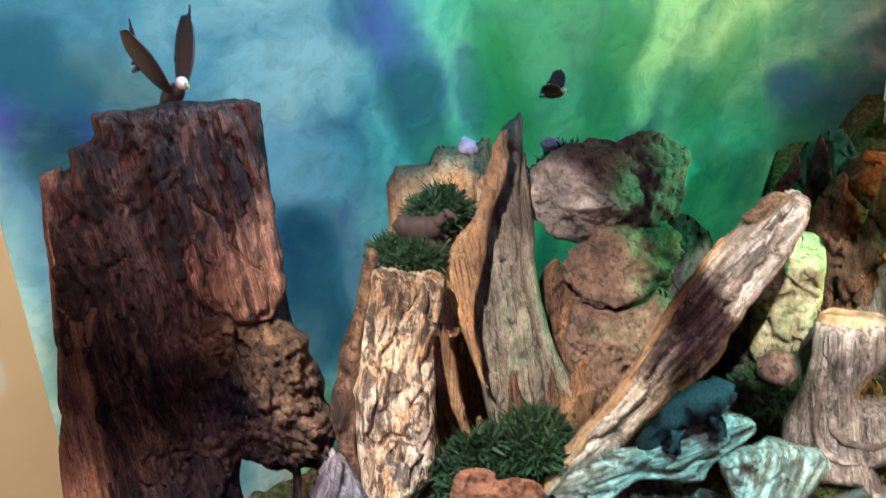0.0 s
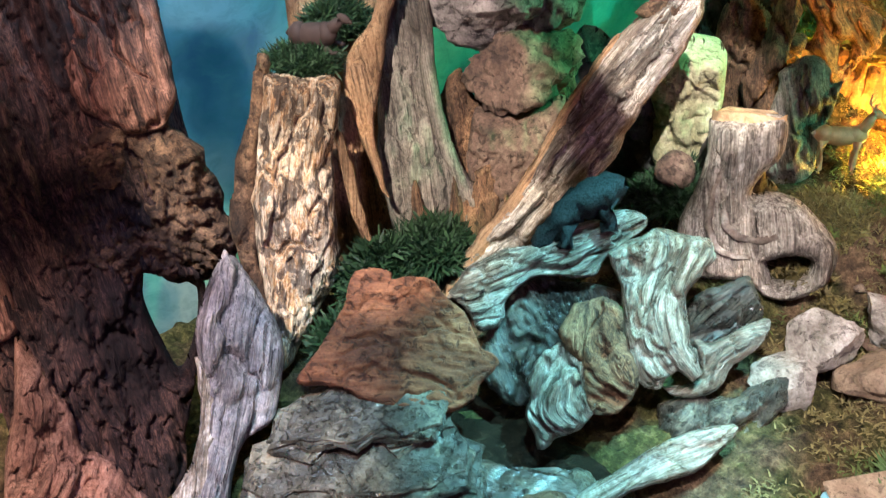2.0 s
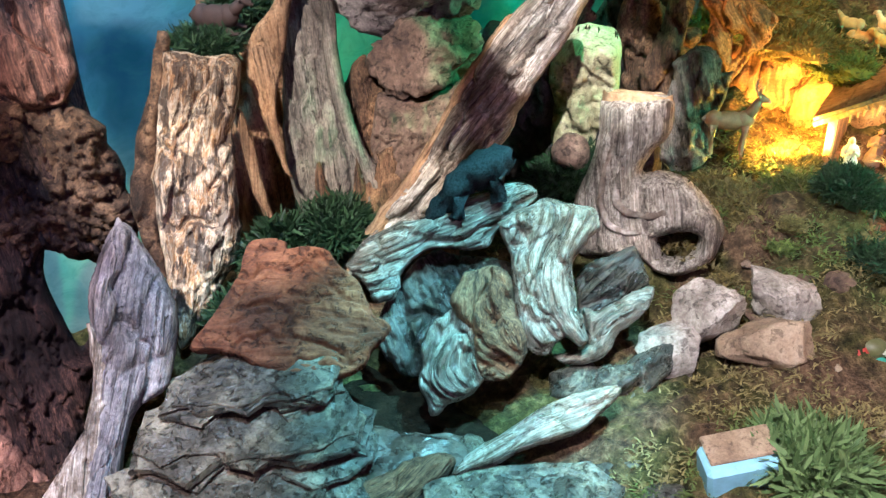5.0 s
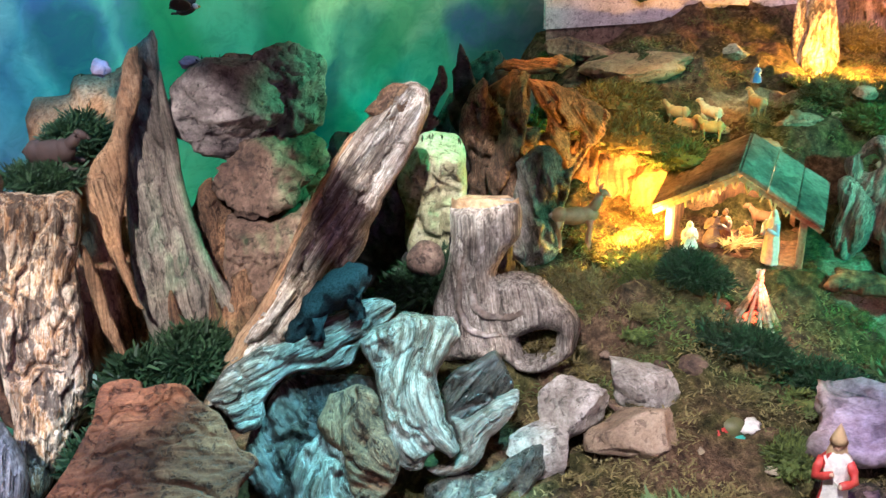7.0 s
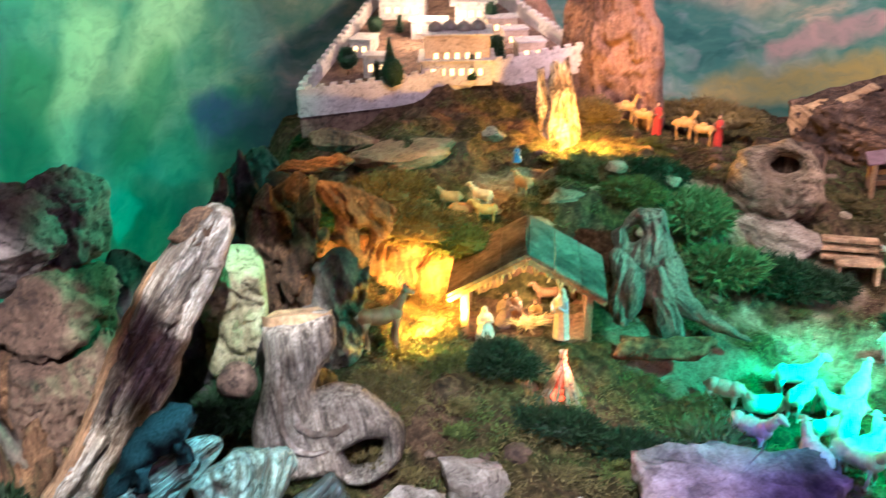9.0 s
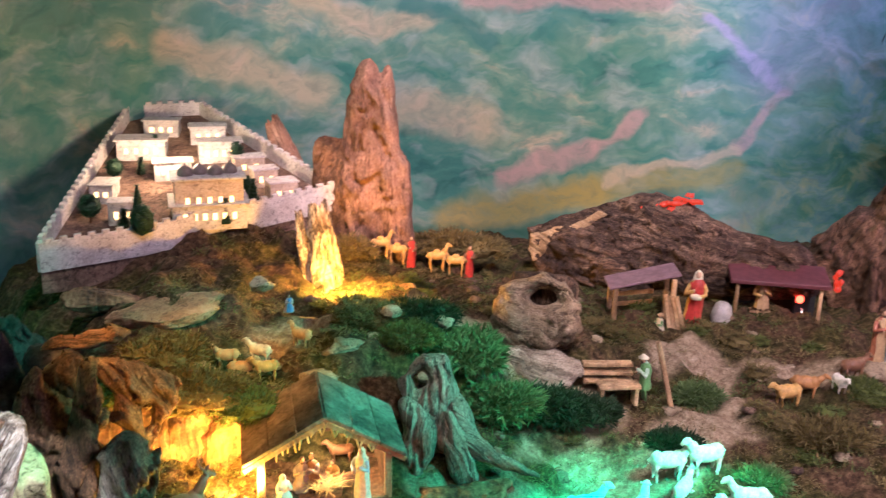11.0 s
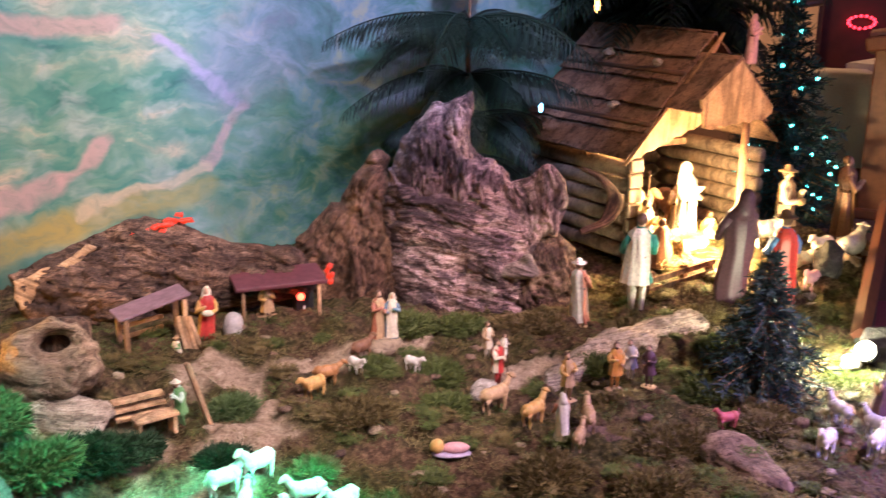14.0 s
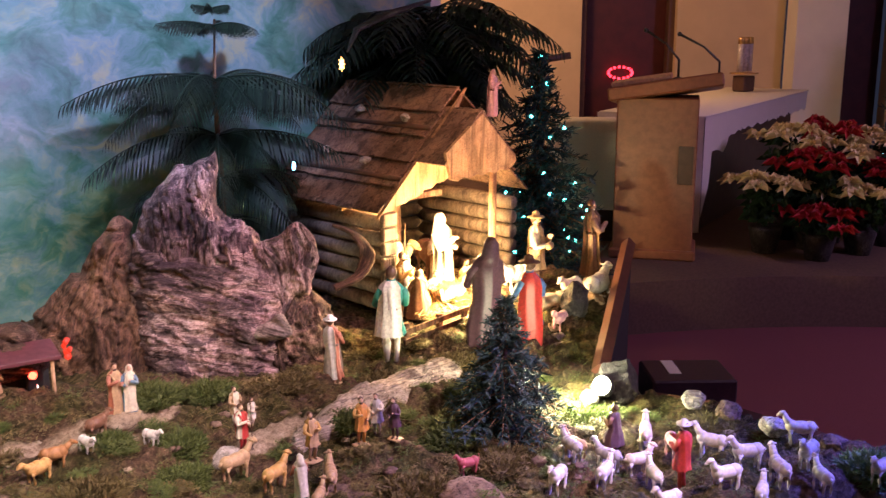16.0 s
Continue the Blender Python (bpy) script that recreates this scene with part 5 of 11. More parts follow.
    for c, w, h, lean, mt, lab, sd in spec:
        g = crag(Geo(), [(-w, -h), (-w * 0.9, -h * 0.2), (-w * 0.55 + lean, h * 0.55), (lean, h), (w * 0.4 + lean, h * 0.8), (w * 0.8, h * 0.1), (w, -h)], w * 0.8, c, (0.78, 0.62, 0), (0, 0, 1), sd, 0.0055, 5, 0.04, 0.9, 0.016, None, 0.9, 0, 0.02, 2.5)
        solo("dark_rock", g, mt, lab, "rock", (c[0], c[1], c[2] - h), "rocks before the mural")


def bleached_log():
    t = thing("bleached_log", "long bleached log leaning against the rocks", "log", pose(-0.9, 0.85, 0.58))
    o = np.array([-0.9, 0.85, 0.58])
    X, Y, O = (0.782, 0.623, 0), (-0.21, 0.263, 0.942), np.array([-0.885, 1.09, 0.79]) - o
    g = crag(Geo(), [(-0.207, -0.275), (-0.168, -0.195), (-0.091, -0.094), (-0.018, 0.038), (0.038, 0.126), (0.093, 0.189), (0.144, 0.232), (0.177, 0.227), (0.186, 0.206), (0.169, 0.154), (0.139, 0.101), (0.093, 0.028), (0.063, -0.037), (0.006, -0.096), (-0.04, -0.14), (-0.10, -0.225), (-0.165, -0.275)], 0.042, O, X, Y, 11.3, 0.0034, -37, 0.020, 1.2, 0.004, None, 1.0, 0, 0.0, 7.0, None, 0.6)
    part("wood", g, M_BLEACH, t, "bleached furrowed wood")
    g = crag(Geo(), [(-0.205, -0.270), (-0.165, -0.190), (-0.09, -0.09), (-0.018, 0.042), (0.038, 0.13), (0.07, 0.165), (0.055, 0.125), (0.0, 0.03), (-0.07, -0.10), (-0.13, -0.19), (-0.185, -0.27)], 0.030, O + np.array([0.004, -0.012, 0.0]), X, Y, 12.7, 0.004, -37, 0.005, 0.5, 0.003, None, 1.0, 0, 0.0, 7.0)
    part("bark_edge", g, M_INNER, t, "smooth tan edge of the log")
    g = crag(Geo(), [(0.10, 0.185), (0.135, 0.222), (0.17, 0.218), (0.165, 0.19), (0.135, 0.165)], 0.012, O + np.array([0.008, -0.035, 0.02]), X, Y, 13.3, 0.0035, -37, 0.012, 1.0, 0.004)
    part("broken_end", g, M_BURL, t, "dark crumbled broken end")


def curl_driftwood():
    t = thing("curled_driftwood", "grey driftwood stub curling round into a ring", "driftwood", pose(-0.70, 1.23, 0.52))
    o = np.array([-0.70, 1.23, 0.52])
    O, X, Y = np.array([-0.66, 1.30, 0.655]) - o, np.array([0.868, 0.496, 0]), np.array([-0.156, 0.274, 0.949])
    Z = np.cross(X, Y)
    g = crag(Geo(), [(-0.104, 0.141), (-0.067, 0.149), (0.009, 0.152), (0.015, 0.098), (-0.012, 0.058), (-0.025, 0.026), (0.009, 0.033), (0.053, 0.02), (0.098, -0.02), (0.118, -0.059), (0.106, -0.104), (0.059, -0.138), (0.014, -0.137), (-0.016, -0.118), (-0.078, -0.122), (-0.12, -0.119), (-0.134, -0.042), (-0.114, 0.027), (-0.103, 0.085)],
             0.05, O, X, Y, 12.2, 0.0032, 8, 0.011, 1.0, 0.002, [(0.010, -0.08), (0.048, -0.066), (0.078, -0.069), (0.068, -0.098), (0.03, -0.112)], 1.0, 0, 0.02, 5.0, None, 0.5)
    part("stub", g, M_CURL, t, "grey grooved driftwood")
    for k, path in enumerate([[(-0.02, 0.135, 0.042), (-0.045, 0.07, 0.046), (-0.058, 0.01, 0.048), (-0.045, -0.03, 0.049), (0.0, -0.035, 0.048), (0.05, -0.02, 0.038), (0.085, -0.035, 0.03)], [(-0.05, 0.13, 0.044), (-0.075, 0.06, 0.044), (-0.085, -0.01, 0.046), (-0.065, -0.055, 0.05), (-0.03, -0.07, 0.048), (0.0, -0.06, 0.046)], [(0.0, 0.02, 0.03), (-0.02, 0.0, 0.045), (0.02, -0.012, 0.044), (0.06, -0.002, 0.032)]]):
        c = spline([O + p[0] * X + p[1] * Y + p[2] * Z for p in path], 40)
        c = c + 0.003 * np.stack([fbm(c * 60 + k, 2), fbm(c * 60 + 5, 2), fbm(c * 60 + 9, 2)], 1)
        part("ridge", Geo().tube(c, 0.0055 * (0.4 + np.sin(np.linspace(0.1, 3.0, 40))) * (1 - 0.25 * k), 8), M_BLEACH, t, "pale raised ridge of the grain")
    a = np.linspace(0, 2 * np.pi, 28, endpoint=False)
    top = O - 0.045 * X + 0.148 * Y
    v = [top + 0.056 * math.cos(q) * (1 + 0.06 * math.sin(3 * q)) * X + 0.040 * math.sin(q) * Z + (0.004 * math.sin(5 * q) + h) * Y for h in (-0.012, 0.006) for q in a]
    g = Geo().add(v, [tuple(range(28, 56)), tuple(range(27, -1, -1))] + [(i, (i + 1) % 28, 28 + (i + 1) % 28, 28 + i) for i in range(28)])
    part("cut_top", g, M_CUT, t, "sawn tan top", smooth=False)


def fall_driftwood():
    t = thing("fall_driftwood", "wet gnarled driftwood over which the water runs", "driftwood", pose(-0.72, 0.92, 0.44))
    o = np.array([-0.72, 0.92, 0.44])
    A, B = ((0.734, 0.679, 0), (-0.314, 0.34, 0.887)), ((0.738, 0.675, 0), (-0.365, 0.399, 0.841))
    g = crag(Geo(), [(-0.165, -0.042), (-0.127, 0.003), (-0.077, 0.024), (-0.006, 0.049), (0.054, 0.075), (0.107, 0.089), (0.129, 0.063), (0.078, 0.023), (0.058, -0.008), (0.036, -0.017), (0.0, -0.016), (-0.047, -0.022), (-0.077, -0.057), (-0.092, -0.098), (-0.115, -0.105), (-0.13, -0.083), (-0.151, -0.055)], 0.034, np.array([-0.79, 0.955, 0.655]) - o, *A, 14.7, 0.0028, -66, 0.020, 1.0, 0.005, None, 1.2, 0, 0.02, 5.0, None, 0.8)
    part("arch", g, M_WET, t, "arched bleached upper limb")
    g = crag(Geo(), [(-0.07, 0.095), (-0.026, 0.128), (0.015, 0.135), (0.042, 0.127), (0.07, 0.126), (0.077, 0.1), (0.059, 0.072), (0.048, 0.039), (0.05, -0.003), (0.066, -0.033), (0.076, -0.064), (0.061, -0.077), (0.038, -0.065), (0.021, -0.093), (0.0, -0.096), (-0.018, -0.077), (-0.033, -0.036), (-0.045, 0.028), (-0.056, 0.064)], 0.040, np.array([-0.63, 0.98, 0.62]) - o, (0.816, 0.578, 0), (-0.288, 0.408, 0.866), 15.9, 0.0026, 12, 0.020, 1.0, 0.005, None, 1.2, 0, 0.05, 6.0, None, 0.6)
    part("stem", g, M_WET, t, "upright pale gnarled stem")
    g = crag(Geo(), [(0.027, 0.05), (0.043, 0.072), (0.069, 0.085), (0.093, 0.075), (0.111, 0.033), (0.117, -0.015), (0.097, -0.044), (0.065, -0.057), (0.039, -0.074), (0.021, -0.037), (0.021, 0.006)], 0.030, np.array([-0.73, 0.80, 0.53]) - o, *B, 16.4, 0.0026, 20, 0.022, 1.1, 0.005, None, 1.2, 0, 0.09, 5.0, None, 0.9)
    part("swirl", g, M_WET, t, "swirling bleached knot")
    g = crag(Geo(), [(0.006, 0.092), (0.047, 0.102), (0.074, 0.084), (0.088, 0.032), (0.103, -0.015), (0.081, -0.055), (0.051, -0.073), (0.029, -0.057), (0.021, -0.014), (-0.002, 0.027), (-0.014, 0.053)], 0.036, np.array([-0.69, 0.87, 0.57]) - o, *B, 18.2, 0.003, 30, 0.024, 1.0, 0.004, None, 1.2, 0, 0.07, 3.5, None, 0.9)
    part("knot", g, M_ROOT, t, "brown bulging knot with a dark eye")
    # back of the hollow: its shade is painted as near-black wood
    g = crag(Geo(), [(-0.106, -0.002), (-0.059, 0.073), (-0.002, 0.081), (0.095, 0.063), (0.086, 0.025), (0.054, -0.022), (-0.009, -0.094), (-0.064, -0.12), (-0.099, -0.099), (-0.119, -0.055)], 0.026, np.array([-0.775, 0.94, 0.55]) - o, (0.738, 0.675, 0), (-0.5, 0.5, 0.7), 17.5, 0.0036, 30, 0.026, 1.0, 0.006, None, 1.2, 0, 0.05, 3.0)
    part("hollow_back", g, M_DARKDRIFT, t, "dark wet hollow behind the water")
    t = thing("bowl_driftwood", "hollow wet driftwood bowl beside the fall", "driftwood", pose(-0.56, 1.05, 0.46))
    o = np.array([-0.56, 1.05, 0.46])
    X, Y = (0.863, 0.505, 0), (-0.259, 0.443, 0.858)
    # bowl's inside, darkened by colour where shade would lie
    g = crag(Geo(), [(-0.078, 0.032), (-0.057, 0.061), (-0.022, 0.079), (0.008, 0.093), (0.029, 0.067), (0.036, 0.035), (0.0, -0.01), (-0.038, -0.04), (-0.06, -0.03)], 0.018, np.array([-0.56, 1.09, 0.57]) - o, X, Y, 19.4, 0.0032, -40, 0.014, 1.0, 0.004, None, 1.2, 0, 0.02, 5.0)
    part("back", g, M_DARKDRIFT, t, "dark ribbed inside of the bowl")
    g = crag(Geo(), [(-0.015, 0.054), (0.006, 0.052), (0.04, 0.076), (0.079, 0.104), (0.09, 0.097), (0.083, 0.065), (0.049, 0.022), (0.023, -0.018), (-0.028, -0.035), (-0.049, -0.024), (-0.021, -0.012), (0.0, 0.008)], 0.026, np.array([-0.57, 1.02, 0.53]) - o, X, Y, 20.1, 0.0028, -52, 0.014, 1.0, 0.004, None, 1.2, 0, 0.02, 5.0)
    part("rim", g, M_WET, t, "bleached curved rim of the bowl")
    g = crag(Geo(), [(-0.08, -0.02), (-0.03, 0.0), (0.03, 0.01), (0.09, 0.05), (0.10, 0.01), (0.06, -0.05), (0.0, -0.08), (-0.07, -0.07)], 0.05, np.array([-0.55, 1.04, 0.49]) - o, X, (-0.35, 0.6, 0.72), 20.7, 0.004, -30, 0.02, 1.0, 0.006, None, 1.2, 0, 0.03, 3.0)
    part("foot", g, M_SLATE, t, "dark wet foot of the bowl")


def strata(parent, mat, outline, thick, n, origin, xaxis, yaxis, seed=0.0, shift=0.008, rough=0.003):
    """A layered slate: thin broken plates one on another, each with an outline of its own."""
    rng = np.random.default_rng(int(seed * 10))
    x, y = np.array(xaxis, float), np.array(yaxis, float)
    z = np.cross(x, y)
    z /= np.linalg.norm(z)
    o = np.array(outline, float)
    for k in range(n):
        f = (k + 0.5) / n - 0.5
        jit = rng.normal(0, shift, o.shape) + rng.normal(0, shift * 0.8, 2)
        g = slab(Geo(), o * (1 - 0.10 * abs(f)) + jit, thick / n * rng.uniform(1.0, 1.4), np.array(origin) + z * f * thick, xaxis, y + z * rng.normal(0, 0.02), seed + k * 1.9, rough, 5, 0, 0.003, 0.001, 0.006)
        part("plate", g, mat, parent, smooth=False)


PALE_SHELF = [(-0.1, -0.027), (-0.063, -0.001), (-0.007, 0.023), (0.066, 0.054), (0.14, 0.059), (0.142, 0.041), (0.097, 0.011), (0.071, -0.003), (0.021, -0.009), (-0.033, -0.022), (-0.093, -0.036)]
BROWN_SHELF = [(-0.045, -0.047), (-0.01, -0.008), (0.046, 0.014), (0.1, 0.02), (0.126, 0.007), (0.085, -0.026), (0.018, -0.062)]


def slabs_left():
    g = crag(Geo(), [(-0.159, -0.024), (-0.161, -0.04), (-0.106, -0.054), (-0.028, -0.089), (0.051, -0.103), (0.09, -0.07), (0.128, -0.034), (0.101, -0.009), (0.089, 0.033), (0.067, 0.059), (0.042, 0.094), (-0.011, 0.099), (-0.018, 0.112), (-0.058, 0.12), (-0.08, 0.098), (-0.097, 0.05)], 0.016, (-0.845, 0.705, 0.615), (0.592, 0.806, 0), (-0.62, 0.46, 0.64), 21.0, 0.0026, 84, 0.015, 0.9, 0.004, None, 1.6, 0, 0.02, 2.4, None, 0.3)
    solo("red_rock_slab", g, M_REDROCK, "rust-red flat broken rock slab leaning over the pool", "rock", (-0.84, 0.7, 0.54))
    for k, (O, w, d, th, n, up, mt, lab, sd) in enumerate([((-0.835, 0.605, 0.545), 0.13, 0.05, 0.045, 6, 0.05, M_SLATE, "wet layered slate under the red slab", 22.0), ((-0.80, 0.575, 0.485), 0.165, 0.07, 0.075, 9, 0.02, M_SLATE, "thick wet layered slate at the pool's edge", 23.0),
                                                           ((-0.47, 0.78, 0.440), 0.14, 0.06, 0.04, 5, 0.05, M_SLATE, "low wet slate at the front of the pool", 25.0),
                                                           ((-0.64, 0.70, 0.432), 0.12, 0.08, 0.03, 4, 0.0, M_DARKDRIFT, "sunken brown driftwood in the pool", 26.0), ((-0.78, 0.50, 0.425), 0.15, 0.07, 0.09, 9, -0.03, M_SLATE, "broken layered slate at the front edge", 28.0), ((-0.62, 0.585, 0.425), 0.10, 0.035, 0.04, 5, 0.06, M_DARKDRIFT, "dark wet driftwood at the front edge", 29.0)]):
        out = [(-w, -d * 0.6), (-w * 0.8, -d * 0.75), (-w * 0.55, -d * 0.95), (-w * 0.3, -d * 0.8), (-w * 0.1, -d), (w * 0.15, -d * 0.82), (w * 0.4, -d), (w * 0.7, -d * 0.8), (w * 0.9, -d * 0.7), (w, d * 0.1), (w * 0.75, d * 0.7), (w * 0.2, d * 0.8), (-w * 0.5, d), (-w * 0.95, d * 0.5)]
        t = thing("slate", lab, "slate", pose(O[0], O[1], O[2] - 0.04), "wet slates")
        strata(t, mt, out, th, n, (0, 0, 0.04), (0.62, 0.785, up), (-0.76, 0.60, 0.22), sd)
    g = crag(Geo(), PALE_SHELF, 0.020, (-0.53, 0.83, 0.485), (0.66, 0.74, 0.12), (-0.6, 0.5, 0.62), 24.3, 0.0026, -72, 0.012, 1.0, 0.004, None, 1.6, 0, 0.02, 6.0, None, 0.5)
    solo("pool_driftwood", g, M_WET, "long bleached flat driftwood shelf over the pool", "driftwood", (-0.53, 0.83, 0.455))
    g = crag(Geo(), BROWN_SHELF, 0.022, (-0.66, 0.66, 0.445), (0.66, 0.74, 0.12), (-0.6, 0.5, 0.62), 25.8, 0.003, -60, 0.016, 1.0, 0.005, None, 1.6, 0, 0.03, 5.0, None, 0.6)
    solo("pool_driftwood", g, M_ROOT, "wet brown driftwood root at the pool's front", "driftwood", (-0.66, 0.66, 0.42))
    rng = random.Random(5)
    for i, (x, y, s) in enumerate([(-0.58, 0.60, 0.045), (-0.50, 0.68, 0.05), (-0.40, 0.72, 0.05), (-0.36, 0.84, 0.045), (-0.42, 0.93, 0.05), (-0.37, 1.02, 0.04), (-0.62, 0.50, 0.06), (-0.70, 0.72, 0.04), (-0.60, 0.80, 0.035), (-0.46, 1.02, 0.045), (-0.33, 0.93, 0.05), (-0.52, 0.55, 0.05), (-0.27, 0.86, 0.05), (-0.66, 0.62, 0.04), (-0.44, 0.82, 0.06), (-0.36, 0.78, 0.045)]):
        solo("wet_stone", boulder(Geo(), (x, y, 0.435), (s * 1.3, s, s * 0.6), (rng.uniform(-15, 15), rng.uniform(-15, 15), rng.uniform(0, 90)), 160 + i * 1.7, 9, 0.12, 4), M_SLATE, "dark wet stone in the pool's bed", "stone", (x, y, 0.41), "wet stones")
    solo("pebble", boulder(Geo(), (-0.385, 0.775, 0.475), (0.036, 0.032, 0.028), (0, 0, 40), 181.0, 0, 0.03, 4), stone("banded_cream_pebble", (0.30, 0.22, 0.12), (0.48, 0.42, 0.30), (0.62, 0.58, 0.46), 6.0, 0.35, 0.0, bump=0.2), "smooth round cream pebble in the pool", "pebble", (-0.385, 0.775, 0.45))


def blue_splinter():
    t = thing("wood_splinter", "twisted grey-blue wood splinter with a pale edge", "driftwood", pose(-0.92, 0.37, 0.42))
    o = np.array([-0.92, 0.37, 0.42])
    X, Y, O = (0.367, 0.93, 0), (-0.365, 0.144, 0.92), np.array([-1.0, 0.46, 0.61]) - o
    g = crag(Geo(), [(0.065, 0.172), (0.081, 0.146), (0.104, 0.087), (0.116, 0.022), (0.096, -0.049), (0.073, -0.089), (0.029, -0.11), (0.0, -0.168), (-0.021, -0.228), (-0.06, -0.36), (-0.16, -0.36), (-0.103, -0.26), (-0.046, -0.13), (-0.01, -0.012), (-0.002, 0.054), (0.012, 0.094), (0.038, 0.137)], 0.035, O, X, Y, 26.6, 0.0036, -22, 0.016, 1.1, 0.003, None, 1.2, 0, 0.01, 6.0)
    part("wood", g, M_SPLINTER, t, "grey-blue furrowed wood")
    g = crag(Geo(), [(-0.003, 0.056), (0.005, 0.028), (0.013, -0.017), (0.003, -0.091), (-0.017, -0.163), (-0.046, -0.276), (-0.08, -0.36), (-0.22, -0.36), (-0.16, -0.243), (-0.102, -0.173), (-0.049, -0.116), (-0.016, -0.054), (-0.006, 0.006)], 0.018, O + np.array([0.012, -0.01, 0.0]), X, Y, 27.5, 0.0036, -18, 0.007, 0.9, 0.003, None, 1.2, 0, 0.0, 6.0)
    part("pale_edge", g, M_BLEACH, t, "pale smooth edge")


def stones_near():
    spec = [((-0.475, 1.20, 0.545), (0.06, 0.052, 0.075), (20, 30, 35), 31.0, M_WHITEROCK, "white angular stone leaning on its neighbour"),
            ((-0.495, 1.13, 0.505), (0.065, 0.05, 0.05), (30, 10, 60), 32.0, M_WHITEROCK, "rough white stone beside the pool"),
            ((-0.415, 1.31, 0.545), (0.08, 0.062, 0.062), (10, 15, 30), 33.5, M_WHITEROCK, "grey-white angular stone on the moss"),
            ((-0.375, 1.22, 0.52), (0.085, 0.065, 0.062), (15, 0, 30), 34.2, M_TANROCK, "brown smooth-faced stone before the white ones"),
            ((-0.455, 1.455, 0.545), (0.026, 0.02, 0.014), (0, 10, 30), 35.0, M_PATHROCK, "small pale flat pebble on the moss")]
    for c, s, r, sd, mt, lab in spec:
        solo("stone", boulder(Geo(), c, s, r, sd, 11, 0.07, 5, 0, 0.0, 0.72), mt, lab, "stone", (c[0], c[1], c[2] - s[2] * 0.8), "stones by the pool")


def pool():
    g = Geo()
    a = np.linspace(0, 2 * np.pi, 40, endpoint=False)
    v = np.stack([-0.64 + 0.30 * np.cos(a) * (1 + 0.1 * np.sin(3 * a)), 0.68 + 0.30 * np.sin(a) * (1 + 0.1 * np.cos(2 * a)), np.full(40, 0.425)], 1)
    g.add(v, [tuple(range(40))])
    return solo("water", g, M_WATER, "dark wet pool under the driftwood fall", "water", (-0.64, 0.68, 0.425), kind="structure")


eagle_trunk()
pale_log()
split_trunk()
back_stump()
rocks_left()
bleached_log()
curl_driftwood()
fall_driftwood()
slabs_left()
blue_splinter()
stones_near()
pool()


# ---------------------------------------------------------------- figurine builders
PAINTS = {}


def coat(name, colour, rough=0.45):
    """One glazed paint of the plaster figurines."""
    if name not in PAINTS:
        PAINTS[name] = paint("plaster_" + name, colour, rough, 0.22, 90.0, 0.2)
    return PAINTS[name]


SKIN = ("skin", (0.62, 0.40, 0.27))
HAIR = ("brown_hair", (0.10, 0.05, 0.03))
WHITE = ("white", (0.80, 0.76, 0.68))
CREAM = ("cream", (0.74, 0.66, 0.50))
RED = ("red", (0.50, 0.05, 0.04))
BLUE = ("blue", (0.10, 0.22, 0.50))
TEALC = ("teal_green", (0.05, 0.35, 0.30))
BROWN = ("brown", (0.22, 0.11, 0.06))
GOLD = ("ochre", (0.62, 0.38, 0.12))
PURPLE = ("dark_purple", (0.10, 0.05, 0.07))
PINKC = ("rose", (0.66, 0.36, 0.38))
GREENC = ("green", (0.16, 0.36, 0.14))
TANC = ("tan", (0.50, 0.34, 0.18))
GREYC = ("grey", (0.45, 0.43, 0.40))


def turned(v, yaw):
    c, s = math.cos(yaw), math.sin(yaw)
    v = np.asarray(v, float)
    return np.stack([v[..., 0] * c - v[..., 1] * s, v[..., 0] * s + v[..., 1] * c, v[..., 2]], -1)


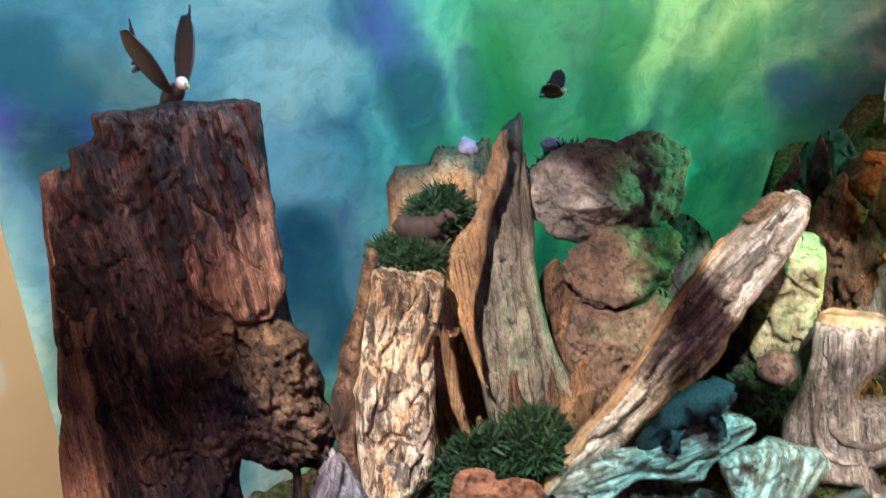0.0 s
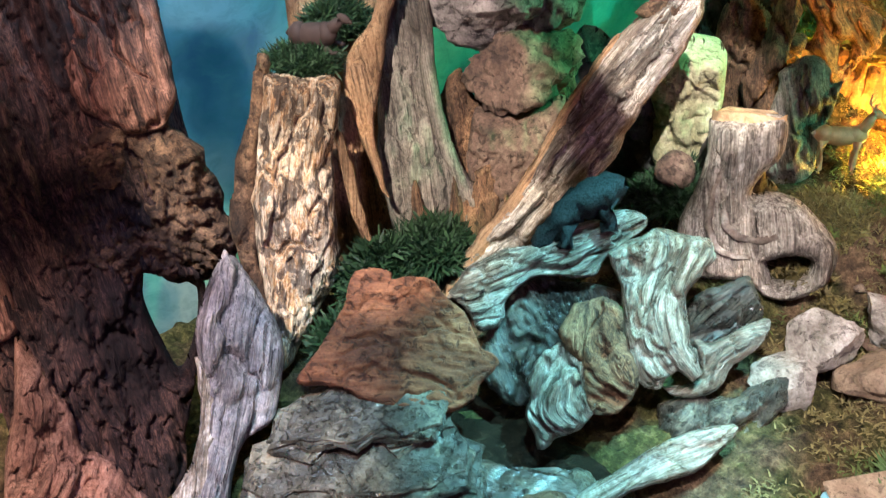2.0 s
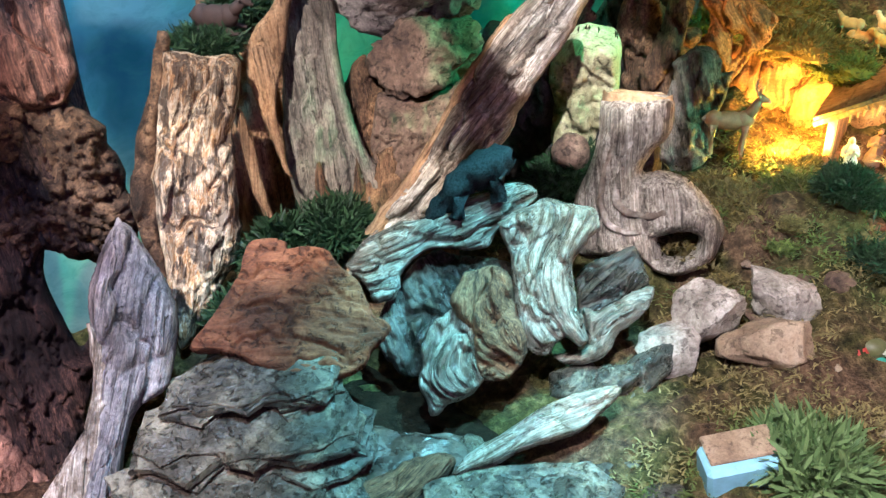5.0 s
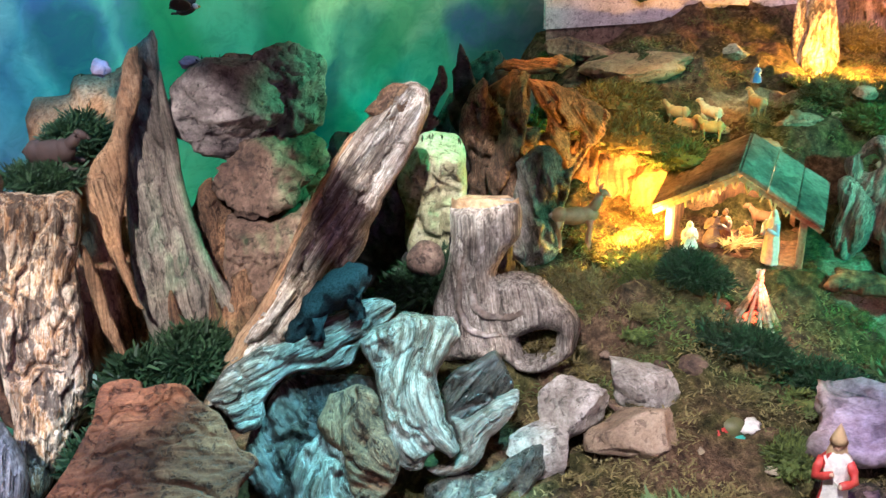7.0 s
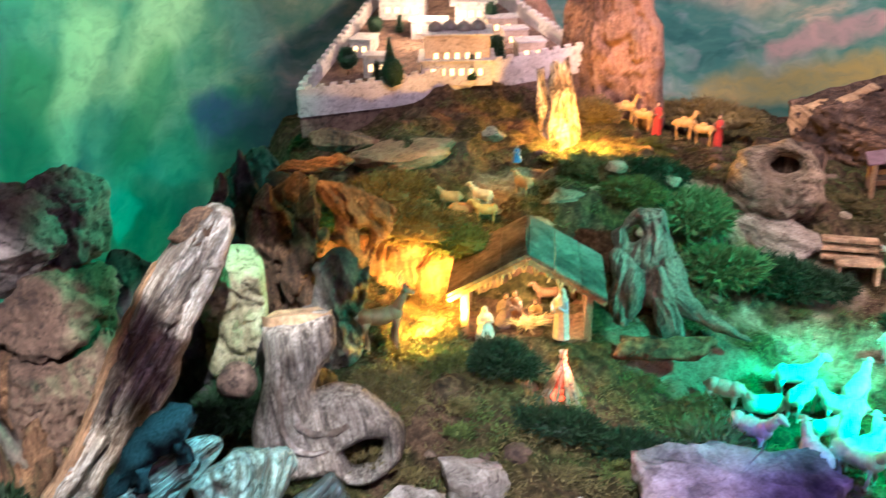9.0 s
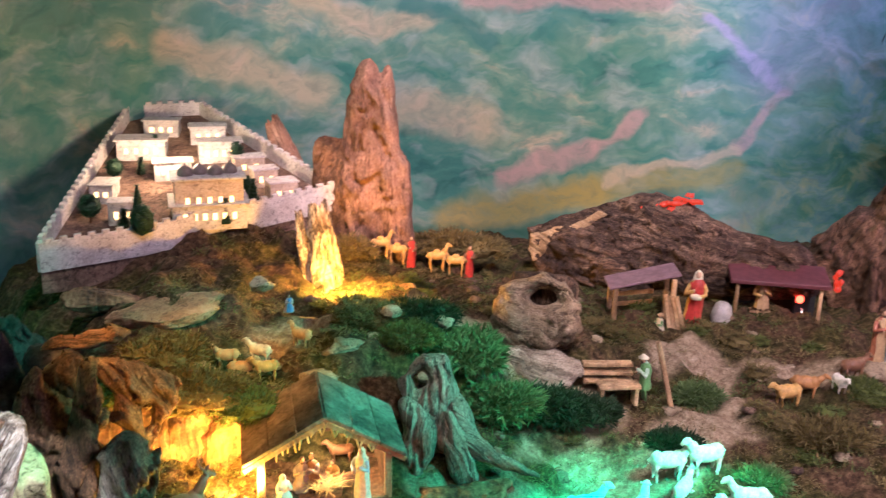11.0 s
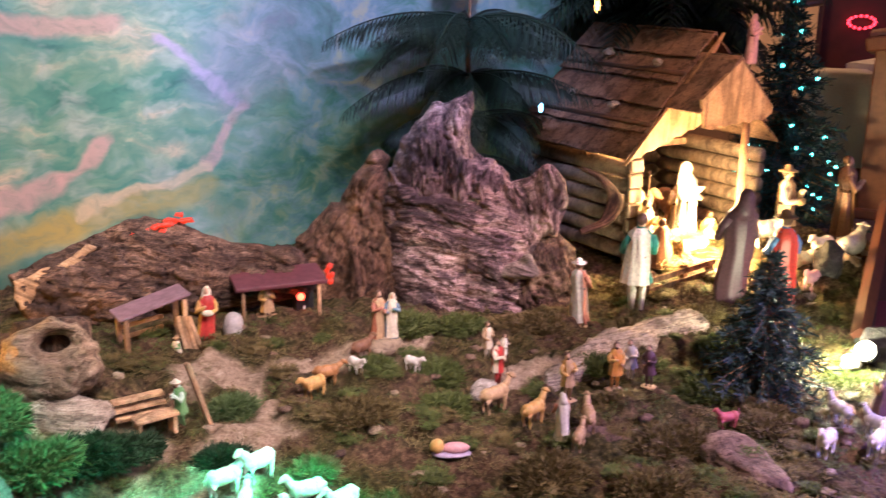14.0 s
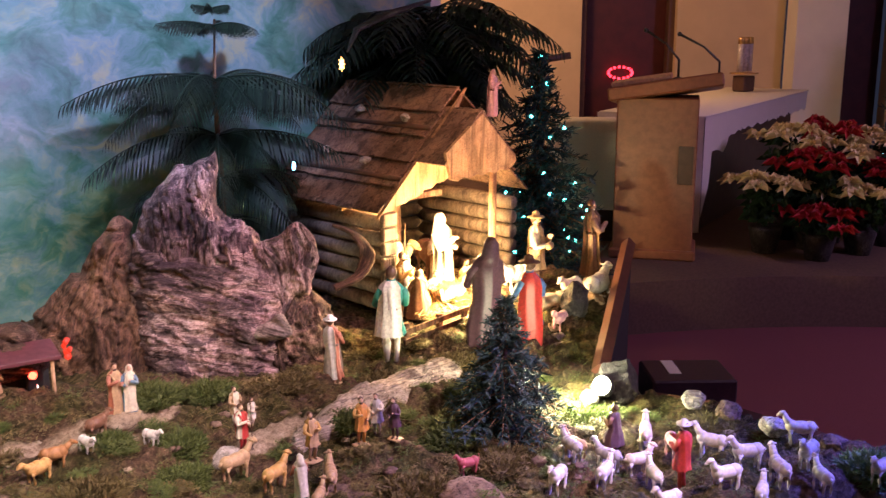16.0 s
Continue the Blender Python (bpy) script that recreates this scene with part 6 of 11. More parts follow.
def figure(x, y, z, h, yaw, robe, cloak, label, skin=SKIN, hair=HAIR, kneel=False, arm=0.5, hat=None, staff=False, bow=0.0, plinth=False, carry=None, group="figurines", veil=None):
    """A plaster figurine: robe or tunic with folds, cloak, arms, head. One plain mesh."""
    g = Geo()
    H = h * (0.72 if kneel else 1.0)
    mats = [coat(*robe), coat(*cloak), coat(*skin), coat(*hair), coat(*(hat or veil or cloak)), coat(*TANC)]
    base = 0.03 * h if plinth else 0.0
    short = not kneel and any(w in label for w in ("villager", "king", "piper", "smith", "carpenter", "shepherd", "red cape"))
    if plinth:
        g.ball((0, 0, 0.012 * h), (0.19 * h, 0.15 * h, 0.03 * h), None, 5, 10, 0.2, h * 50)
    w = 1.4 if kneel else 1.0
    if short:
        for s in (-1, 1):
            g.tube([(s * 0.045 * h, 0.0, base + 0.40 * h), (s * 0.052 * h, -0.012 * h, base + 0.22 * h), (s * 0.052 * h, 0.006 * h, base + 0.03 * h)], [0.046 * h, 0.038 * h, 0.028 * h], 9, 1)
            g.ball((s * 0.055 * h, -0.025 * h, base + 0.015 * h), (0.028 * h, 0.055 * h, 0.022 * h), None, 3, 8)
        body = [(0.112 * h, 0.30 * H), (0.115 * h, 0.325 * H), (0.092 * h, 0.45 * H), (0.074 * h, 0.56 * H), (0.088 * h, 0.68 * H), (0.094 * h, 0.77 * H), (0.070 * h, 0.82 * H), (0.034 * h, 0.845 * H), (0.03 * h, 0.88 * H)]
    else:
        body = [(0.125 * h * w, 0), (0.130 * h * w, 0.03 * H), (0.104 * h * w, 0.24 * H), (0.084 * h, 0.46 * H), (0.074 * h, 0.57 * H), (0.087 * h, 0.69 * H), (0.094 * h, 0.77 * H), (0.070 * h, 0.82 * H), (0.034 * h, 0.845 * H), (0.03 * h, 0.88 * H)]
    g.lathe(body, 36, 0, (0, 0, base), 1.12, 0.80, 0.13, 8)
    g.lathe([(0.080 * h, 0.55 * H), (0.084 * h, 0.565 * H), (0.081 * h, 0.585 * H)], 20, 3, (0, 0, base), 1.12, 0.82)
    low = 0.30 if short and "cape" not in label else 0.03
    back = [(0.142 * h * w, low * H), (0.128 * h * w, max(0.25, low + 0.08) * H), (0.112 * h, 0.50 * H), (0.112 * h, 0.70 * H), (0.108 * h, 0.79 * H), (0.055 * h, 0.85 * H)]
    v, f = [], []
    k = 17
    for r, zz in back:
        for j in range(k):
            a = math.radians(-50) - math.radians(260) * j / (k - 1)
            rr = r * (1 + 0.14 * math.sin(8 * a + 3 * zz / h))
            v.append((rr * math.cos(a) * 1.08, rr * math.sin(a) * 0.85, base + zz))
    v = turned(np.array(v), math.pi)
    for i in range(len(back) - 1):
        for j in range(k - 1):
            f.append((i * k + j, i * k + j + 1, (i + 1) * k + j + 1, (i + 1) * k + j))
    g.add(v, f, 1)
    g.add(v * [0.95, 0.95, 1.0], [q[::-1] for q in f], 1)
    side = 1 if math.sin(57 * x + 23 * y) > 0 else -1
    g.tube([(side * 0.085 * h, -0.03 * h, base + 0.80 * H), (side * 0.03 * h, -0.085 * h, base + 0.66 * H), (-side * 0.05 * h, -0.075 * h, base + 0.54 * H), (-side * 0.095 * h, -0.02 * h, base + 0.44 * H)], [0.028 * h, 0.030 * h, 0.026 * h, 0.014 * h], 8, 1, 0.6)
    hz = base + 0.915 * H + (0.02 * h if kneel else 0)
    hx = bow * 0.06 * h
    g.ball((0, -hx, hz), (0.048 * h, 0.054 * h, 0.066 * h), None, 2, 12)
    g.ball((0, -0.050 * h - hx, hz - 0.008 * h), (0.010 * h, 0.014 * h, 0.016 * h), None, 2, 6)
    g.ball((0, 0.014 * h - hx, hz + 0.016 * h), (0.055 * h, 0.056 * h, 0.062 * h), None, 4 if veil else 3, 12, 0.12, h * 40)
    if not veil and "woman" not in label:
        g.ball((0, -0.030 * h - hx, hz - 0.050 * h), (0.036 * h, 0.030 * h, 0.034 * h), None, 3, 9, 0.15)
    if veil:
        g.lathe([(0.10 * h, -0.16 * h), (0.080 * h, -0.08 * h), (0.062 * h, 0.02 * h), (0.02 * h, 0.07 * h)], 14, 4, (0, 0.024 * h - hx, hz), 1, 0.8, 0.08, 5)
    if "pointed" in label:
        g.lathe([(0.075 * h, 0.03 * h), (0.06 * h, 0.08 * h), (0.03 * h, 0.15 * h), (0.004 * h, 0.21 * h)], 12, 4, (0, -hx, hz))
    if hat:
        g.lathe([(0.11 * h, 0.035 * h), (0.11 * h, 0.045 * h), (0.055 * h, 0.05 * h), (0.045 * h, 0.10 * h), (0.01 * h, 0.12 * h)], 12, 4, (0, -hx, hz), 1.0, 1.0, 0.06, 3)
    for s in (-1, 1):
        up = arm + (0.35 if s == side else -0.25)
        sh = np.array([s * 0.105 * h, 0, base + 0.76 * H])
        el = sh + np.array([s * 0.05 * h, -0.05 * h * up - 0.01 * h, -0.16 * h])
        ha = np.array([s * 0.05 * h * (1.5 - up), -0.13 * h - 0.05 * h * up, base + (0.50 + 0.2 * up) * H])
        g.tube([sh, (sh + el) / 2 + [s * 0.008 * h, 0, 0], el, (el + ha) / 2, ha], [0.036 * h, 0.040 * h, 0.036 * h, 0.036 * h, 0.028 * h], 8, 0)
        g.ball(ha + [0, -0.014 * h, 0.006 * h], (0.018 * h, 0.026 * h, 0.022 * h), None, 2, 8)
    if staff:
        g.tube([(0.13 * h, -0.15 * h, 0), (0.12 * h, -0.16 * h, 1.05 * h), (0.15 * h, -0.16 * h, 1.10 * h)], 0.011 * h, 6, 3)
    if carry:
        g.ball((0, -0.17 * h, base + 0.60 * H), (0.10 * h, 0.05 * h, 0.05 * h), None, 4, 10, 0.15)
    sway = 0.05 * h * math.sin(31 * x + 17 * y)
    for i, q in enumerate(g.v):
        q = q + 0.020 * h * np.stack([fbm(q / h * 8 + x * 9, 2), fbm(q / h * 8 + y * 9 + 3, 2), 0 * q[:, 0]], 1) * (q[:, 2:] < 0.82 * H)
        q[:, 0] = q[:, 0] + sway * (q[:, 2] / h) ** 2
        g.v[i] = turned(q, yaw) + np.array([x, y, z])
    return solo("figurine", g, mats, label, "figurine", (x, y, z), group)


def beast(name, x, y, z, L, yaw, colour, label, legs=0.42, neck=0.9, head=1.0, fat=1.0, tail=0.3, horns=None, lying=False, group="animals", dark=None, hump=False, down=False):
    """A toy quadruped of body length L, facing along yaw. One plain mesh."""
    g = Geo()
    mats = [coat(*colour), coat(*(dark or colour)), coat(*HAIR)]
    zl = 0.10 * L if lying else legs * L
    r = 0.20 * L * fat
    g.ball((0.02 * L, 0, zl + r * 0.75), (0.40 * L, r * 0.92, r), None, 0, 16, 0.07 + 0.06 * (fat > 1.05), L * 90)
    g.ball((0.26 * L, 0, zl + r * 0.90), (0.19 * L, r * 0.86, r * 0.98), None, 0, 12, 0.05, L * 70)
    g.ball((-0.26 * L, 0, zl + r * 0.86), (0.18 * L, r * 0.90, r * 0.98), None, 0, 12, 0.05, L * 60)
    if hump:
        g.ball((0, 0, zl + r * 1.75), (0.16 * L, r * 0.6, r * 0.7), None, 0, 10)
    n0 = np.array([0.34 * L, 0, zl + r * 1.15])
    n1 = n0 + (np.array([0.20 * L, 0, -0.12 * L]) if down else np.array([0.15 * L * (2 - neck), 0, 0.30 * L * neck]))
    g.tube([n0 - [0.08 * L, 0, 0.04 * L], (n0 + n1) / 2, n1], [r * 0.66, r * 0.50, r * 0.40], 10, 0)
    hd = 0.10 * L * head
    tilt = Euler((0, radians(28 if not down else 60), 0)).to_matrix()
    g.ball(n1 + [hd * 0.7, 0, 0.02 * L], (hd * 1.35, hd * 0.72, hd * 0.80), tilt, 0, 12)
    g.ball(n1 + [hd * 1.75, 0, -hd * 0.42], (hd * 0.55, hd * 0.46, hd * 0.42), tilt, 1, 8)
    for s in (-1, 1):
        g.ball(n1 + [hd * 0.05, s * hd * 0.85, hd * 0.45], (hd * 0.28, hd * 0.55, hd * 0.22), None, 1, 8)
        for lx in (0.27, -0.28):
            if lying:
                g.tube([(lx * L, s * r * 0.7, zl * 0.8), ((lx + 0.14) * L, s * r * 1.0, 0.035 * L), ((lx + 0.24) * L, s * r * 0.9, 0.03 * L)], [0.06 * L, 0.04 * L, 0.03 * L], 8, 0)
            else:
                k = 0.03 * L * (1 if lx > 0 else -1)
                g.tube([(lx * L, s * r * 0.55, zl + r * 0.5), (lx * L + k * 0.3, s * r * 0.58, zl * 0.55), (lx * L - k * 0.6, s * r * 0.58, zl * 0.12), (lx * L, s * r * 0.58, 0)], [0.085 * L, 0.045 * L, 0.032 * L, 0.038 * L], 8, 0)
        if horns == "antlers":
            b = n1 + np.array([hd * 0.1, s * hd * 0.4, hd * 0.7])
            t = b + np.array([-0.06 * L, s * 0.16 * L, 0.22 * L])
            g.tube([b, b + [-0.07 * L, s * 0.10 * L, 0.08 * L], t], [0.022 * L, 0.018 * L, 0.008 * L], 6, 1)
            for q in (0.35, 0.6, 0.85):
                m = b + (t - b) * q + np.array([-0.04 * L * (1 - q), s * 0.03 * L, 0])
                g.tube([m, m + [0.07 * L, s * 0.02 * L, 0.09 * L]], [0.014 * L, 0.004 * L], 5, 1)
        if horns == "horns":
            b = n1 + np.array([hd * 0.1, s * hd * 0.5, hd * 0.6])
            g.tube([b, b + [0, s * 0.07 * L, 0.03 * L], b + [0.02 * L, s * 0.09 * L, 0.10 * L]], [0.022 * L, 0.016 * L, 0.004 * L], 6, 1)
    g.tube([(-0.40 * L, 0, zl + r * 1.1), (-0.47 * L, 0, zl + r * 0.8), (-0.46 * L, 0, zl + r * (0.8 - 2.2 * tail))], [0.045 * L, 0.04 * L, 0.02 * L], 7, 1)
    g.v = [turned(q + 0.014 * L * np.stack([fbm(q / L * 7 + x * 9, 2), fbm(q / L * 7 + y * 9, 2), 0 * q[:, 0]], 1), yaw) + np.array([x, y, z]) for q in g.v]
    return solo(name, g, mats, label, name.replace("_", " "), (x, y, z), group)


def tufts(points, blade=0.018, count=10, spread=0.012, rng=None, lean=0.7, width=0.14):
    """Moss or grass: many short bent blades round each of the points, as arrays for one mesh."""
    pts = np.repeat(np.asarray(points, float), count, axis=0)
    n = len(pts)
    a = rng.uniform(0, 2 * np.pi, n)
    base = pts + np.stack([rng.normal(0, spread, n), rng.normal(0, spread, n), rng.normal(0, spread * 0.3, n)], 1)
    l = blade * rng.uniform(0.5, 1.3, n)
    d = np.stack([np.cos(a) * lean, np.sin(a) * lean, rng.uniform(0.3, 1.0, n)], 1)
    d /= np.linalg.norm(d, axis=1)[:, None]
    s = np.stack([-np.sin(a), np.cos(a), np.zeros(n)], 1) * (l * width)[:, None]
    mid = base + d * (l * 0.55)[:, None]
    tip = base + d * l[:, None] + np.stack([np.cos(a), np.sin(a), -0.4 * np.ones(n)], 1) * (l * 0.3)[:, None]
    v = np.stack([base - s, base + s, mid + s * 0.8, mid - s * 0.8, tip], 1).reshape(-1, 3)
    k = np.arange(n)[:, None] * 5
    f = [tuple(q) for q in (k + [0, 1, 2, 3]).tolist()] + [tuple(q) for q in (k + [3, 2, 4]).tolist()]
    return v, f


def bush(name, c, r, mat, label, count=500, blade=0.03, seed=1, category="bush", group=""):
    """A mossy cushion: a dark rough core under a coat of blades that point outwards."""
    rng = np.random.default_rng(seed)
    g = Geo()
    n = count
    m = 9
    turn = rng.uniform(0, 6.28) + np.arange(m) * 2.4
    reach = 0.62 * np.sqrt((np.arange(m) + 0.3) / m)
    lobe = np.stack([np.cos(turn) * reach, np.sin(turn) * reach, rng.uniform(-0.15, 0.42, m) * (1 - reach)], 1)
    wide = rng.uniform(0.34, 0.58, m)
    for i in range(m):
        g.ball(np.array(c) + lobe[i] * r, np.array(r) * wide[i] * 0.80, None, 0, 12, 0.4, seed * 1.3 + i)
    d = rng.normal(size=(n, 3))
    d[:, 2] = np.abs(d[:, 2]) - 0.25
    d /= np.linalg.norm(d, axis=1)[:, None]
    pick = rng.integers(0, m, n)
    lump = 1 + 0.30 * fbm(d * 2.2 + seed * 1.3, 3)
    p = np.array(c) + (lobe[pick] + d * (wide[pick] * 0.92 * lump)[:, None]) * r
    for _ in range(4):
        e = d + rng.normal(0, 0.55, (n, 3))
        e /= np.linalg.norm(e, axis=1)[:, None]
        s = np.cross(e, rng.normal(size=(n, 3)))
        s /= np.linalg.norm(s, axis=1)[:, None]
        l = blade * rng.uniform(0.5, 1.3, n)[:, None]
        q = p + rng.normal(0, blade * 0.3, (n, 3))
        v = np.stack([q - s * l * 0.09, q + s * l * 0.09, q + e * l * 0.6 + s * l * 0.08, q + e * l * 0.6 - s * l * 0.08, q + e * l], 1).reshape(-1, 3)
        k = np.arange(n)[:, None] * 5
        g.add(v, (k + [0, 1, 2, 3]).tolist() + (k + [3, 2, 4]).tolist())
    return solo(name, g, mat, label, category, (c[0], c[1], c[2] - r[2]), group, smooth=False)


# ---------------------------------------------------------------- hill, hut and town
def hut():
    m = pose(-0.468, 1.794, 0.551, 0, 0, 15.3)
    t = thing("stable_hut", "small open wooden stable hut with a plank gable roof", "stable", m)
    plank = wood("hut_roof_board", (0.12, 0.10, 0.08), (0.30, 0.26, 0.21), (0.44, 0.39, 0.32), spread=(10, 10, 4), blotch_amount=0.4)
    post = M_CUT
    W, H, RS, D = 0.162, 0.088, 0.093, 0.214
    ang, sl = math.atan2(RS, W), math.hypot(W, RS)
    for s in (-1, 1):
        rot = np.array(Euler((0, ang * s, 0)).to_matrix())
        for k in range(3):
            part("roof_board", Geo().box((s * W * (5 - 2 * k) / 6, D / 2, H + RS * (1 + 2 * k) / 6 + 0.004 + 0.001 * k), (sl / 3 - 0.0012, D + 0.004 * math.sin(k * 2 + s), 0.008), rot, bevel=0.0012), plank, t, "weathered grey roof board", smooth=False)
        part("fascia", Geo().box((s * W / 2, 0.004, H + RS / 2 - 0.007), (sl * 0.98, 0.006, 0.011), rot, bevel=0.001), post, t, "pale fascia strip", smooth=False)
        part("post", Geo().box((s * 0.126, 0.012, 0.05), (0.015, 0.015, 0.125), bevel=0.002), post, t, smooth=False)
        part("back_post", Geo().box((s * 0.10, D - 0.03, 0.05), (0.012, 0.012, 0.12), bevel=0.002), M_ROOT, t, smooth=False)
        part("side_wall", Geo().box((s * 0.124, D * 0.55, 0.045), (0.006, D * 0.75, 0.105), bevel=0.001), M_ROOT, t, smooth=False)
    g = Geo()
    g.add([(-0.12, D - 0.02, -0.02), (0.12, D - 0.02, -0.02), (0.12, D - 0.02, 0.095), (0, D - 0.02, 0.165), (-0.12, D - 0.02, 0.095), (-0.12, D - 0.014, -0.02), (0.12, D - 0.014, -0.02), (0.12, D - 0.014, 0.095), (0, D - 0.014, 0.165), (-0.12, D - 0.014, 0.095)],
          [(0, 1, 2, 3, 4), (9, 8, 7, 6, 5), (0, 5, 6, 1), (1, 6, 7, 2), (2, 7, 8, 3), (3, 8, 9, 4), (4, 9, 5, 0)])
    part("back_wall", g, M_ROOT, t, smooth=False)
    part("floor_board", Geo().box((0, D / 2, -0.004), (0.25, D, 0.012), bevel=0.001), M_ROOT, t, smooth=False)
    g = Geo()
    for i in range(17):
        x = -0.096 + 0.012 * i
        top = H + RS * (1 - abs(x) / W) - 0.010
        g.tube([(x, 0.002, top), (x + 0.006 * math.sin(i * 3), 0.0, top - 0.016 - 0.006 * math.sin(i * 5))], [0.003, 0.0015], 5)
    part("straw_fringe", g, M_STRAW, t, "fringe of straw under the gable")
    at = lambda x, y, z=0.0: tuple(m @ Vector((x, y, z)))
    figure(*at(-0.085, 0.0), 0.095, radians(40), WHITE, WHITE, "small kneeling white-robed woman figurine in the hut", kneel=True, arm=0.9, veil=WHITE)
    figure(*at(-0.045, 0.05, 0.003), 0.10, radians(20), ("dusty", (0.42, 0.33, 0.30)), ("dusty", (0.42, 0.33, 0.30)), "grey-brown kneeling figurine in the hut", kneel=True, arm=0.8)
    figure(*at(-0.025, 0.055, 0.003), 0.105, radians(-10), ("dusty", (0.42, 0.33, 0.30)), BROWN, "grey-brown figurine bowed over the manger", kneel=True, arm=0.7)
    figure(*at(0.072, 0.0, 0.003), 0.115, radians(-20), ("pale_blue", (0.50, 0.62, 0.80)), WHITE, "pale blue and white angel figurine in the hut", arm=0.6, veil=WHITE)
    figure(*at(0.02, 0.06, 0.003), 0.075, radians(0), GOLD, GOLD, "ochre kneeling shepherd figurine in the hut", kneel=True)
    beast("donkey", *at(0.045, 0.14, 0.003), 0.06, radians(200), BROWN, "brown donkey figurine at the back of the hut")
    crib = thing("manger", "tiny wooden manger filled with straw", "manger", m @ pose(0.0, 0.02, 0.004))
    for s in (-1, 1):
        part("leg", Geo().tube([(s * 0.018, -0.01, 0), (-s * 0.006, 0.0, 0.022)], 0.002, 5), post, crib)
        part("leg", Geo().tube([(s * 0.018, 0.012, 0), (-s * 0.006, 0.0, 0.022)], 0.002, 5), post, crib)
    rng = np.random.default_rng(5)
    part("straw", Geo().add(*tufts([(0.02 * math.sin(i * 2.1), 0.008 * math.cos(i * 1.7), 0.02) for i in range(20)], 0.03, 5, 0.006, rng, 1.6, 0.05)), M_STRAW, crib, "heap of straw", kind="stuff", smooth=False)


def campfire():
    c = Vector((-0.345, 1.61, float(height(-0.345, 1.61)) + 0.004))
    t = thing("campfire", "tepee of coloured sticks over a glowing red lamp", "campfire", Matrix.Translation(c))
    for i in range(16):
        a = 2 * math.pi * i / 16 + 0.2 * math.sin(i * 5)
        r = 0.042 + 0.005 * math.sin(i * 3)
        g = Geo().tube([(r * math.cos(a), r * math.sin(a), 0), (r * 0.45 * math.cos(a), r * 0.45 * math.sin(a), 0.045), (-0.006 * math.cos(a), -0.006 * math.sin(a), 0.098 + 0.012 * math.sin(i * 2))], [0.0045, 0.004, 0.0025], 6)
        part("stick", g, M_PALE if i % 2 else M_CUT, t)
    g = Geo()
    for i in range(9):
        g.ball((0.016 * math.cos(i * 2.4), 0.016 * math.sin(i * 2.4), 0.008 + 0.004 * (i % 3)), (0.007, 0.007, 0.006), None, 0, 8, 0.2, i)
    part("embers", g, glow("red_ember_glow", (1.0, 0.06, 0.02), 9.0), t, "glowing red lamp embers")


lamp("bulb_fire", "POINT", (-0.322, 1.60, 0.63), (0, 0, 0), 0.16, (1.0, 0.10, 0.04), 0.006)
hut()
campfire()


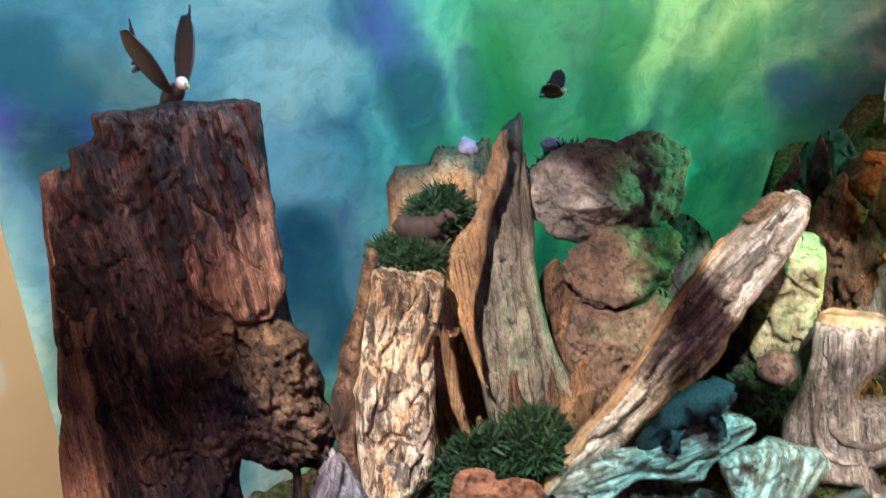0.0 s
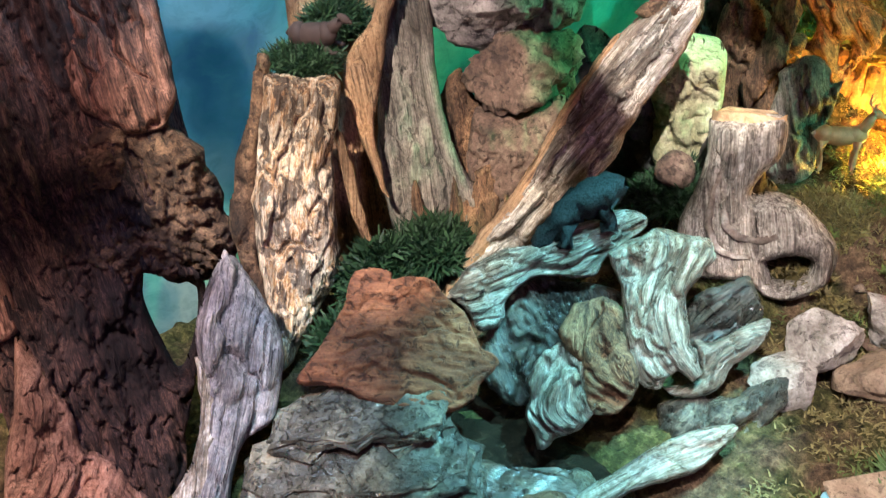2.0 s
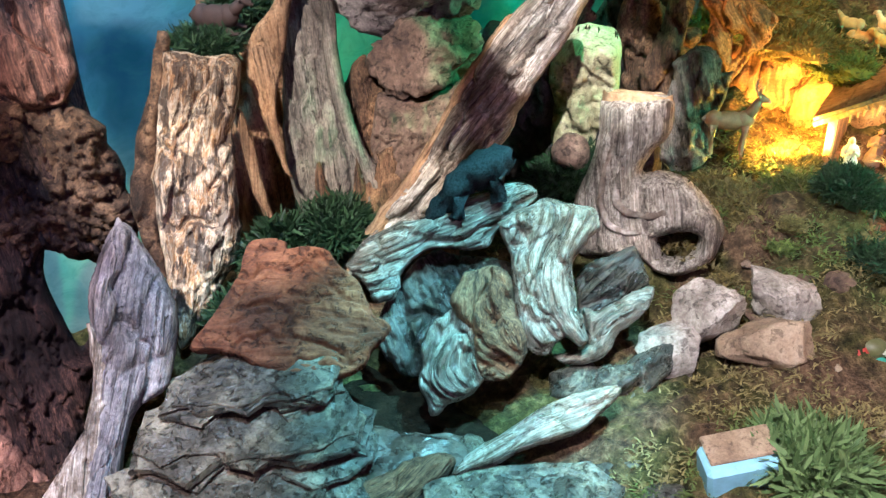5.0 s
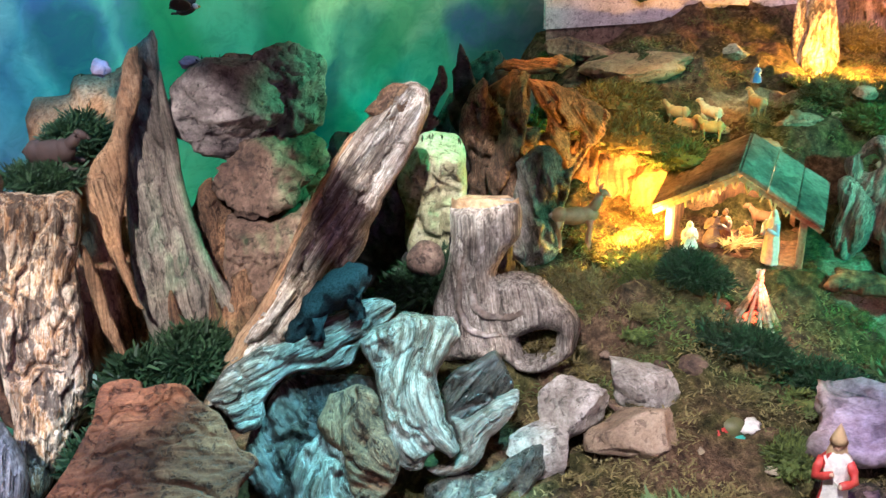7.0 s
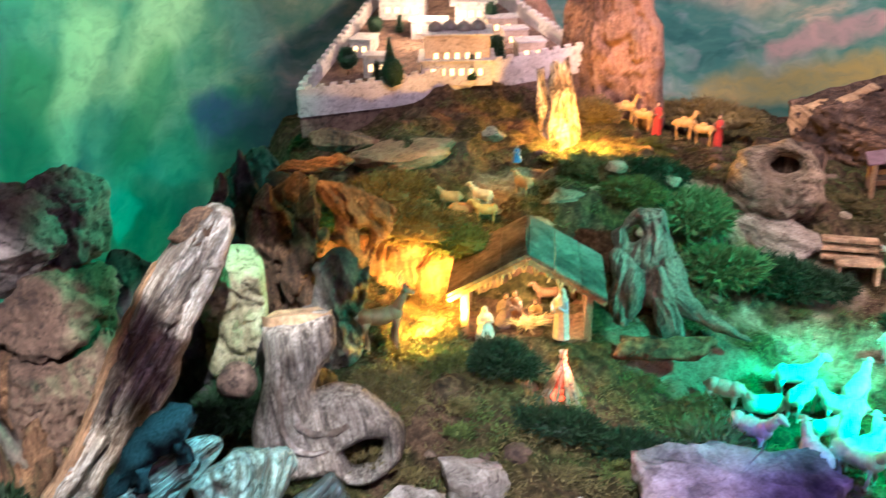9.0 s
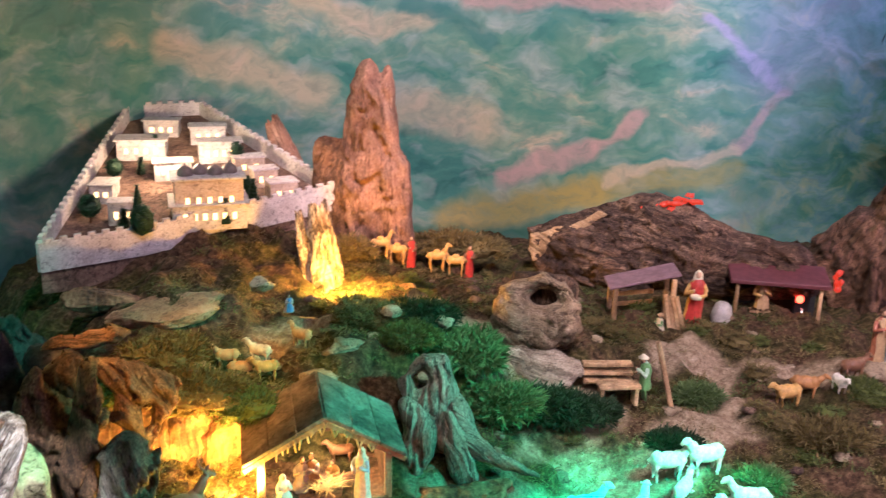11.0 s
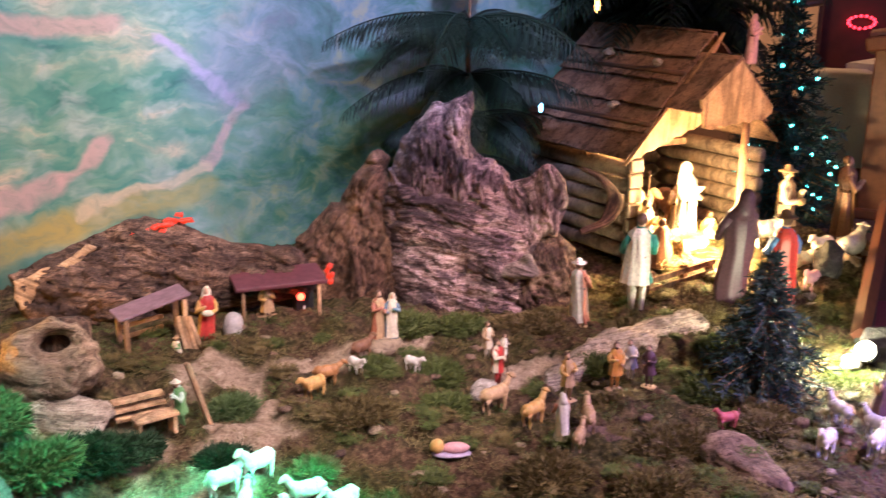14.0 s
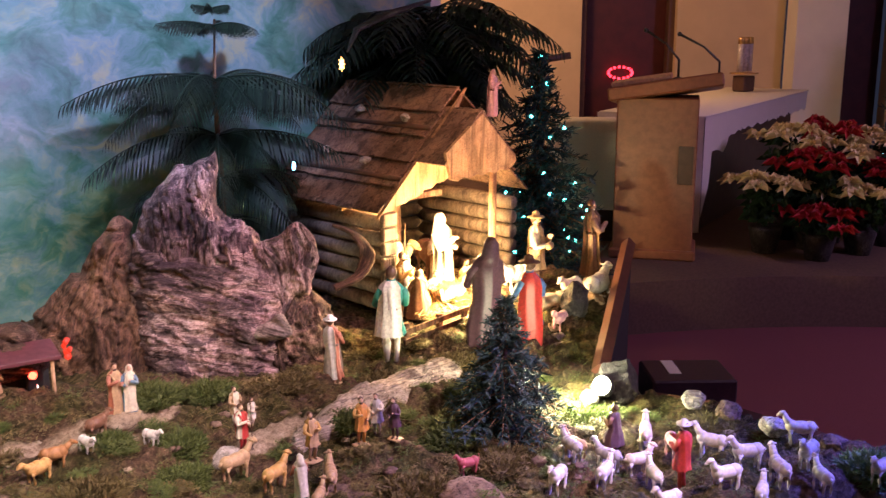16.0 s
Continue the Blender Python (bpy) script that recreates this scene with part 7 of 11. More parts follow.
def town():
    back = np.array([-0.21, 0.978])
    A, B, C, D, E = (np.array(p) for p in ((-1.42, 2.63), (-1.17, 2.77), (-0.68, 3.14), (-1.28, 3.72), (-1.52, 3.64)))
    lift = lambda p: 0.745 + 0.21 * float((np.array(p) - A) @ back)
    t = thing("model_town", "white walled model hill town lit by warm windows", "model town", Matrix.Translation((-1.15, 3.1, 0.70)))
    o = np.array([-1.15, 3.1, 0.70])
    white = stone("white_model_plaster", (0.50, 0.46, 0.42), (0.68, 0.64, 0.60), (0.80, 0.77, 0.73), 12.0, 0.85, 0.12, bump=0.4)
    sandy = stone("sandy_model_plaster", (0.42, 0.32, 0.24), (0.60, 0.48, 0.37), (0.72, 0.60, 0.48), 12.0, 0.85, 0.1, bump=0.4)
    warm = glow("warm_window_light", (1.0, 0.58, 0.24), 5.0)
    g = Geo()
    ring = [A, B, C, D, E]
    v = [(*p, lift(p)) for p in ring] + [(*p, 0.64) for p in ring]
    g.add(np.array(v) - o, [(0, 1, 2, 3, 4)] + [(i, (i + 1) % 5, 5 + (i + 1) % 5, 5 + i)[::-1] for i in range(5)])
    part("plinth", g, M_BROWNROCK, t, smooth=False)
    for k, (p, q) in enumerate(zip(ring, ring[1:] + ring[:1])):
        g = Geo()
        n = int(np.linalg.norm(q - p) / 0.019)
        low = 0.040
        d = (q - p) / np.linalg.norm(q - p)
        nn = np.array([-d[1], d[0]]) * 0.007
        v, f = [], []
        for i in range(n + 1):
            r = p + (q - p) * i / n
            v += [(*(r - nn), lift(r) - low), (*(r + nn), lift(r) - low)]
        for i in range(n):
            hi, b = 0.045 + (0.010 if i % 2 else 0.0), len(v)
            for r in (p + (q - p) * i / n, p + (q - p) * (i + 1) / n):
                v += [(*(r - nn), lift(r) + hi), (*(r + nn), lift(r) + hi)]
            k0 = 2 * i
            f += [(k0, b, b + 2, k0 + 2), (k0 + 1, k0 + 3, b + 3, b + 1), (b, b + 1, b + 3, b + 2), (k0, k0 + 1, b + 1, b), (k0 + 2, b + 2, b + 3, k0 + 3)]
        g.add(np.array(v) - o, f)
        part("town_wall", g, white, t, "battlemented white plaster wall", smooth=False)

    def house(x, y, w, d, h, turn, mat, windows=True, flat=True):
        z = lift((x, y))
        rot = np.array(Euler((0, 0, radians(turn))).to_matrix())
        loc = np.array([x, y, z]) - o
        b = part("house", Geo().box(loc + [0, 0, h / 2 - 0.01], (w, d, h + 0.02), rot, bevel=0.0015), mat, t, smooth=False)
        e = Geo().box(loc + [0, 0, h + 0.003], (w * 1.1, d * 1.1, 0.006), rot, bevel=0.001)
        part("roof_slab", e, white, b, smooth=False)
        if windows:
            for k in range(max(1, int(w / 0.035))):
                u = (k + 0.5) / max(1, int(w / 0.035)) - 0.5
                c = loc + rot @ np.array([u * w * 0.8, -d / 2 - 0.0015, h * 0.42])
                part("window", Geo().box(c, (0.012, 0.003, h * 0.36), rot, bevel=0.0005), warm, b, "warm lit arched window", smooth=False)
        return loc, rot, h

    loc, rot, h = house(-1.03, 2.95, 0.20, 0.13, 0.13, 20, sandy)
    house(-1.03, 2.945, 0.215, 0.15, 0.055, 20, white)
    dome = paint("grey_model_dome", (0.20, 0.17, 0.14), 0.45, 0.3, 50.0, 0.2)
    for i in range(4):
        c = loc + rot @ np.array([-0.066 + 0.044 * i, 0.015 * (i % 2) - 0.01, h + 0.006])
        part("dome", Geo().lathe([(0.024, 0), (0.024, 0.006), (0.021, 0.016), (0.013, 0.024), (0.003, 0.028), (0.001, 0.036)], 16, 0, c), dome, t, "grey half-round dome")
    for x, y, w, d, h, tr in [(-1.37, 3.34, 0.16, 0.10, 0.055, 14), (-1.11, 3.36, 0.14, 0.08, 0.06, 20), (-1.19, 3.5, 0.12, 0.08, 0.05, 18), (-0.84, 3.10, 0.09, 0.07, 0.06, 30), (-0.92, 3.20, 0.08, 0.06, 0.05, 30),
                             (-1.27, 2.88, 0.08, 0.06, 0.06, 12), (-1.38, 3.02, 0.07, 0.10, 0.045, 8), (-1.36, 3.52, 0.12, 0.06, 0.05, 10), (-1.22, 3.2, 0.12, 0.07, 0.05, 20), (-0.99, 3.28, 0.10, 0.06, 0.05, 25)]:
        house(x, y, w, d, h, tr, white if x < -1 else sandy)
    for i, (x, y, h, r, kind) in enumerate([(-1.36, 2.85, 0.085, 0.030, 1), (-1.19, 2.79, 0.16, 0.026, 0), (-1.17, 2.765, 0.11, 0.032, 1), (-0.965, 2.90, 0.085, 0.018, 0), (-0.915, 3.04, 0.085, 0.016, 0), (-1.03, 3.29, 0.09, 0.018, 1),
                                            (-1.32, 3.33, 0.075, 0.014, 0), (-1.32, 3.18, 0.06, 0.012, 0), (-1.33, 3.55, 0.05, 0.014, 0), (-1.39, 3.13, 0.07, 0.024, 1), (-1.25, 2.83, 0.06, 0.012, 0), (-0.95, 3.08, 0.07, 0.018, 1)]):
        z = lift((x, y))
        tr = thing("toy_tree", "small dark green toy tree in the model town", "toy tree", Matrix.Translation((x, y, z)), "toy trees")
        part("trunk", Geo().tube([(0, 0, 0), (0, 0, h * 0.4)], [0.003, 0.0025], 6), M_ROOT, tr)
        g = Geo()
        rng = np.random.default_rng(i)
        if kind:
            g.ball((0, 0, h * 0.62), (r, r, h * 0.40), None, 0, 14, 0.14, i)
            pts = rng.normal(size=(160, 3))
            pts /= np.linalg.norm(pts, axis=1)[:, None]
            g.add(*tufts(pts * [r, r, h * 0.40] + [0, 0, h * 0.62], 0.009, 4, 0.003, rng, 1.0, 0.25))
        else:
            g.lathe([(r, h * 0.12), (r * 0.8, h * 0.35), (r * 0.5, h * 0.65), (r * 0.08, h)], 12, 0)
            zz = rng.uniform(0.1, 1, 160) ** 1.4
            a = rng.uniform(0, 6.28, 160)
            g.add(*tufts(np.stack([np.cos(a) * r * (1.02 - zz), np.sin(a) * r * (1.02 - zz), h * (0.1 + 0.9 * zz)], 1), 0.010, 4, 0.002, rng, 1.2, 0.2))
        part("crown", g, M_TOYTREE, tr, smooth=False)
    return t


town()


def hill_things():
    t = thing("tall_stump", "tall pinkish-brown stump before the mural", "stump", pose(-0.54, 3.22, 0.58))
    o = np.array([-0.54, 3.22, 0.58])
    X, Y, O = (0.995, 0.096, 0), (0, 0.05, 1.0), np.array([-0.54, 3.25, 0.85]) - o
    g = crag(Geo(), [(-0.135, 0.10), (-0.104, 0.289), (-0.075, 0.378), (-0.031, 0.396), (-0.006, 0.352), (0.021, 0.378), (0.042, 0.307), (0.06, 0.125), (0.095, 0.05), (0.107, -0.162), (0.115, -0.27), (-0.02, -0.28), (-0.16, -0.27), (-0.15, -0.078)], 0.10, O, X, Y, 41.0, 0.006, 3, 0.035, 0.9, 0.006, None, 0.9, 0, 0.02, 6.0)
    part("trunk", g, M_TALL, t, "smooth pinkish bare wood")
    g = crag(Geo(), [(-0.215, 0.127), (-0.18, 0.15), (-0.12, 0.14), (-0.09, 0.05), (-0.10, -0.15), (-0.16, -0.27), (-0.24, -0.27), (-0.22, -0.078)], 0.06, O + np.array([0.0, -0.03, 0.0]), X, Y, 42.0, 0.006, 3, 0.03, 0.9, 0.012, None, 0.9, 0, 0.03, 3.0)
    part("broken_side", g, M_ROOT, t, "rough broken side")
    g = Geo()
    log(g, place((-0.84, 3.42, 0.70), (-0.88, 3.44, 0.84), (-0.95, 3.46, 0.99)), (0.06, 0.05, 0.03), 40, 60, 0.8, (0.2, -1, 0), 0.2, 0.2, 0.05, 2.4, 0.03, 0, 43.0)
    solo("small_stump", g, [M_TALL], "short broken stump behind the model town", "stump", (-0.84, 3.42, 0.68))
    g = Geo()
    log(g, place((-0.62, 2.72, 0.58), (-0.64, 2.76, 0.70), (-0.68, 2.86, 0.86)), (0.065, 0.05, 0.028), 48, 70, 0.75, (0.2, -1, 0), 0.16, 0.18, 0.06, 2.4, 0.03, 0, 44.0)
    log(g, place((-0.66, 2.72, 0.60), (-0.70, 2.78, 0.72), (-0.735, 2.86, 0.84)), (0.03, 0.024, 0.012), 24, 60, 0.75, (0.2, -1, 0), 0.16, 0.18, 0.06, 2.4, 0.02, 0, 45.0)
    solo("forked_stump", g, [M_PALE], "forked pale stump glowing beside an orange lamp", "stump", (-0.64, 2.74, 0.6))
    # root tangle and layered cliff
    t = thing("root_tangle", "gnarled brown root tangle at the cliff's edge", "root", pose(-0.86, 1.74, 0.58))
    o = np.array([-0.86, 1.74, 0.58])
    X, Y = (0.86, 0.5, 0), (-0.1, 0.15, 1)
    for ring, c, dep, gr, sd, hole, mt, lab in [
            ([(-0.104, 0.118), (-0.068, 0.111), (-0.014, 0.098), (0.014, 0.077), (0.061, 0.052), (0.056, 0.013), (0.027, -0.029), (0.008, -0.066), (-0.018, -0.09), (-0.032, -0.04), (-0.077, -0.013), (-0.063, 0.032), (-0.094, 0.086)], (-0.8, 1.76, 0.76), 0.035, 30, 46.0, [(-0.017, 0.004), (-0.005, 0.01), (0.004, -0.002), (-0.001, -0.027), (-0.014, -0.042)], M_ROOT, "leathery brown root sheet with a loop"),
            ([(-0.078, 0.031), (-0.054, 0.043), (-0.029, 0.038), (-0.025, 0.019), (-0.054, -0.018), (-0.081, -0.02)], (-0.84, 1.72, 0.74), 0.03, 40, 47.0, None, M_ROOT, "rounded reddish root knob"),
            ([(-0.168, 0.05), (-0.129, 0.073), (-0.09, 0.066), (-0.034, 0.073), (-0.0, 0.062), (-0.043, 0.036), (-0.105, 0.04), (-0.139, 0.045)], (-0.86, 1.84, 0.82), 0.05, 80, 48.0, None, M_ROOT, "overhanging brown root ridge"),
            ([(-0.08, 0.093), (-0.02, 0.136), (0.024, 0.134), (0.03, 0.079), (-0.009, 0.022), (-0.023, -0.048), (-0.038, -0.107), (-0.057, 0.003)], (-0.93, 1.72, 0.74), 0.035, -12, 49.0, None, M_BURL, "dark hanging curtain of roots")]:
        part("root", crag(Geo(), ring, dep, np.array(c) - o, X, Y, sd, 0.0036, gr, 0.020, 1.0, 0.006, hole, 1.2, 0, 0.03, 4.0, None, 0.8), mt, t, lab)
    for i, (x, y, z) in enumerate([(-0.94, 1.92, 0.65), (-0.81, 1.94, 0.63), (-0.70, 1.97, 0.60), (-0.88, 2.08, 0.66)]):
        solo("hill_rock", boulder(Geo(), (x, y, z), (0.11, 0.09, 0.10), (0, 0, i * 40), 53 + i * 1.3, 9, 0.16, 5), M_ROOT, "brown earthy hump under the roots", "rock", (x, y, z - 0.10), "hill rocks")
        bush("hedge", (x + 0.02, y - 0.02, z + 0.075), (0.10, 0.08, 0.04), M_MOSSBROWN if i % 2 else M_MOSS, "dry olive moss over the earthy hump", 1100, 0.015, 70 + i, "moss")
    g = crag(Geo(), [(-0.10, -0.12), (-0.085, -0.02), (-0.05, 0.03), (-0.02, 0.10), (0.03, 0.115), (0.05, 0.06), (0.07, 0.07), (0.055, -0.03), (0.03, -0.12)], 0.05, (-0.79, 1.585, 0.675), (0.82, 0.57, 0), (-0.1, 0.15, 1), 51.0, 0.0042, 14, 0.03, 1.0, 0.010, None, 0.9, 0, 0.03, 4.0)
    solo("grey_snag", g, [M_SPLIT], "grey-green rotten snag behind the deer", "stump", (-0.80, 1.55, 0.56))
    for i, (c, s, r, mt, lab) in enumerate([((-0.66, 1.98, 0.60), (0.14, 0.07, 0.09), (0, 0, 25), M_CLIFF, "orange layered cliff rock behind the hut"), ((-0.80, 2.02, 0.66), (0.10, 0.09, 0.07), (0, 0, 10), M_CLIFF, "orange rough rock on the hillside"),
                                            ((-0.95, 2.28, 0.745), (0.15, 0.08, 0.035), (0, -8, 20), M_CLIFF, "flat tan rock below the model town"), ((-0.745, 2.42, 0.775), (0.035, 0.03, 0.025), (0, 0, 15), M_PATHROCK, "small pale block on the hill"),
                                            ((-0.50, 2.22, 0.70), (0.06, 0.04, 0.022), (0, 0, 30), M_PATHROCK, "flat grey stone on the hillside"), ((-0.53, 2.13, 0.665), (0.06, 0.035, 0.02), (0, 0, 10), M_PATHROCK, "flat grey stone above the hut"),
                                            ((-1.12, 2.32, 0.755), (0.10, 0.06, 0.035), (0, 6, 30), M_ROOT, "brown bark rock below the town wall"), ((-0.42, 2.72, 0.66), (0.09, 0.05, 0.025), (0, 0, 0), M_CLIFF, "flat orange-lit rock beside the lamp")]):
        solo("hill_rock", boulder(Geo(), c, s, r, 60 + i * 1.1, 9, 0.12, 5), mt, lab, "rock", (c[0], c[1], c[2] - s[2]), "hill rocks")
    # grey root behind the hut, hollow tan root with a hole
    t = thing("grey_root", "spreading grey-green root behind the hut", "root", pose(-0.2, 2.06, 0.48))
    o = np.array([-0.2, 2.06, 0.48])
    X, Y = (0.992, 0.129, 0.0), (-0.052, 0.4, 0.915)
    g = crag(Geo(), [(-0.107, 0.169), (-0.071, 0.193), (-0.025, 0.187), (0.004, 0.126), (0.04, 0.04), (0.05, -0.03), (-0.01, -0.045), (-0.059, -0.02), (-0.10, -0.03), (-0.117, 0.083), (-0.129, 0.133)], 0.05, np.array([-0.22, 2.06, 0.56]) - o, X, Y, 71.0, 0.004, 8, 0.022, 1.0, 0.006, [(-0.102, 0.140), (-0.078, 0.154), (-0.064, 0.132), (-0.088, 0.114)], 0.9, 0, 0.03, 6.0, None, 0.8)
    part("stem", g, M_DRIFT, t, "smooth grey stem with a rotten hole")
    for k, (ring, gr) in enumerate([([(-0.03, 0.11), (-0.005, 0.09), (0.024, 0.05), (0.066, 0.012), (0.12, -0.02), (0.17, -0.05), (0.12, -0.045), (0.058, -0.025), (0.001, -0.010), (-0.035, 0.02)], 55), ([(-0.147, 0.12), (-0.12, 0.13), (-0.085, 0.10), (-0.058, 0.045), (-0.078, -0.01), (-0.106, -0.05), (-0.136, 0.0), (-0.139, 0.067)], -8), ([(-0.05, 0.10), (-0.02, 0.09), (0.005, 0.03), (0.03, -0.045), (0.0, -0.06), (-0.03, -0.05), (-0.05, 0.03)], 18)]):
        part("root_arm", crag(Geo(), ring, 0.026, np.array([-0.20, 2.02 - 0.008 * k, 0.55]) - o, X, Y, 72.0 + k, 0.004, gr, 0.014, 1.0, 0.005, None, 0.9, 0, 0.02, 6.0), M_DRIFT, t, "spreading root arm")
    t = thing("hollow_root", "tan hollow root with a dark round hole", "root", pose(0.0, 2.6, 0.5))
    o = np.array([0.0, 2.6, 0.5])
    X, Y, O = (0.995, -0.096, 0.0), (0.039, 0.403, 0.915), np.array([0.0, 2.52, 0.60]) - o
    g = crag(Geo(), [(-0.168, 0.058), (-0.148, 0.119), (-0.104, 0.169), (-0.037, 0.191), (0.025, 0.17), (0.064, 0.126), (0.081, 0.07), (0.06, 0.02), (0.0, -0.01), (-0.07, -0.01), (-0.135, 0.02)], 0.08, O, X, Y, 73.0, 0.005, 70, 0.030, 1.0, 0.012, [(-0.062, 0.128), (-0.035, 0.150), (0.0, 0.146), (0.010, 0.122), (-0.024, 0.108), (-0.052, 0.114)], 0.9, 0, 0.05, 4.0, None, 0.7)
    part("shell", g, M_HOLLOW, t, "tan grooved root shell")
    # added dark plate behind the hole, standing for the shade within
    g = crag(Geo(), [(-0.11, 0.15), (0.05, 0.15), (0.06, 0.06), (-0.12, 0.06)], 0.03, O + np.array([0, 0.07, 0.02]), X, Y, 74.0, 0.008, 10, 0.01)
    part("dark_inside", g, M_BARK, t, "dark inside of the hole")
    g = crag(Geo(), [(-0.20, 0.08), (-0.12, 0.07), (0.0, 0.04), (0.07, 0.02), (0.09, -0.04), (0.03, -0.09), (-0.06, -0.07), (-0.15, 0.0)], 0.035, O + np.array([0.0, -0.03, -0.03]), X, (0.03, 0.75, 0.65), 75.0, 0.005, 75, 0.018, 0.8, 0.010, None, 0.9, 0, 0.03, 2.0)
    part("apron", g, M_TUNNEL, t, "pale root apron spreading on the ground")
    # bark log over the village
    t = thing("bark_log", "long dark fallen log with bare tan wood", "log", pose(0.42, 3.33, 0.5))
    o = np.array([0.42, 3.33, 0.5])
    X, Y, O = (0.977, -0.213, 0.0), (0.066, 0.303, 0.951), np.array([0.42, 3.28, 0.62]) - o
    g = crag(Geo(), [(-0.482, 0.044), (-0.428, 0.074), (-0.256, 0.146), (-0.122, 0.202), (-0.045, 0.213), (0.071, 0.176), (0.206, 0.12), (0.34, 0.093), (0.459, 0.057), (0.46, -0.09), (0.075, -0.13), (-0.347, -0.16), (-0.445, -0.09)], 0.12, O, X, Y, 76.0, 0.007, 80, 0.045, 0.9, 0.008, None, 0.8, 0, 0.03, 3.0)
    part("bark", g, [M_BARK, M_TUNNEL], t, "dark flaking bark with pale bare patches")
    for k, ring in enumerate([[(-0.46, 0.052), (-0.40, 0.068), (-0.30, 0.105), (-0.235, 0.145), (-0.215, 0.13), (-0.29, 0.08), (-0.37, 0.035), (-0.42, -0.04), (-0.445, -0.03)], [(-0.32, 0.02), (-0.25, 0.045), (-0.21, 0.065), (-0.23, 0.035), (-0.29, 0.01)]]):
        part("bare_wood", crag(Geo(), ring, 0.005, O + np.array([-0.015, -0.075, 0.004]), X, Y, 77.0 + k, 0.006, 60, 0.003, 0.6, 0.006, None, 9.0, 0, 0.0, 4.0), M_CUT, t, "strip of bare tan wood")
    part("bark_crust", crag(Geo(), [(-0.06, 0.14), (0.02, 0.165), (0.09, 0.12), (0.20, 0.07), (0.16, 0.02), (0.02, 0.05), (-0.08, 0.07)], 0.03, O + np.array([0, -0.08, 0.01]), X, Y, 79.0, 0.006, 75, 0.03, 0.9, 0.01, None, 2.0, 0, 0.02, 2.0), M_BARK, t, "raised crust of dark bark")
    ember = glow("red_lava_glow", (1.0, 0.045, 0.010), 1.0)
    g = Geo()
    for i in range(15):
        u = i / 14
        g.ball((0.33 + 0.17 * u, 3.27 + 0.015 * math.sin(i * 7), 0.786 + 0.040 * u + 0.014 * math.sin(i * 4.3)), (0.016 + 0.006 * math.sin(i * 5), 0.012, 0.008), None, 0, 8, 0.5, i)
    solo("ember_lamp", g, ember, "glowing red ember light on top of the log", "ember light", (0.45, 3.29, 0.76))
    g = Geo()
    for i in range(9):
        g.ball((0.95 + 0.022 * math.sin(i * 3.1), 3.16 + 0.01 * math.sin(i), 0.60 + 0.03 * math.cos(i * 2.2)), (0.009, 0.008, 0.010), None, 0, 8, 0.3, i)
    solo("ember_lamp", g, ember, "glowing red ember light beside the forge", "ember light", (0.95, 3.16, 0.57))


hill_things()


def hill_animals():
    h = lambda x, y: float(height(x, y)) + 0.012
    deer = ("deer", (0.40, 0.24, 0.12))
    beast("deer", -0.672, 1.53, 0.632, 0.100, radians(38), deer, "brown stag figurine with antlers on the moss", 0.55, 1.15, 0.9, 0.85, 0.0, "antlers", dark=("antler", (0.45, 0.40, 0.30)))
    for i, (x, y, a, c) in enumerate([(-0.76, 2.15, 190, TANC), (-0.69, 2.18, 170, CREAM), (-0.66, 2.115, 200, GOLD), (-0.60, 2.22, 150, TANC), (-0.72, 2.11, 10, TANC)]):
        beast("sheep", x, y, h(x, y), 0.062, radians(a), c, "tan sheep figurine grazing on the hill", 0.34, 0.8, 1.0, 1.1, 0.2, group="hill sheep", lying=(i == 4))
    for i, (x, y) in enumerate([(-0.52, 3.08), (-0.47, 3.12), (-0.34, 3.10), (-0.28, 3.12)]):
        beast("camel", x, y, h(x, y), 0.075, radians(180 if i % 2 else 20), GOLD, "small tan camel figurine of the caravan", 0.55, 1.2, 0.9, 0.9, 0.2, hump=True, group="caravan")
    for x, y in [(-0.43, 3.15), (-0.24, 3.14)]:
        figure(x, y, h(x, y), 0.11, radians(10), BROWN, RED, "small caravan leader figurine in brown and red")
    figure(-0.66, 2.36, h(-0.66, 2.36), 0.06, radians(30), GREYC, BLUE, "tiny grey-blue figurine on the hillside", kneel=True)
    # flock in green light
    flock = [(-0.10, 1.93, -10), (-0.04, 1.84, -20), (0.03, 2.10, 20), (-0.02, 2.04, 200), (0.05, 1.98, 60), (0.10, 1.93, 35), (0.13, 2.06, 180), (0.18, 2.02, 70), (0.13, 1.87, 80), (0.27, 2.17, 10), (0.30, 2.13, 60),
             (0.36, 2.18, 200), (0.32, 2.06, 25), (0.34, 2.0, 30), (0.22, 1.86, 100), (0.28, 1.93, -15), (0.36, 1.88, 30), (0.45, 2.12, 180), (0.50, 2.05, 200), (0.08, 1.80, 120), (0.40, 1.98, 15), (0.18, 1.80, -30)]
    flock = [(x + 0.03 * (x < 0.15) , 2.18 - (2.18 - y) * 1.35 - 0.10 * (x < 0.15) * (y > 1.98), a) for x, y, a in flock] + [(0.17, 1.70, 30), (0.29, 1.74, 160), (0.44, 1.84, 100), (0.05, 1.64, 10), (0.36, 1.70, 40)]
    for i, (x, y, a) in enumerate(flock):
        beast("sheep", x, y, h(x, y), 0.100 if i % 5 else 0.085, radians(a), WHITE, "white sheep figurine of the flock on the meadow", 0.36, 0.95, 1.0, 1.05, 0.2, lying=(i % 7 == 3), down=(i in (0, 4, 15)), group="flock")
    # gnome at the front, candy ornament, block
    figure(-0.095, 1.27, 0.44, 0.17, radians(15), RED, WHITE, "carved gnome figurine with a pointed brown hat", arm=0.8, veil=TANC, hair=GOLD)


hill_animals()


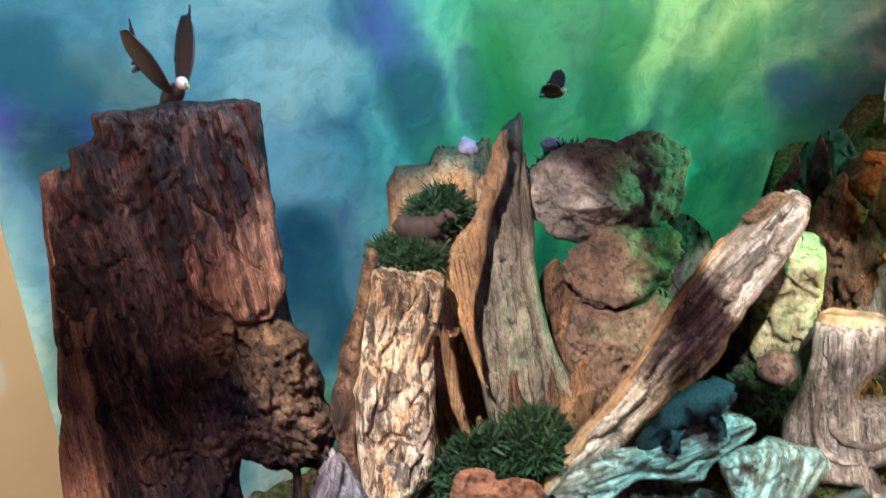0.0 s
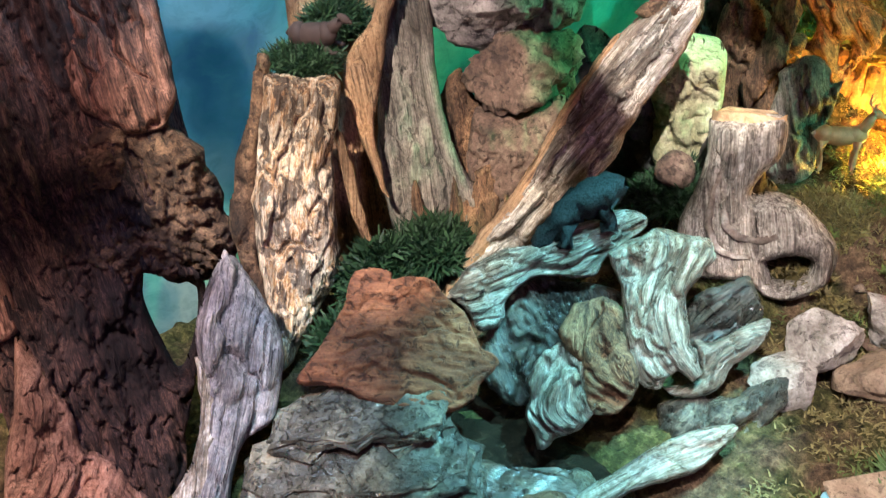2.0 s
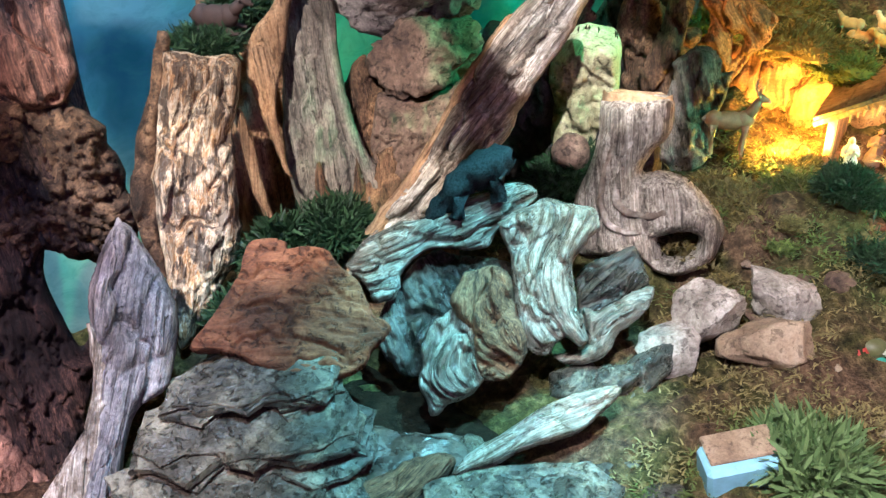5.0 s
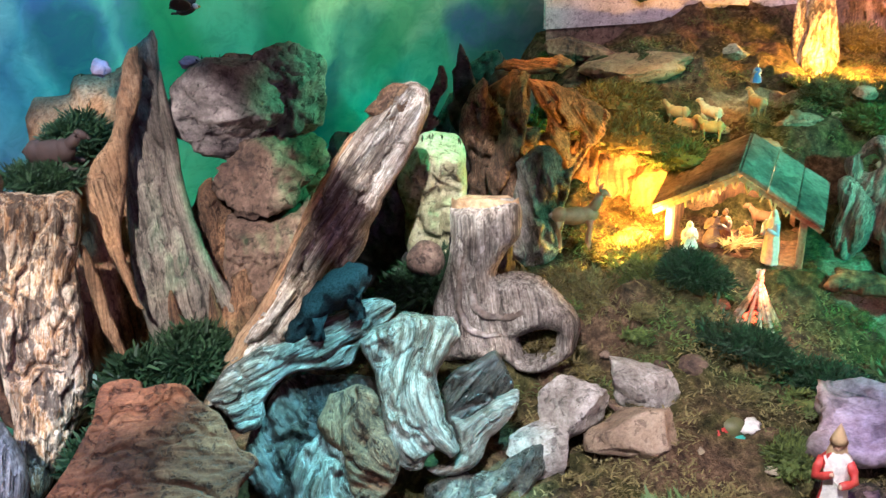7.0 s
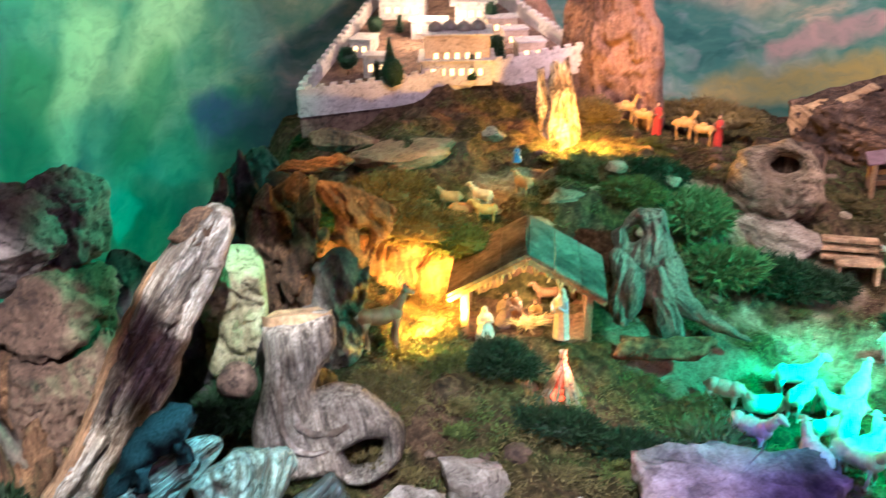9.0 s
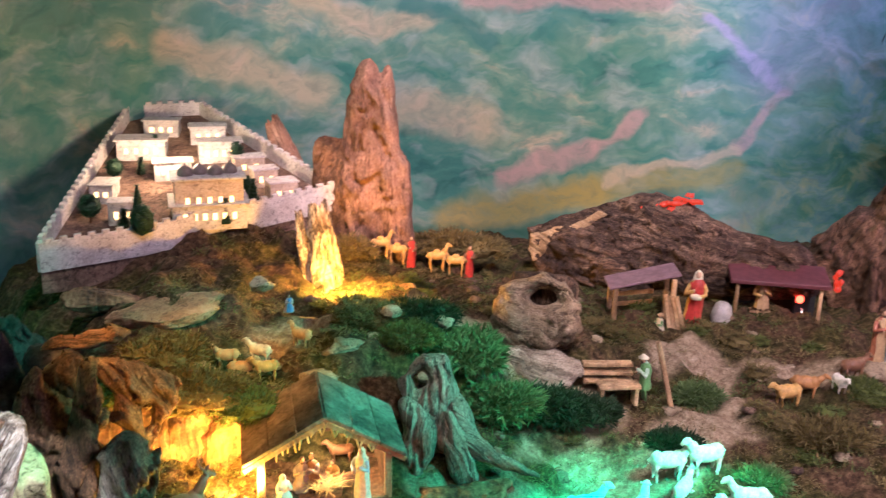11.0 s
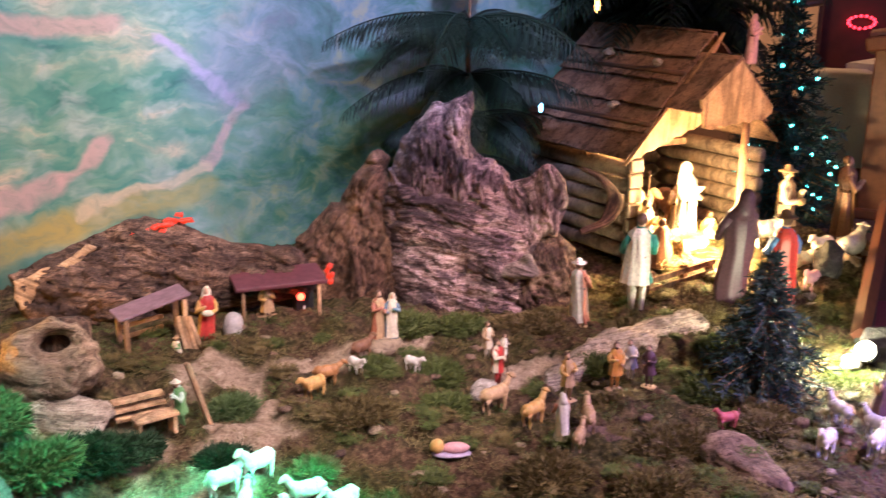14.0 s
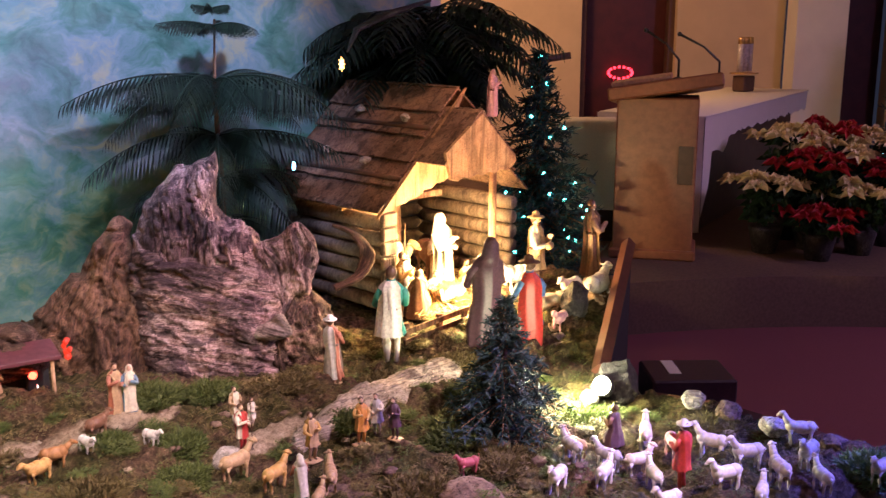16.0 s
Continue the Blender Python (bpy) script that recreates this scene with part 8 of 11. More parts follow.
def village():
    t = thing("lean_to", "open lean-to shed with a mauve roof and slatted sides", "shed", pose(0.29, 2.93, 0.50, 0, 0, 4))
    roofm = paint("mauve_roof_paint", (0.26, 0.16, 0.20), 0.6, 0.25, 40.0, 0.3)
    part("roof_board", Geo().box((0, 0.0, 0.168), (0.215, 0.11, 0.008), np.array(Euler((0, radians(-13), 0)).to_matrix()), bevel=0.002), roofm, t, "mauve painted roof board", smooth=False)
    for x, y in ((-0.085, -0.045), (-0.085, 0.045), (0.088, -0.045), (0.088, 0.045)):
        part("post", Geo().box((x, y, 0.07 + 0.01 * (x > 0)), (0.014, 0.012, 0.15 + 0.04 * (x > 0)), bevel=0.002), M_CUT, t, smooth=False)
    for k in range(4):
        part("slat", Geo().box((-0.02, 0.05, 0.03 + 0.033 * k), (0.14, 0.006, 0.014), np.array(Euler((0, radians(-6), 0)).to_matrix()), bevel=0.001), M_CUT, t, smooth=False)
    for k in range(4):
        part("board", Geo().box((0.075 + 0.012 * k, -0.055 - 0.004 * k, 0.062), (0.012, 0.006, 0.14), np.array(Euler((0, radians(-10 - 2 * k), 0)).to_matrix()), bevel=0.001), M_CUT, t, "pale leaning board", smooth=False)
    figure(0.345, 2.87, 0.505, 0.09, radians(-60), GREENC, CREAM, "figurine working in the lean-to", kneel=True, arm=0.6, hat=TANC)
    figure(0.45, 2.93, 0.50, 0.19, radians(-10), GOLD, RED, "woman figurine in a red dress carrying a pot", arm=0.7, carry=True, veil=CREAM, plinth=True)
    g = boulder(Geo(), (0.55, 2.98, 0.53), (0.035, 0.03, 0.05), (0, 0, 20), 81.0, 5, 0.12, 4)
    solo("grey_sack", g, coat(*GREYC), "pale grey sack beside the forge", "sack", (0.55, 2.98, 0.48))
    t = thing("forge", "smith's open forge under a dark red roof", "forge", pose(0.735, 3.09, 0.49, 0, 0, -6))
    rr = paint("dark_red_roof_paint", (0.16, 0.05, 0.06), 0.55, 0.25, 40.0, 0.3)
    part("roof_board", Geo().box((0, -0.01, 0.150), (0.30, 0.14, 0.014), np.array(Euler((radians(8), 0, 0)).to_matrix()), bevel=0.002), rr, t, "dark red roof board", smooth=False)
    for x in (-0.125, 0.125):
        part("post", Geo().tube([(x, -0.06, -0.02), (x, -0.06, 0.145)], 0.006, 8), M_CUT, t)
    part("back_panel", Geo().box((0, 0.055, 0.07), (0.27, 0.01, 0.16), bevel=0.001), paint("dark_panel", (0.03, 0.035, 0.03), 0.8), t, smooth=False)
    part("chimney", Geo().box((0.085, 0.02, 0.045), (0.05, 0.04, 0.10), bevel=0.004), M_BLACK, t, "black forge chimney", smooth=False)
    part("lantern", Geo().ball((0.073, -0.02, 0.078), (0.013, 0.010, 0.013), None, 0, 10), glow("red_forge_light", (1.0, 0.05, 0.02), 14.0), t, "glowing red forge light")
    part("tool", Geo().tube([(0.082, -0.025, 0.0), (0.082, -0.025, 0.05)], [0.006, 0.004], 8), paint("steel", (0.7, 0.7, 0.72), 0.25, 0.1, 50, 0.1, 1.0), t, "bright steel tool")
    part("workbench", Geo().box((-0.03, -0.02, 0.03), (0.09, 0.03, 0.008), bevel=0.001), M_CUT, t, smooth=False)
    figure(0.69, 3.065, 0.49, 0.15, radians(0), GOLD, TANC, "smith figurine in ochre at the forge", arm=0.8)
    # carpenter and bench
    figure(0.245, 2.43, 0.50, 0.125, radians(-70), ("mint", (0.55, 0.75, 0.62)), GREENC, "carpenter figurine in green at his bench", arm=0.9, hat=CREAM, bow=1.0)
    t = thing("work_bench", "small plank bench with sawn boards", "bench", pose(0.175, 2.41, 0.50, 0, 0, 10))
    part("top", Geo().box((0, 0, 0.05), (0.11, 0.045, 0.008), bevel=0.001), M_CUT, t, smooth=False)
    for x in (-0.045, 0.045):
        part("leg", Geo().box((x, 0, 0.022), (0.010, 0.035, 0.05), bevel=0.001), M_CUT, t, smooth=False)
    t = thing("board_rack", "rack of stacked pale boards", "boards", pose(0.155, 2.48, 0.51, 0, 0, 6))
    for k in range(3):
        part("board", Geo().box((0, 0.008 * k, 0.02 + 0.02 * k), (0.13, 0.03, 0.008), bevel=0.001), M_CUT, t, smooth=False)
    g = Geo().box((0.30, 2.46, 0.555), (0.012, 0.035, 0.19), np.array(Euler((radians(-14), radians(-14), 0)).to_matrix()), bevel=0.002)
    solo("plank", g, M_CUT, "long brown plank leaning by the carpenter", "plank", (0.31, 2.43, 0.48), smooth=False)
    g = Geo().box((-0.02, 2.36, 0.53), (0.06, 0.012, 0.010), np.array(Euler((0, radians(14), radians(-20))).to_matrix()), bevel=0.002)
    solo("offcut", g, M_CUT, "pale wood offcut lying on the moss", "offcut", (-0.02, 2.36, 0.52), smooth=False)
    # statue group on a stone, village sheep
    solo("pedestal_stone", boulder(Geo(), (0.955, 2.76, 0.475), (0.075, 0.055, 0.03), (0, 0, 10), 83.0, 9, 0.08, 4), M_PATHROCK, "flat stone under the standing pair", "stone", (0.955, 2.76, 0.45))
    figure(0.945, 2.765, 0.498, 0.16, radians(10), ("dull_red", (0.42, 0.16, 0.10)), TANC, "man figurine in dull red on a flat stone", arm=0.6)
    figure(0.985, 2.755, 0.498, 0.15, radians(-20), ("slate_blue", (0.16, 0.26, 0.36)), CREAM, "woman figurine in blue on a flat stone", arm=0.7, veil=CREAM)
    h = lambda x, y: float(height(x, y)) + 0.010
    for x, y, a, c, lab in [(0.64, 2.53, 200, GOLD, "tan pig-like sheep figurine"), (0.70, 2.59, -10, ("rust", (0.45, 0.22, 0.08)), "rust-brown sheep figurine"), (0.78, 2.56, -80, WHITE, "white lamb figurine"), (0.96, 2.55, -70, WHITE, "white lamb figurine"), (0.86, 2.7, 20, BROWN, "brown goat figurine")]:
        beast("sheep", x, y, h(x, y), 0.085 if c != WHITE else 0.065, radians(a), c, lab + " by the village path", 0.3, 0.6, 1.0, 1.1, 0.2, group="village sheep")


village()


# ---------------------------------------------------------------- big stump, plants and barn
def big_stump():
    t = thing("big_stump", "huge rugged purple-brown stump with a split crown", "stump", pose(1.5, 3.2, 0.36))
    o = np.array([1.5, 3.2, 0.36])
    X, Y = (0.874, -0.486, 0), (0.091, 0.164, 0.982)
    g = crag(Geo(), [(-0.286, 0.202), (-0.256, 0.315), (-0.191, 0.414), (-0.113, 0.495), (-0.089, 0.485), (-0.026, 0.506), (0.027, 0.52), (0.022, 0.325), (0.103, 0.277), (0.177, 0.21), (0.169, 0.015), (0.064, -0.057), (-0.136, -0.034), (-0.268, 0.036)], 0.14, np.array([1.55, 3.28, 0.65]) - o, X, Y, 91.0, 0.0055, 4, 0.034, 0.7, 0.010, None, 0.8, 0, 0.02, 5.0, None, 0.8)
    part("spire", g, M_BIG, t, "upright weathered spire of mottled wood")
    g = crag(Geo(), [(-0.289, 0.24), (-0.208, 0.22), (0.002, 0.20), (0.164, 0.20), (0.199, 0.131), (0.26, 0.037), (0.279, -0.121), (0.25, -0.224), (0.279, -0.298), (0.237, -0.381), (0.077, -0.384), (-0.073, -0.382), (-0.247, -0.383), (-0.301, -0.141), (-0.316, 0.064)], 0.20, np.array([1.55, 3.28, 0.65]) - o, X, Y, 91.6, 0.0055, 80, 0.036, 0.6, 0.012, None, 0.8, 0, 0.02, 5.0, None, 1.1)
    part("main_trunk", g, M_BIG, t, "layered mottled purple-brown wood")
    g = crag(Geo(), [(-0.673, -0.12), (-0.621, -0.035), (-0.533, 0.074), (-0.445, 0.158), (-0.365, 0.283), (-0.294, 0.294), (-0.266, 0.062), (-0.23, -0.093), (-0.204, -0.38), (-0.409, -0.39), (-0.577, -0.38), (-0.65, -0.35)], 0.13, np.array([1.53, 3.26, 0.65]) - o, X, Y, 92.0, 0.0065, -18, 0.040, 0.8, 0.014, None, 0.8, 0, 0.05, 4.0)
    part("brown_flank", g, M_ROOT, t, "red-brown fibrous flank")
    g = crag(Geo(), [(0.15, 0.205), (0.242, 0.236), (0.324, 0.279), (0.388, 0.176), (0.364, 0.059), (0.343, 0.007), (0.285, 0.0), (0.243, -0.086), (0.17, 0.0)], 0.035, np.array([1.50, 3.20, 0.65]) - o, X, Y, 93.0, 0.005, 14, 0.022, 0.8, 0.006, None, 0.8, 0, 0.06, 3.0)
    part("wing", g, M_BIG, t, "thin upright wing of wood")
    # foot in dark bark: the shade there is put into the colour
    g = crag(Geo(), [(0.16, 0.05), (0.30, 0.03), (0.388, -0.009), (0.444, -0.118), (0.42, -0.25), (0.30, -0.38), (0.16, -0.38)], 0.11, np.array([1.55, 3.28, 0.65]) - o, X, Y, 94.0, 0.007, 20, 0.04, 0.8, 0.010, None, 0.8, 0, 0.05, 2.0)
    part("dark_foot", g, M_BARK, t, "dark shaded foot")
    g = crag(Geo(), [(-0.411, -0.021), (-0.378, -0.016), (-0.35, -0.138), (-0.344, -0.292), (-0.312, -0.396), (-0.446, -0.387), (-0.414, -0.211)], 0.04, np.array([1.46, 3.14, 0.64]) - o, X, Y, 95.0, 0.006, 0, 0.03, 0.9, 0.010, None, 0.8, 0, 0.02, 4.0)
    part("buttress", g, M_ROOT, t, "upright brown buttress")
    g = crag(Geo(), [(-0.023, -0.338), (0.041, -0.303), (0.156, -0.297), (0.285, -0.299), (0.23, -0.383), (0.077, -0.384)], 0.035, np.array([1.47, 3.13, 0.64]) - o, X, Y, 96.0, 0.006, 80, 0.025, 0.8, 0.012, None, 0.8, 0, 0.02, 2.0)
    part("pale_ledge", g, M_TALL, t, "pale pink jutting ledge")
    g = crag(Geo(), [(0.088, -0.091), (0.166, -0.063), (0.231, -0.027), (0.261, -0.094), (0.241, -0.121), (0.151, -0.12)], 0.03, np.array([1.47, 3.12, 0.65]) - o, X, Y, 97.0, 0.005, 70, 0.012, 0.6, 0.005, None, 0.8, 0, 0.02, 3.0)
    part("lip", g, M_DRIFT, t, "smooth grey curled lip")
    g = Geo()
    log(g, place((1.93, 3.05, 0.66), (2.02, 3.02, 0.70), (2.09, 3.06, 0.77), (2.07, 3.12, 0.84), (2.0, 3.16, 0.88)), (0.024, 0.03, 0.03, 0.026, 0.014), 30, 70, 0.5, (0, 0, 1), 0.1, 0.12, 0.03, 2.0, 0, 0, 96.0)
    solo("hooked_branch", g, [M_ROOT], "hooked red-brown branch beside the stump", "branch", (1.95, 3.05, 0.64))


def frond(g, base, direction, length, droop, leaf, n=26, seed=0, width=0.16, up0=0.25, hang=-0.35):
    """A feathered palm leaf: a bent rib with two rows of leaflets."""
    rng = np.random.default_rng(seed)
    d = np.array([*direction, 0.0])
    d /= np.linalg.norm(d)
    side = np.array([-d[1], d[0], 0])
    pts = []
    for i in range(n):
        t = i / (n - 1)
        pts.append(np.array(base) + d * length * t + np.array([0, 0, 1]) * (up0 * length * t - droop * length * t * t))
    g.tube(pts, np.linspace(0.006, 0.0015, n), 5, 0)
    for i in range(2, n):
        t = i / (n - 1)
        l = leaf * (0.45 + 0.9 * math.sin(math.pi * min(1, t * 0.9 + 0.08)))
        ax = pts[i] - pts[i - 1]
        ax /= np.linalg.norm(ax)
        for s in (-1, 1):
            e = side * s + ax * 0.65 + np.array([0, 0, hang + rng.normal(0, 0.12)])
            e /= np.linalg.norm(e)
            w = ax * l * width * 0.5
            p = pts[i]
            v = [p - w * 0.5, p + w * 0.5, p + e * l * 0.55 + w, p + e * l * 0.55 - w, p + e * l + [0, 0, -0.25 * l]]
            g.add(v, [(0, 1, 2, 3), (3, 2, 4)], 0)


def potted_pine():
    x, y = 1.86, 3.80
    t = thing("potted_pine", "tall dark green potted pine with drooping feathered tiers", "potted plant", pose(x, y, 0.44))
    part("trunk", Geo().tube([(0, 0, 0), (0.01, 0, 0.5), (0, 0.01, 0.9), (0.01, 0, 1.22)], [0.018, 0.014, 0.010, 0.005], 8), M_ROOT, t)
    part("pot", Geo().lathe([(0.09, 0), (0.12, 0.16), (0.13, 0.18), (0.12, 0.18), (0.11, 0.16)], 20), M_DARKROCK, t)
    for k, (z, r, n, droop, leaf) in enumerate([(0.97, 0.62, 11, 0.46, 0.10), (0.93, 0.50, 9, 0.58, 0.10), (0.74, 0.52, 10, 0.56, 0.11), (0.56, 0.46, 9, 0.6, 0.11), (0.38, 0.40, 8, 0.6, 0.11), (1.19, 0.22, 6, 0.30, 0.05), (1.26, 0.10, 5, 0.1, 0.03)]):
        for i in range(n):
            a = 2 * math.pi * (i + 0.37 * k) / n
            g = Geo()
            frond(g, (0, 0, z), (math.cos(a), math.sin(a)), r * (0.85 + 0.2 * math.sin(i * 3 + k)), droop * (1 + 0.25 * math.sin(i * 5 + k)), leaf, 34, i + 10 * k, 0.10, 0.30, -1.1)
            part("branch", g, M_PALM, t, "drooping feathered branch", smooth=False)


def potted_palm():
    t = thing("potted_palm", "dark potted palm behind the barn", "potted plant", pose(3.12, 4.02, 0.44))
    part("stem", Geo().tube([(0, 0, 0), (0.02, 0, 0.6), (0, 0, 1.05)], [0.05, 0.045, 0.03], 10), M_ROOT, t)
    for i in range(38):
        a = i * 2.4
        g = Geo()
        frond(g, (0, 0, 0.75 + 0.012 * i), (math.cos(a), math.sin(a)), 0.62 + 0.14 * math.sin(i * 2.3), 0.85, 0.17, 32, 100 + i, 0.13, 0.80)
        part("leaf", g, M_PALM, t, "long dark palm leaf", smooth=False)


def conifer(name, x, y, z, h, r, label, lights=None, seed=1, tiers=15, per=13, needles=22, mat=None, needle=0.03):
    """An artificial fir: a trunk, rings of drooping twigs thick with needles, and its small lamps."""
    rng = np.random.default_rng(seed)
    t = thing(name, label, "fir tree", pose(x, y, z))
    part("trunk", Geo().tube([(0, 0, 0), (0, 0, h * 0.97)], [0.025 * h, 0.006 * h], 8), M_ROOT, t)
    V, F, n0 = [], [], 0
    g = Geo()
    tips = []
    for k in range(tiers):
        q = k / (tiers - 1)
        zz = h * (0.06 + 0.90 * q)
        rr = r * (1 - q) ** 0.85 + 0.03 * r
        m = max(4, int(per * (1 - 0.65 * q)))
        for i in range(m):
            a = 2 * math.pi * (i + rng.uniform(-0.3, 0.3)) / m + k
            l = rr * rng.uniform(0.72, 1.12)
            d = np.array([math.cos(a), math.sin(a), 0])
            p0 = np.array([0, 0, zz])
            p1 = p0 + d * l + [0, 0, -0.28 * l + 0.10 * l * rng.normal()]
            g.tube([p0, (p0 + p1) / 2 + [0, 0, 0.03 * l], p1], [0.006 * h, 0.004 * h, 0.002 * h], 4, 1, caps=False)
            cnt = int(needles * (0.5 + l / r))
            u = rng.uniform(0.1, 1.05, cnt)
            b = p0 + np.outer(u, p1 - p0) + rng.normal(0, 0.012 * h * 0.6, (cnt, 3))
            e = rng.normal(size=(cnt, 3)) + d * 0.9
            e /= np.linalg.norm(e, axis=1)[:, None]
            s = np.cross(e, rng.normal(size=(cnt, 3)))
            s /= np.linalg.norm(s, axis=1)[:, None]
            ln = needle * rng.uniform(0.6, 1.3, cnt)[:, None]
            v = np.stack([b - s * ln * 0.10, b + s * ln * 0.10, b + e * ln + s * ln * 0.06, b + e * ln - s * ln * 0.06], 1).reshape(-1, 3)
            g.add(v, (np.arange(cnt)[:, None] * 4 + [0, 1, 2, 3]).tolist(), 0)
            tips.append(p0 + (p1 - p0) * rng.uniform(0.7, 1.0))
    part("crown", g, [mat or M_NEEDLE, M_ROOT], t, smooth=False)
    if lights:
        colour, count, size = lights
        gm = glow(name + "_lamp_glow", colour, 16.0)
        for i in rng.choice(len(tips), count, replace=False):
            part("fairy_light", Geo().ball(tips[i], size, None, 0, 6), gm, t, "small glowing fairy light")
    return t


def barn():
    """The log barn; its own x runs along the gable, y to the back."""
    m = pose(2.70, 3.28, 0.45, 0, 0, 4)
    t = thing("barn", "log barn with a shingled roof and an open lit front", "barn", m)
    shake = wood("roof_shake_boards", (0.11, 0.065, 0.045), (0.25, 0.15, 0.10), (0.36, 0.23, 0.16), spread=(24, 24, 8), blotch_amount=0.3)
    fascia = wood("orange_fascia_board", (0.30, 0.16, 0.08), (0.50, 0.30, 0.16), (0.60, 0.40, 0.23), spread=(18, 18, 5), blotch_amount=0.1)
    logm = wood("peeled_barn_logs", (0.12, 0.085, 0.06), (0.28, 0.21, 0.155), (0.42, 0.33, 0.25), spread=(12, 12, 4), blotch_amount=0.2)
    W, EZ, RZ, D = 0.44, 0.43, 0.92, 0.66
    slope = math.atan2(RZ - EZ, W)
    sl = math.hypot(W, RZ - EZ)
    rng = np.random.default_rng(3)
    for s in (-1, 1):
        rot = np.array(Euler((0, s * slope, 0)).to_matrix())
        for k in range(5):
            u = (k + 0.5) / 5 - 0.012
            c = np.array([s * W * (1 - u), D / 2 - 0.03, EZ + (RZ - EZ) * u + 0.008 + 0.006])
            for j in range(9):
                w = (D + 0.10) / 9
                o = np.array([0, -D / 2 - 0.02 + w * (j + 0.5), 0])
                size = (sl / 5 * 1.18 + rng.uniform(-0.008, 0.008), w * 0.985, 0.009)
                tilt = np.array(Euler((0, s * (slope - 0.13), 0)).to_matrix())
                part("shingle", Geo().box(c + o, size, tilt, bevel=0.002), shake, t, smooth=False)
        for k in (1, 3):
            u = k / 5 + 0.02
            c = np.array([s * W * (1 - u), D / 2 - 0.02, EZ + (RZ - EZ) * u + 0.03])
            part("batten", Geo().tube([c + [0, -D / 2 - 0.03, 0], c + [0, D / 2 + 0.04, 0.0]], 0.011, 8), M_DARKFRAME, t, "dark roof batten")
    for s in (-1, 1):
        for k in range(6):
            z = 0.035 + 0.068 * k
            part("wall_log", Geo().tube([(s * (W - 0.05), -0.02, z), (s * (W - 0.05), D / 2, z + 0.004), (s * (W - 0.05), D - 0.02, z)], [0.032, 0.034, 0.032], 10), logm, t)
    for k in range(6):
        z = 0.065 + 0.068 * k
        part("wall_log", Geo().tube([(-W + 0.03, D - 0.04, z), (0, D - 0.04, z + 0.003), (W - 0.03, D - 0.04, z)], [0.032, 0.034, 0.032], 10), logm, t)
    g = Geo()
    g.add([(-W + 0.03, D - 0.05, 0.43), (W - 0.03, D - 0.05, 0.43), (0, D - 0.05, RZ - 0.02), (-W + 0.03, D - 0.03, 0.43), (W - 0.03, D - 0.03, 0.43), (0, D - 0.03, RZ - 0.02)], [(0, 1, 2), (5, 4, 3), (0, 3, 4, 1), (1, 4, 5, 2), (2, 5, 3, 0)])
    part("back_gable", g, fascia, t, smooth=False)
    for k in range(7):
        g = Geo().box((-W + 0.055, -0.03, 0.03 + 0.062 * k), (0.075, 0.03, 0.056), None, bevel=0.006)
        part("corner_block", g, logm, t, "pale stacked corner block", smooth=False)
    # scalloped gable board on the left half of the front
    def board(pts, y, thick, name, lab, mat):
        n = len(pts)
        v = [(px, y - thick / 2, pz) for px, pz in pts] + [(px, y + thick / 2, pz) for px, pz in pts]
        part(name, Geo().add(v, [tuple(range(n)), tuple(range(2 * n - 1, n - 1, -1))] + [(i, n + i, n + (i + 1) % n, (i + 1) % n) for i in range(n)]), mat, t, lab, smooth=False)

    low = [(-0.45 + 0.037 * i, 0.445 + 0.0115 * i - (0.011 if i % 2 else 0.0)) for i in range(11)]
    board([(-W - 0.05, EZ - 0.01), *low, (-0.06, 0.56), (-0.06, 0.80), (0.02, RZ + 0.005)], -0.075, 0.016, "gable_board", "orange scalloped gable board", fascia)
    # porch with its own little gable
    ax, az, hw, hh = -0.055, 0.83, 0.21, 0.205
    low = [(ax - hw + 0.03 + 0.0365 * i, 0.575 + 0.002 * i - (0.012 if i % 2 else 0.0)) for i in range(11)]
    board([(ax - hw, az - hh + 0.06), *low, (ax + hw, az - hh - 0.01), (ax + hw, az - hh + 0.005), (ax, az)], -0.24, 0.016, "porch_board", "orange scalloped porch gable board", fascia)
    for s in (-1, 1):
        rot = np.array(Euler((0, s * math.atan2(hh, hw), 0)).to_matrix())
        part("porch_roof", Geo().box((ax + s * hw / 2, -0.11, az - hh / 2 + 0.012), (math.hypot(hw, hh) * 1.03, 0.27, 0.010), rot, bevel=0.002), shake, t, smooth=False)
    part("post", Geo().tube([(0.06, -0.2, -0.01), (0.06, -0.2, 0.62)], 0.017, 10), fascia, t)
    
    part("beam", Geo().box((-0.12, 0.25, 0.42), (0.6, 0.03, 0.03), None), fascia, t, smooth=False)
    part("inner_wall", Geo().box((-0.15, 0.40, 0.22), (0.42, 0.02, 0.44), None, bevel=0.003), fascia, t, smooth=False)
    rng = np.random.default_rng(8)
    n = 260
    pts = np.stack([rng.uniform(-0.36, 0.30, n), rng.uniform(-0.28, 0.35, n), rng.uniform(0.0, 0.035, n)], 1)
    part("straw", Geo().add(*tufts(pts, 0.06, 6, 0.02, rng, 2.0, 0.04)), M_STRAW, t, "loose straw on the barn floor", kind="stuff", smooth=False)
    for i, (yy, k) in enumerate([(0.18, 0.30), (0.48, 0.34), (0.10, 0.66), (0.42, 0.70)]):
        p = m @ Vector((-W * (1 - k) - 0.02, yy, EZ + (RZ - EZ) * k + 0.045))
        solo("roof_stone", boulder(Geo(), tuple(p), (0.028, 0.024, 0.018), (0, 0, i * 40), 101 + i, 5, 0.1, 3), M_WHITEROCK, "small stone weighing down the barn roof", "stone", (p.x, p.y, p.z - 0.018), "roof stones")
    return m


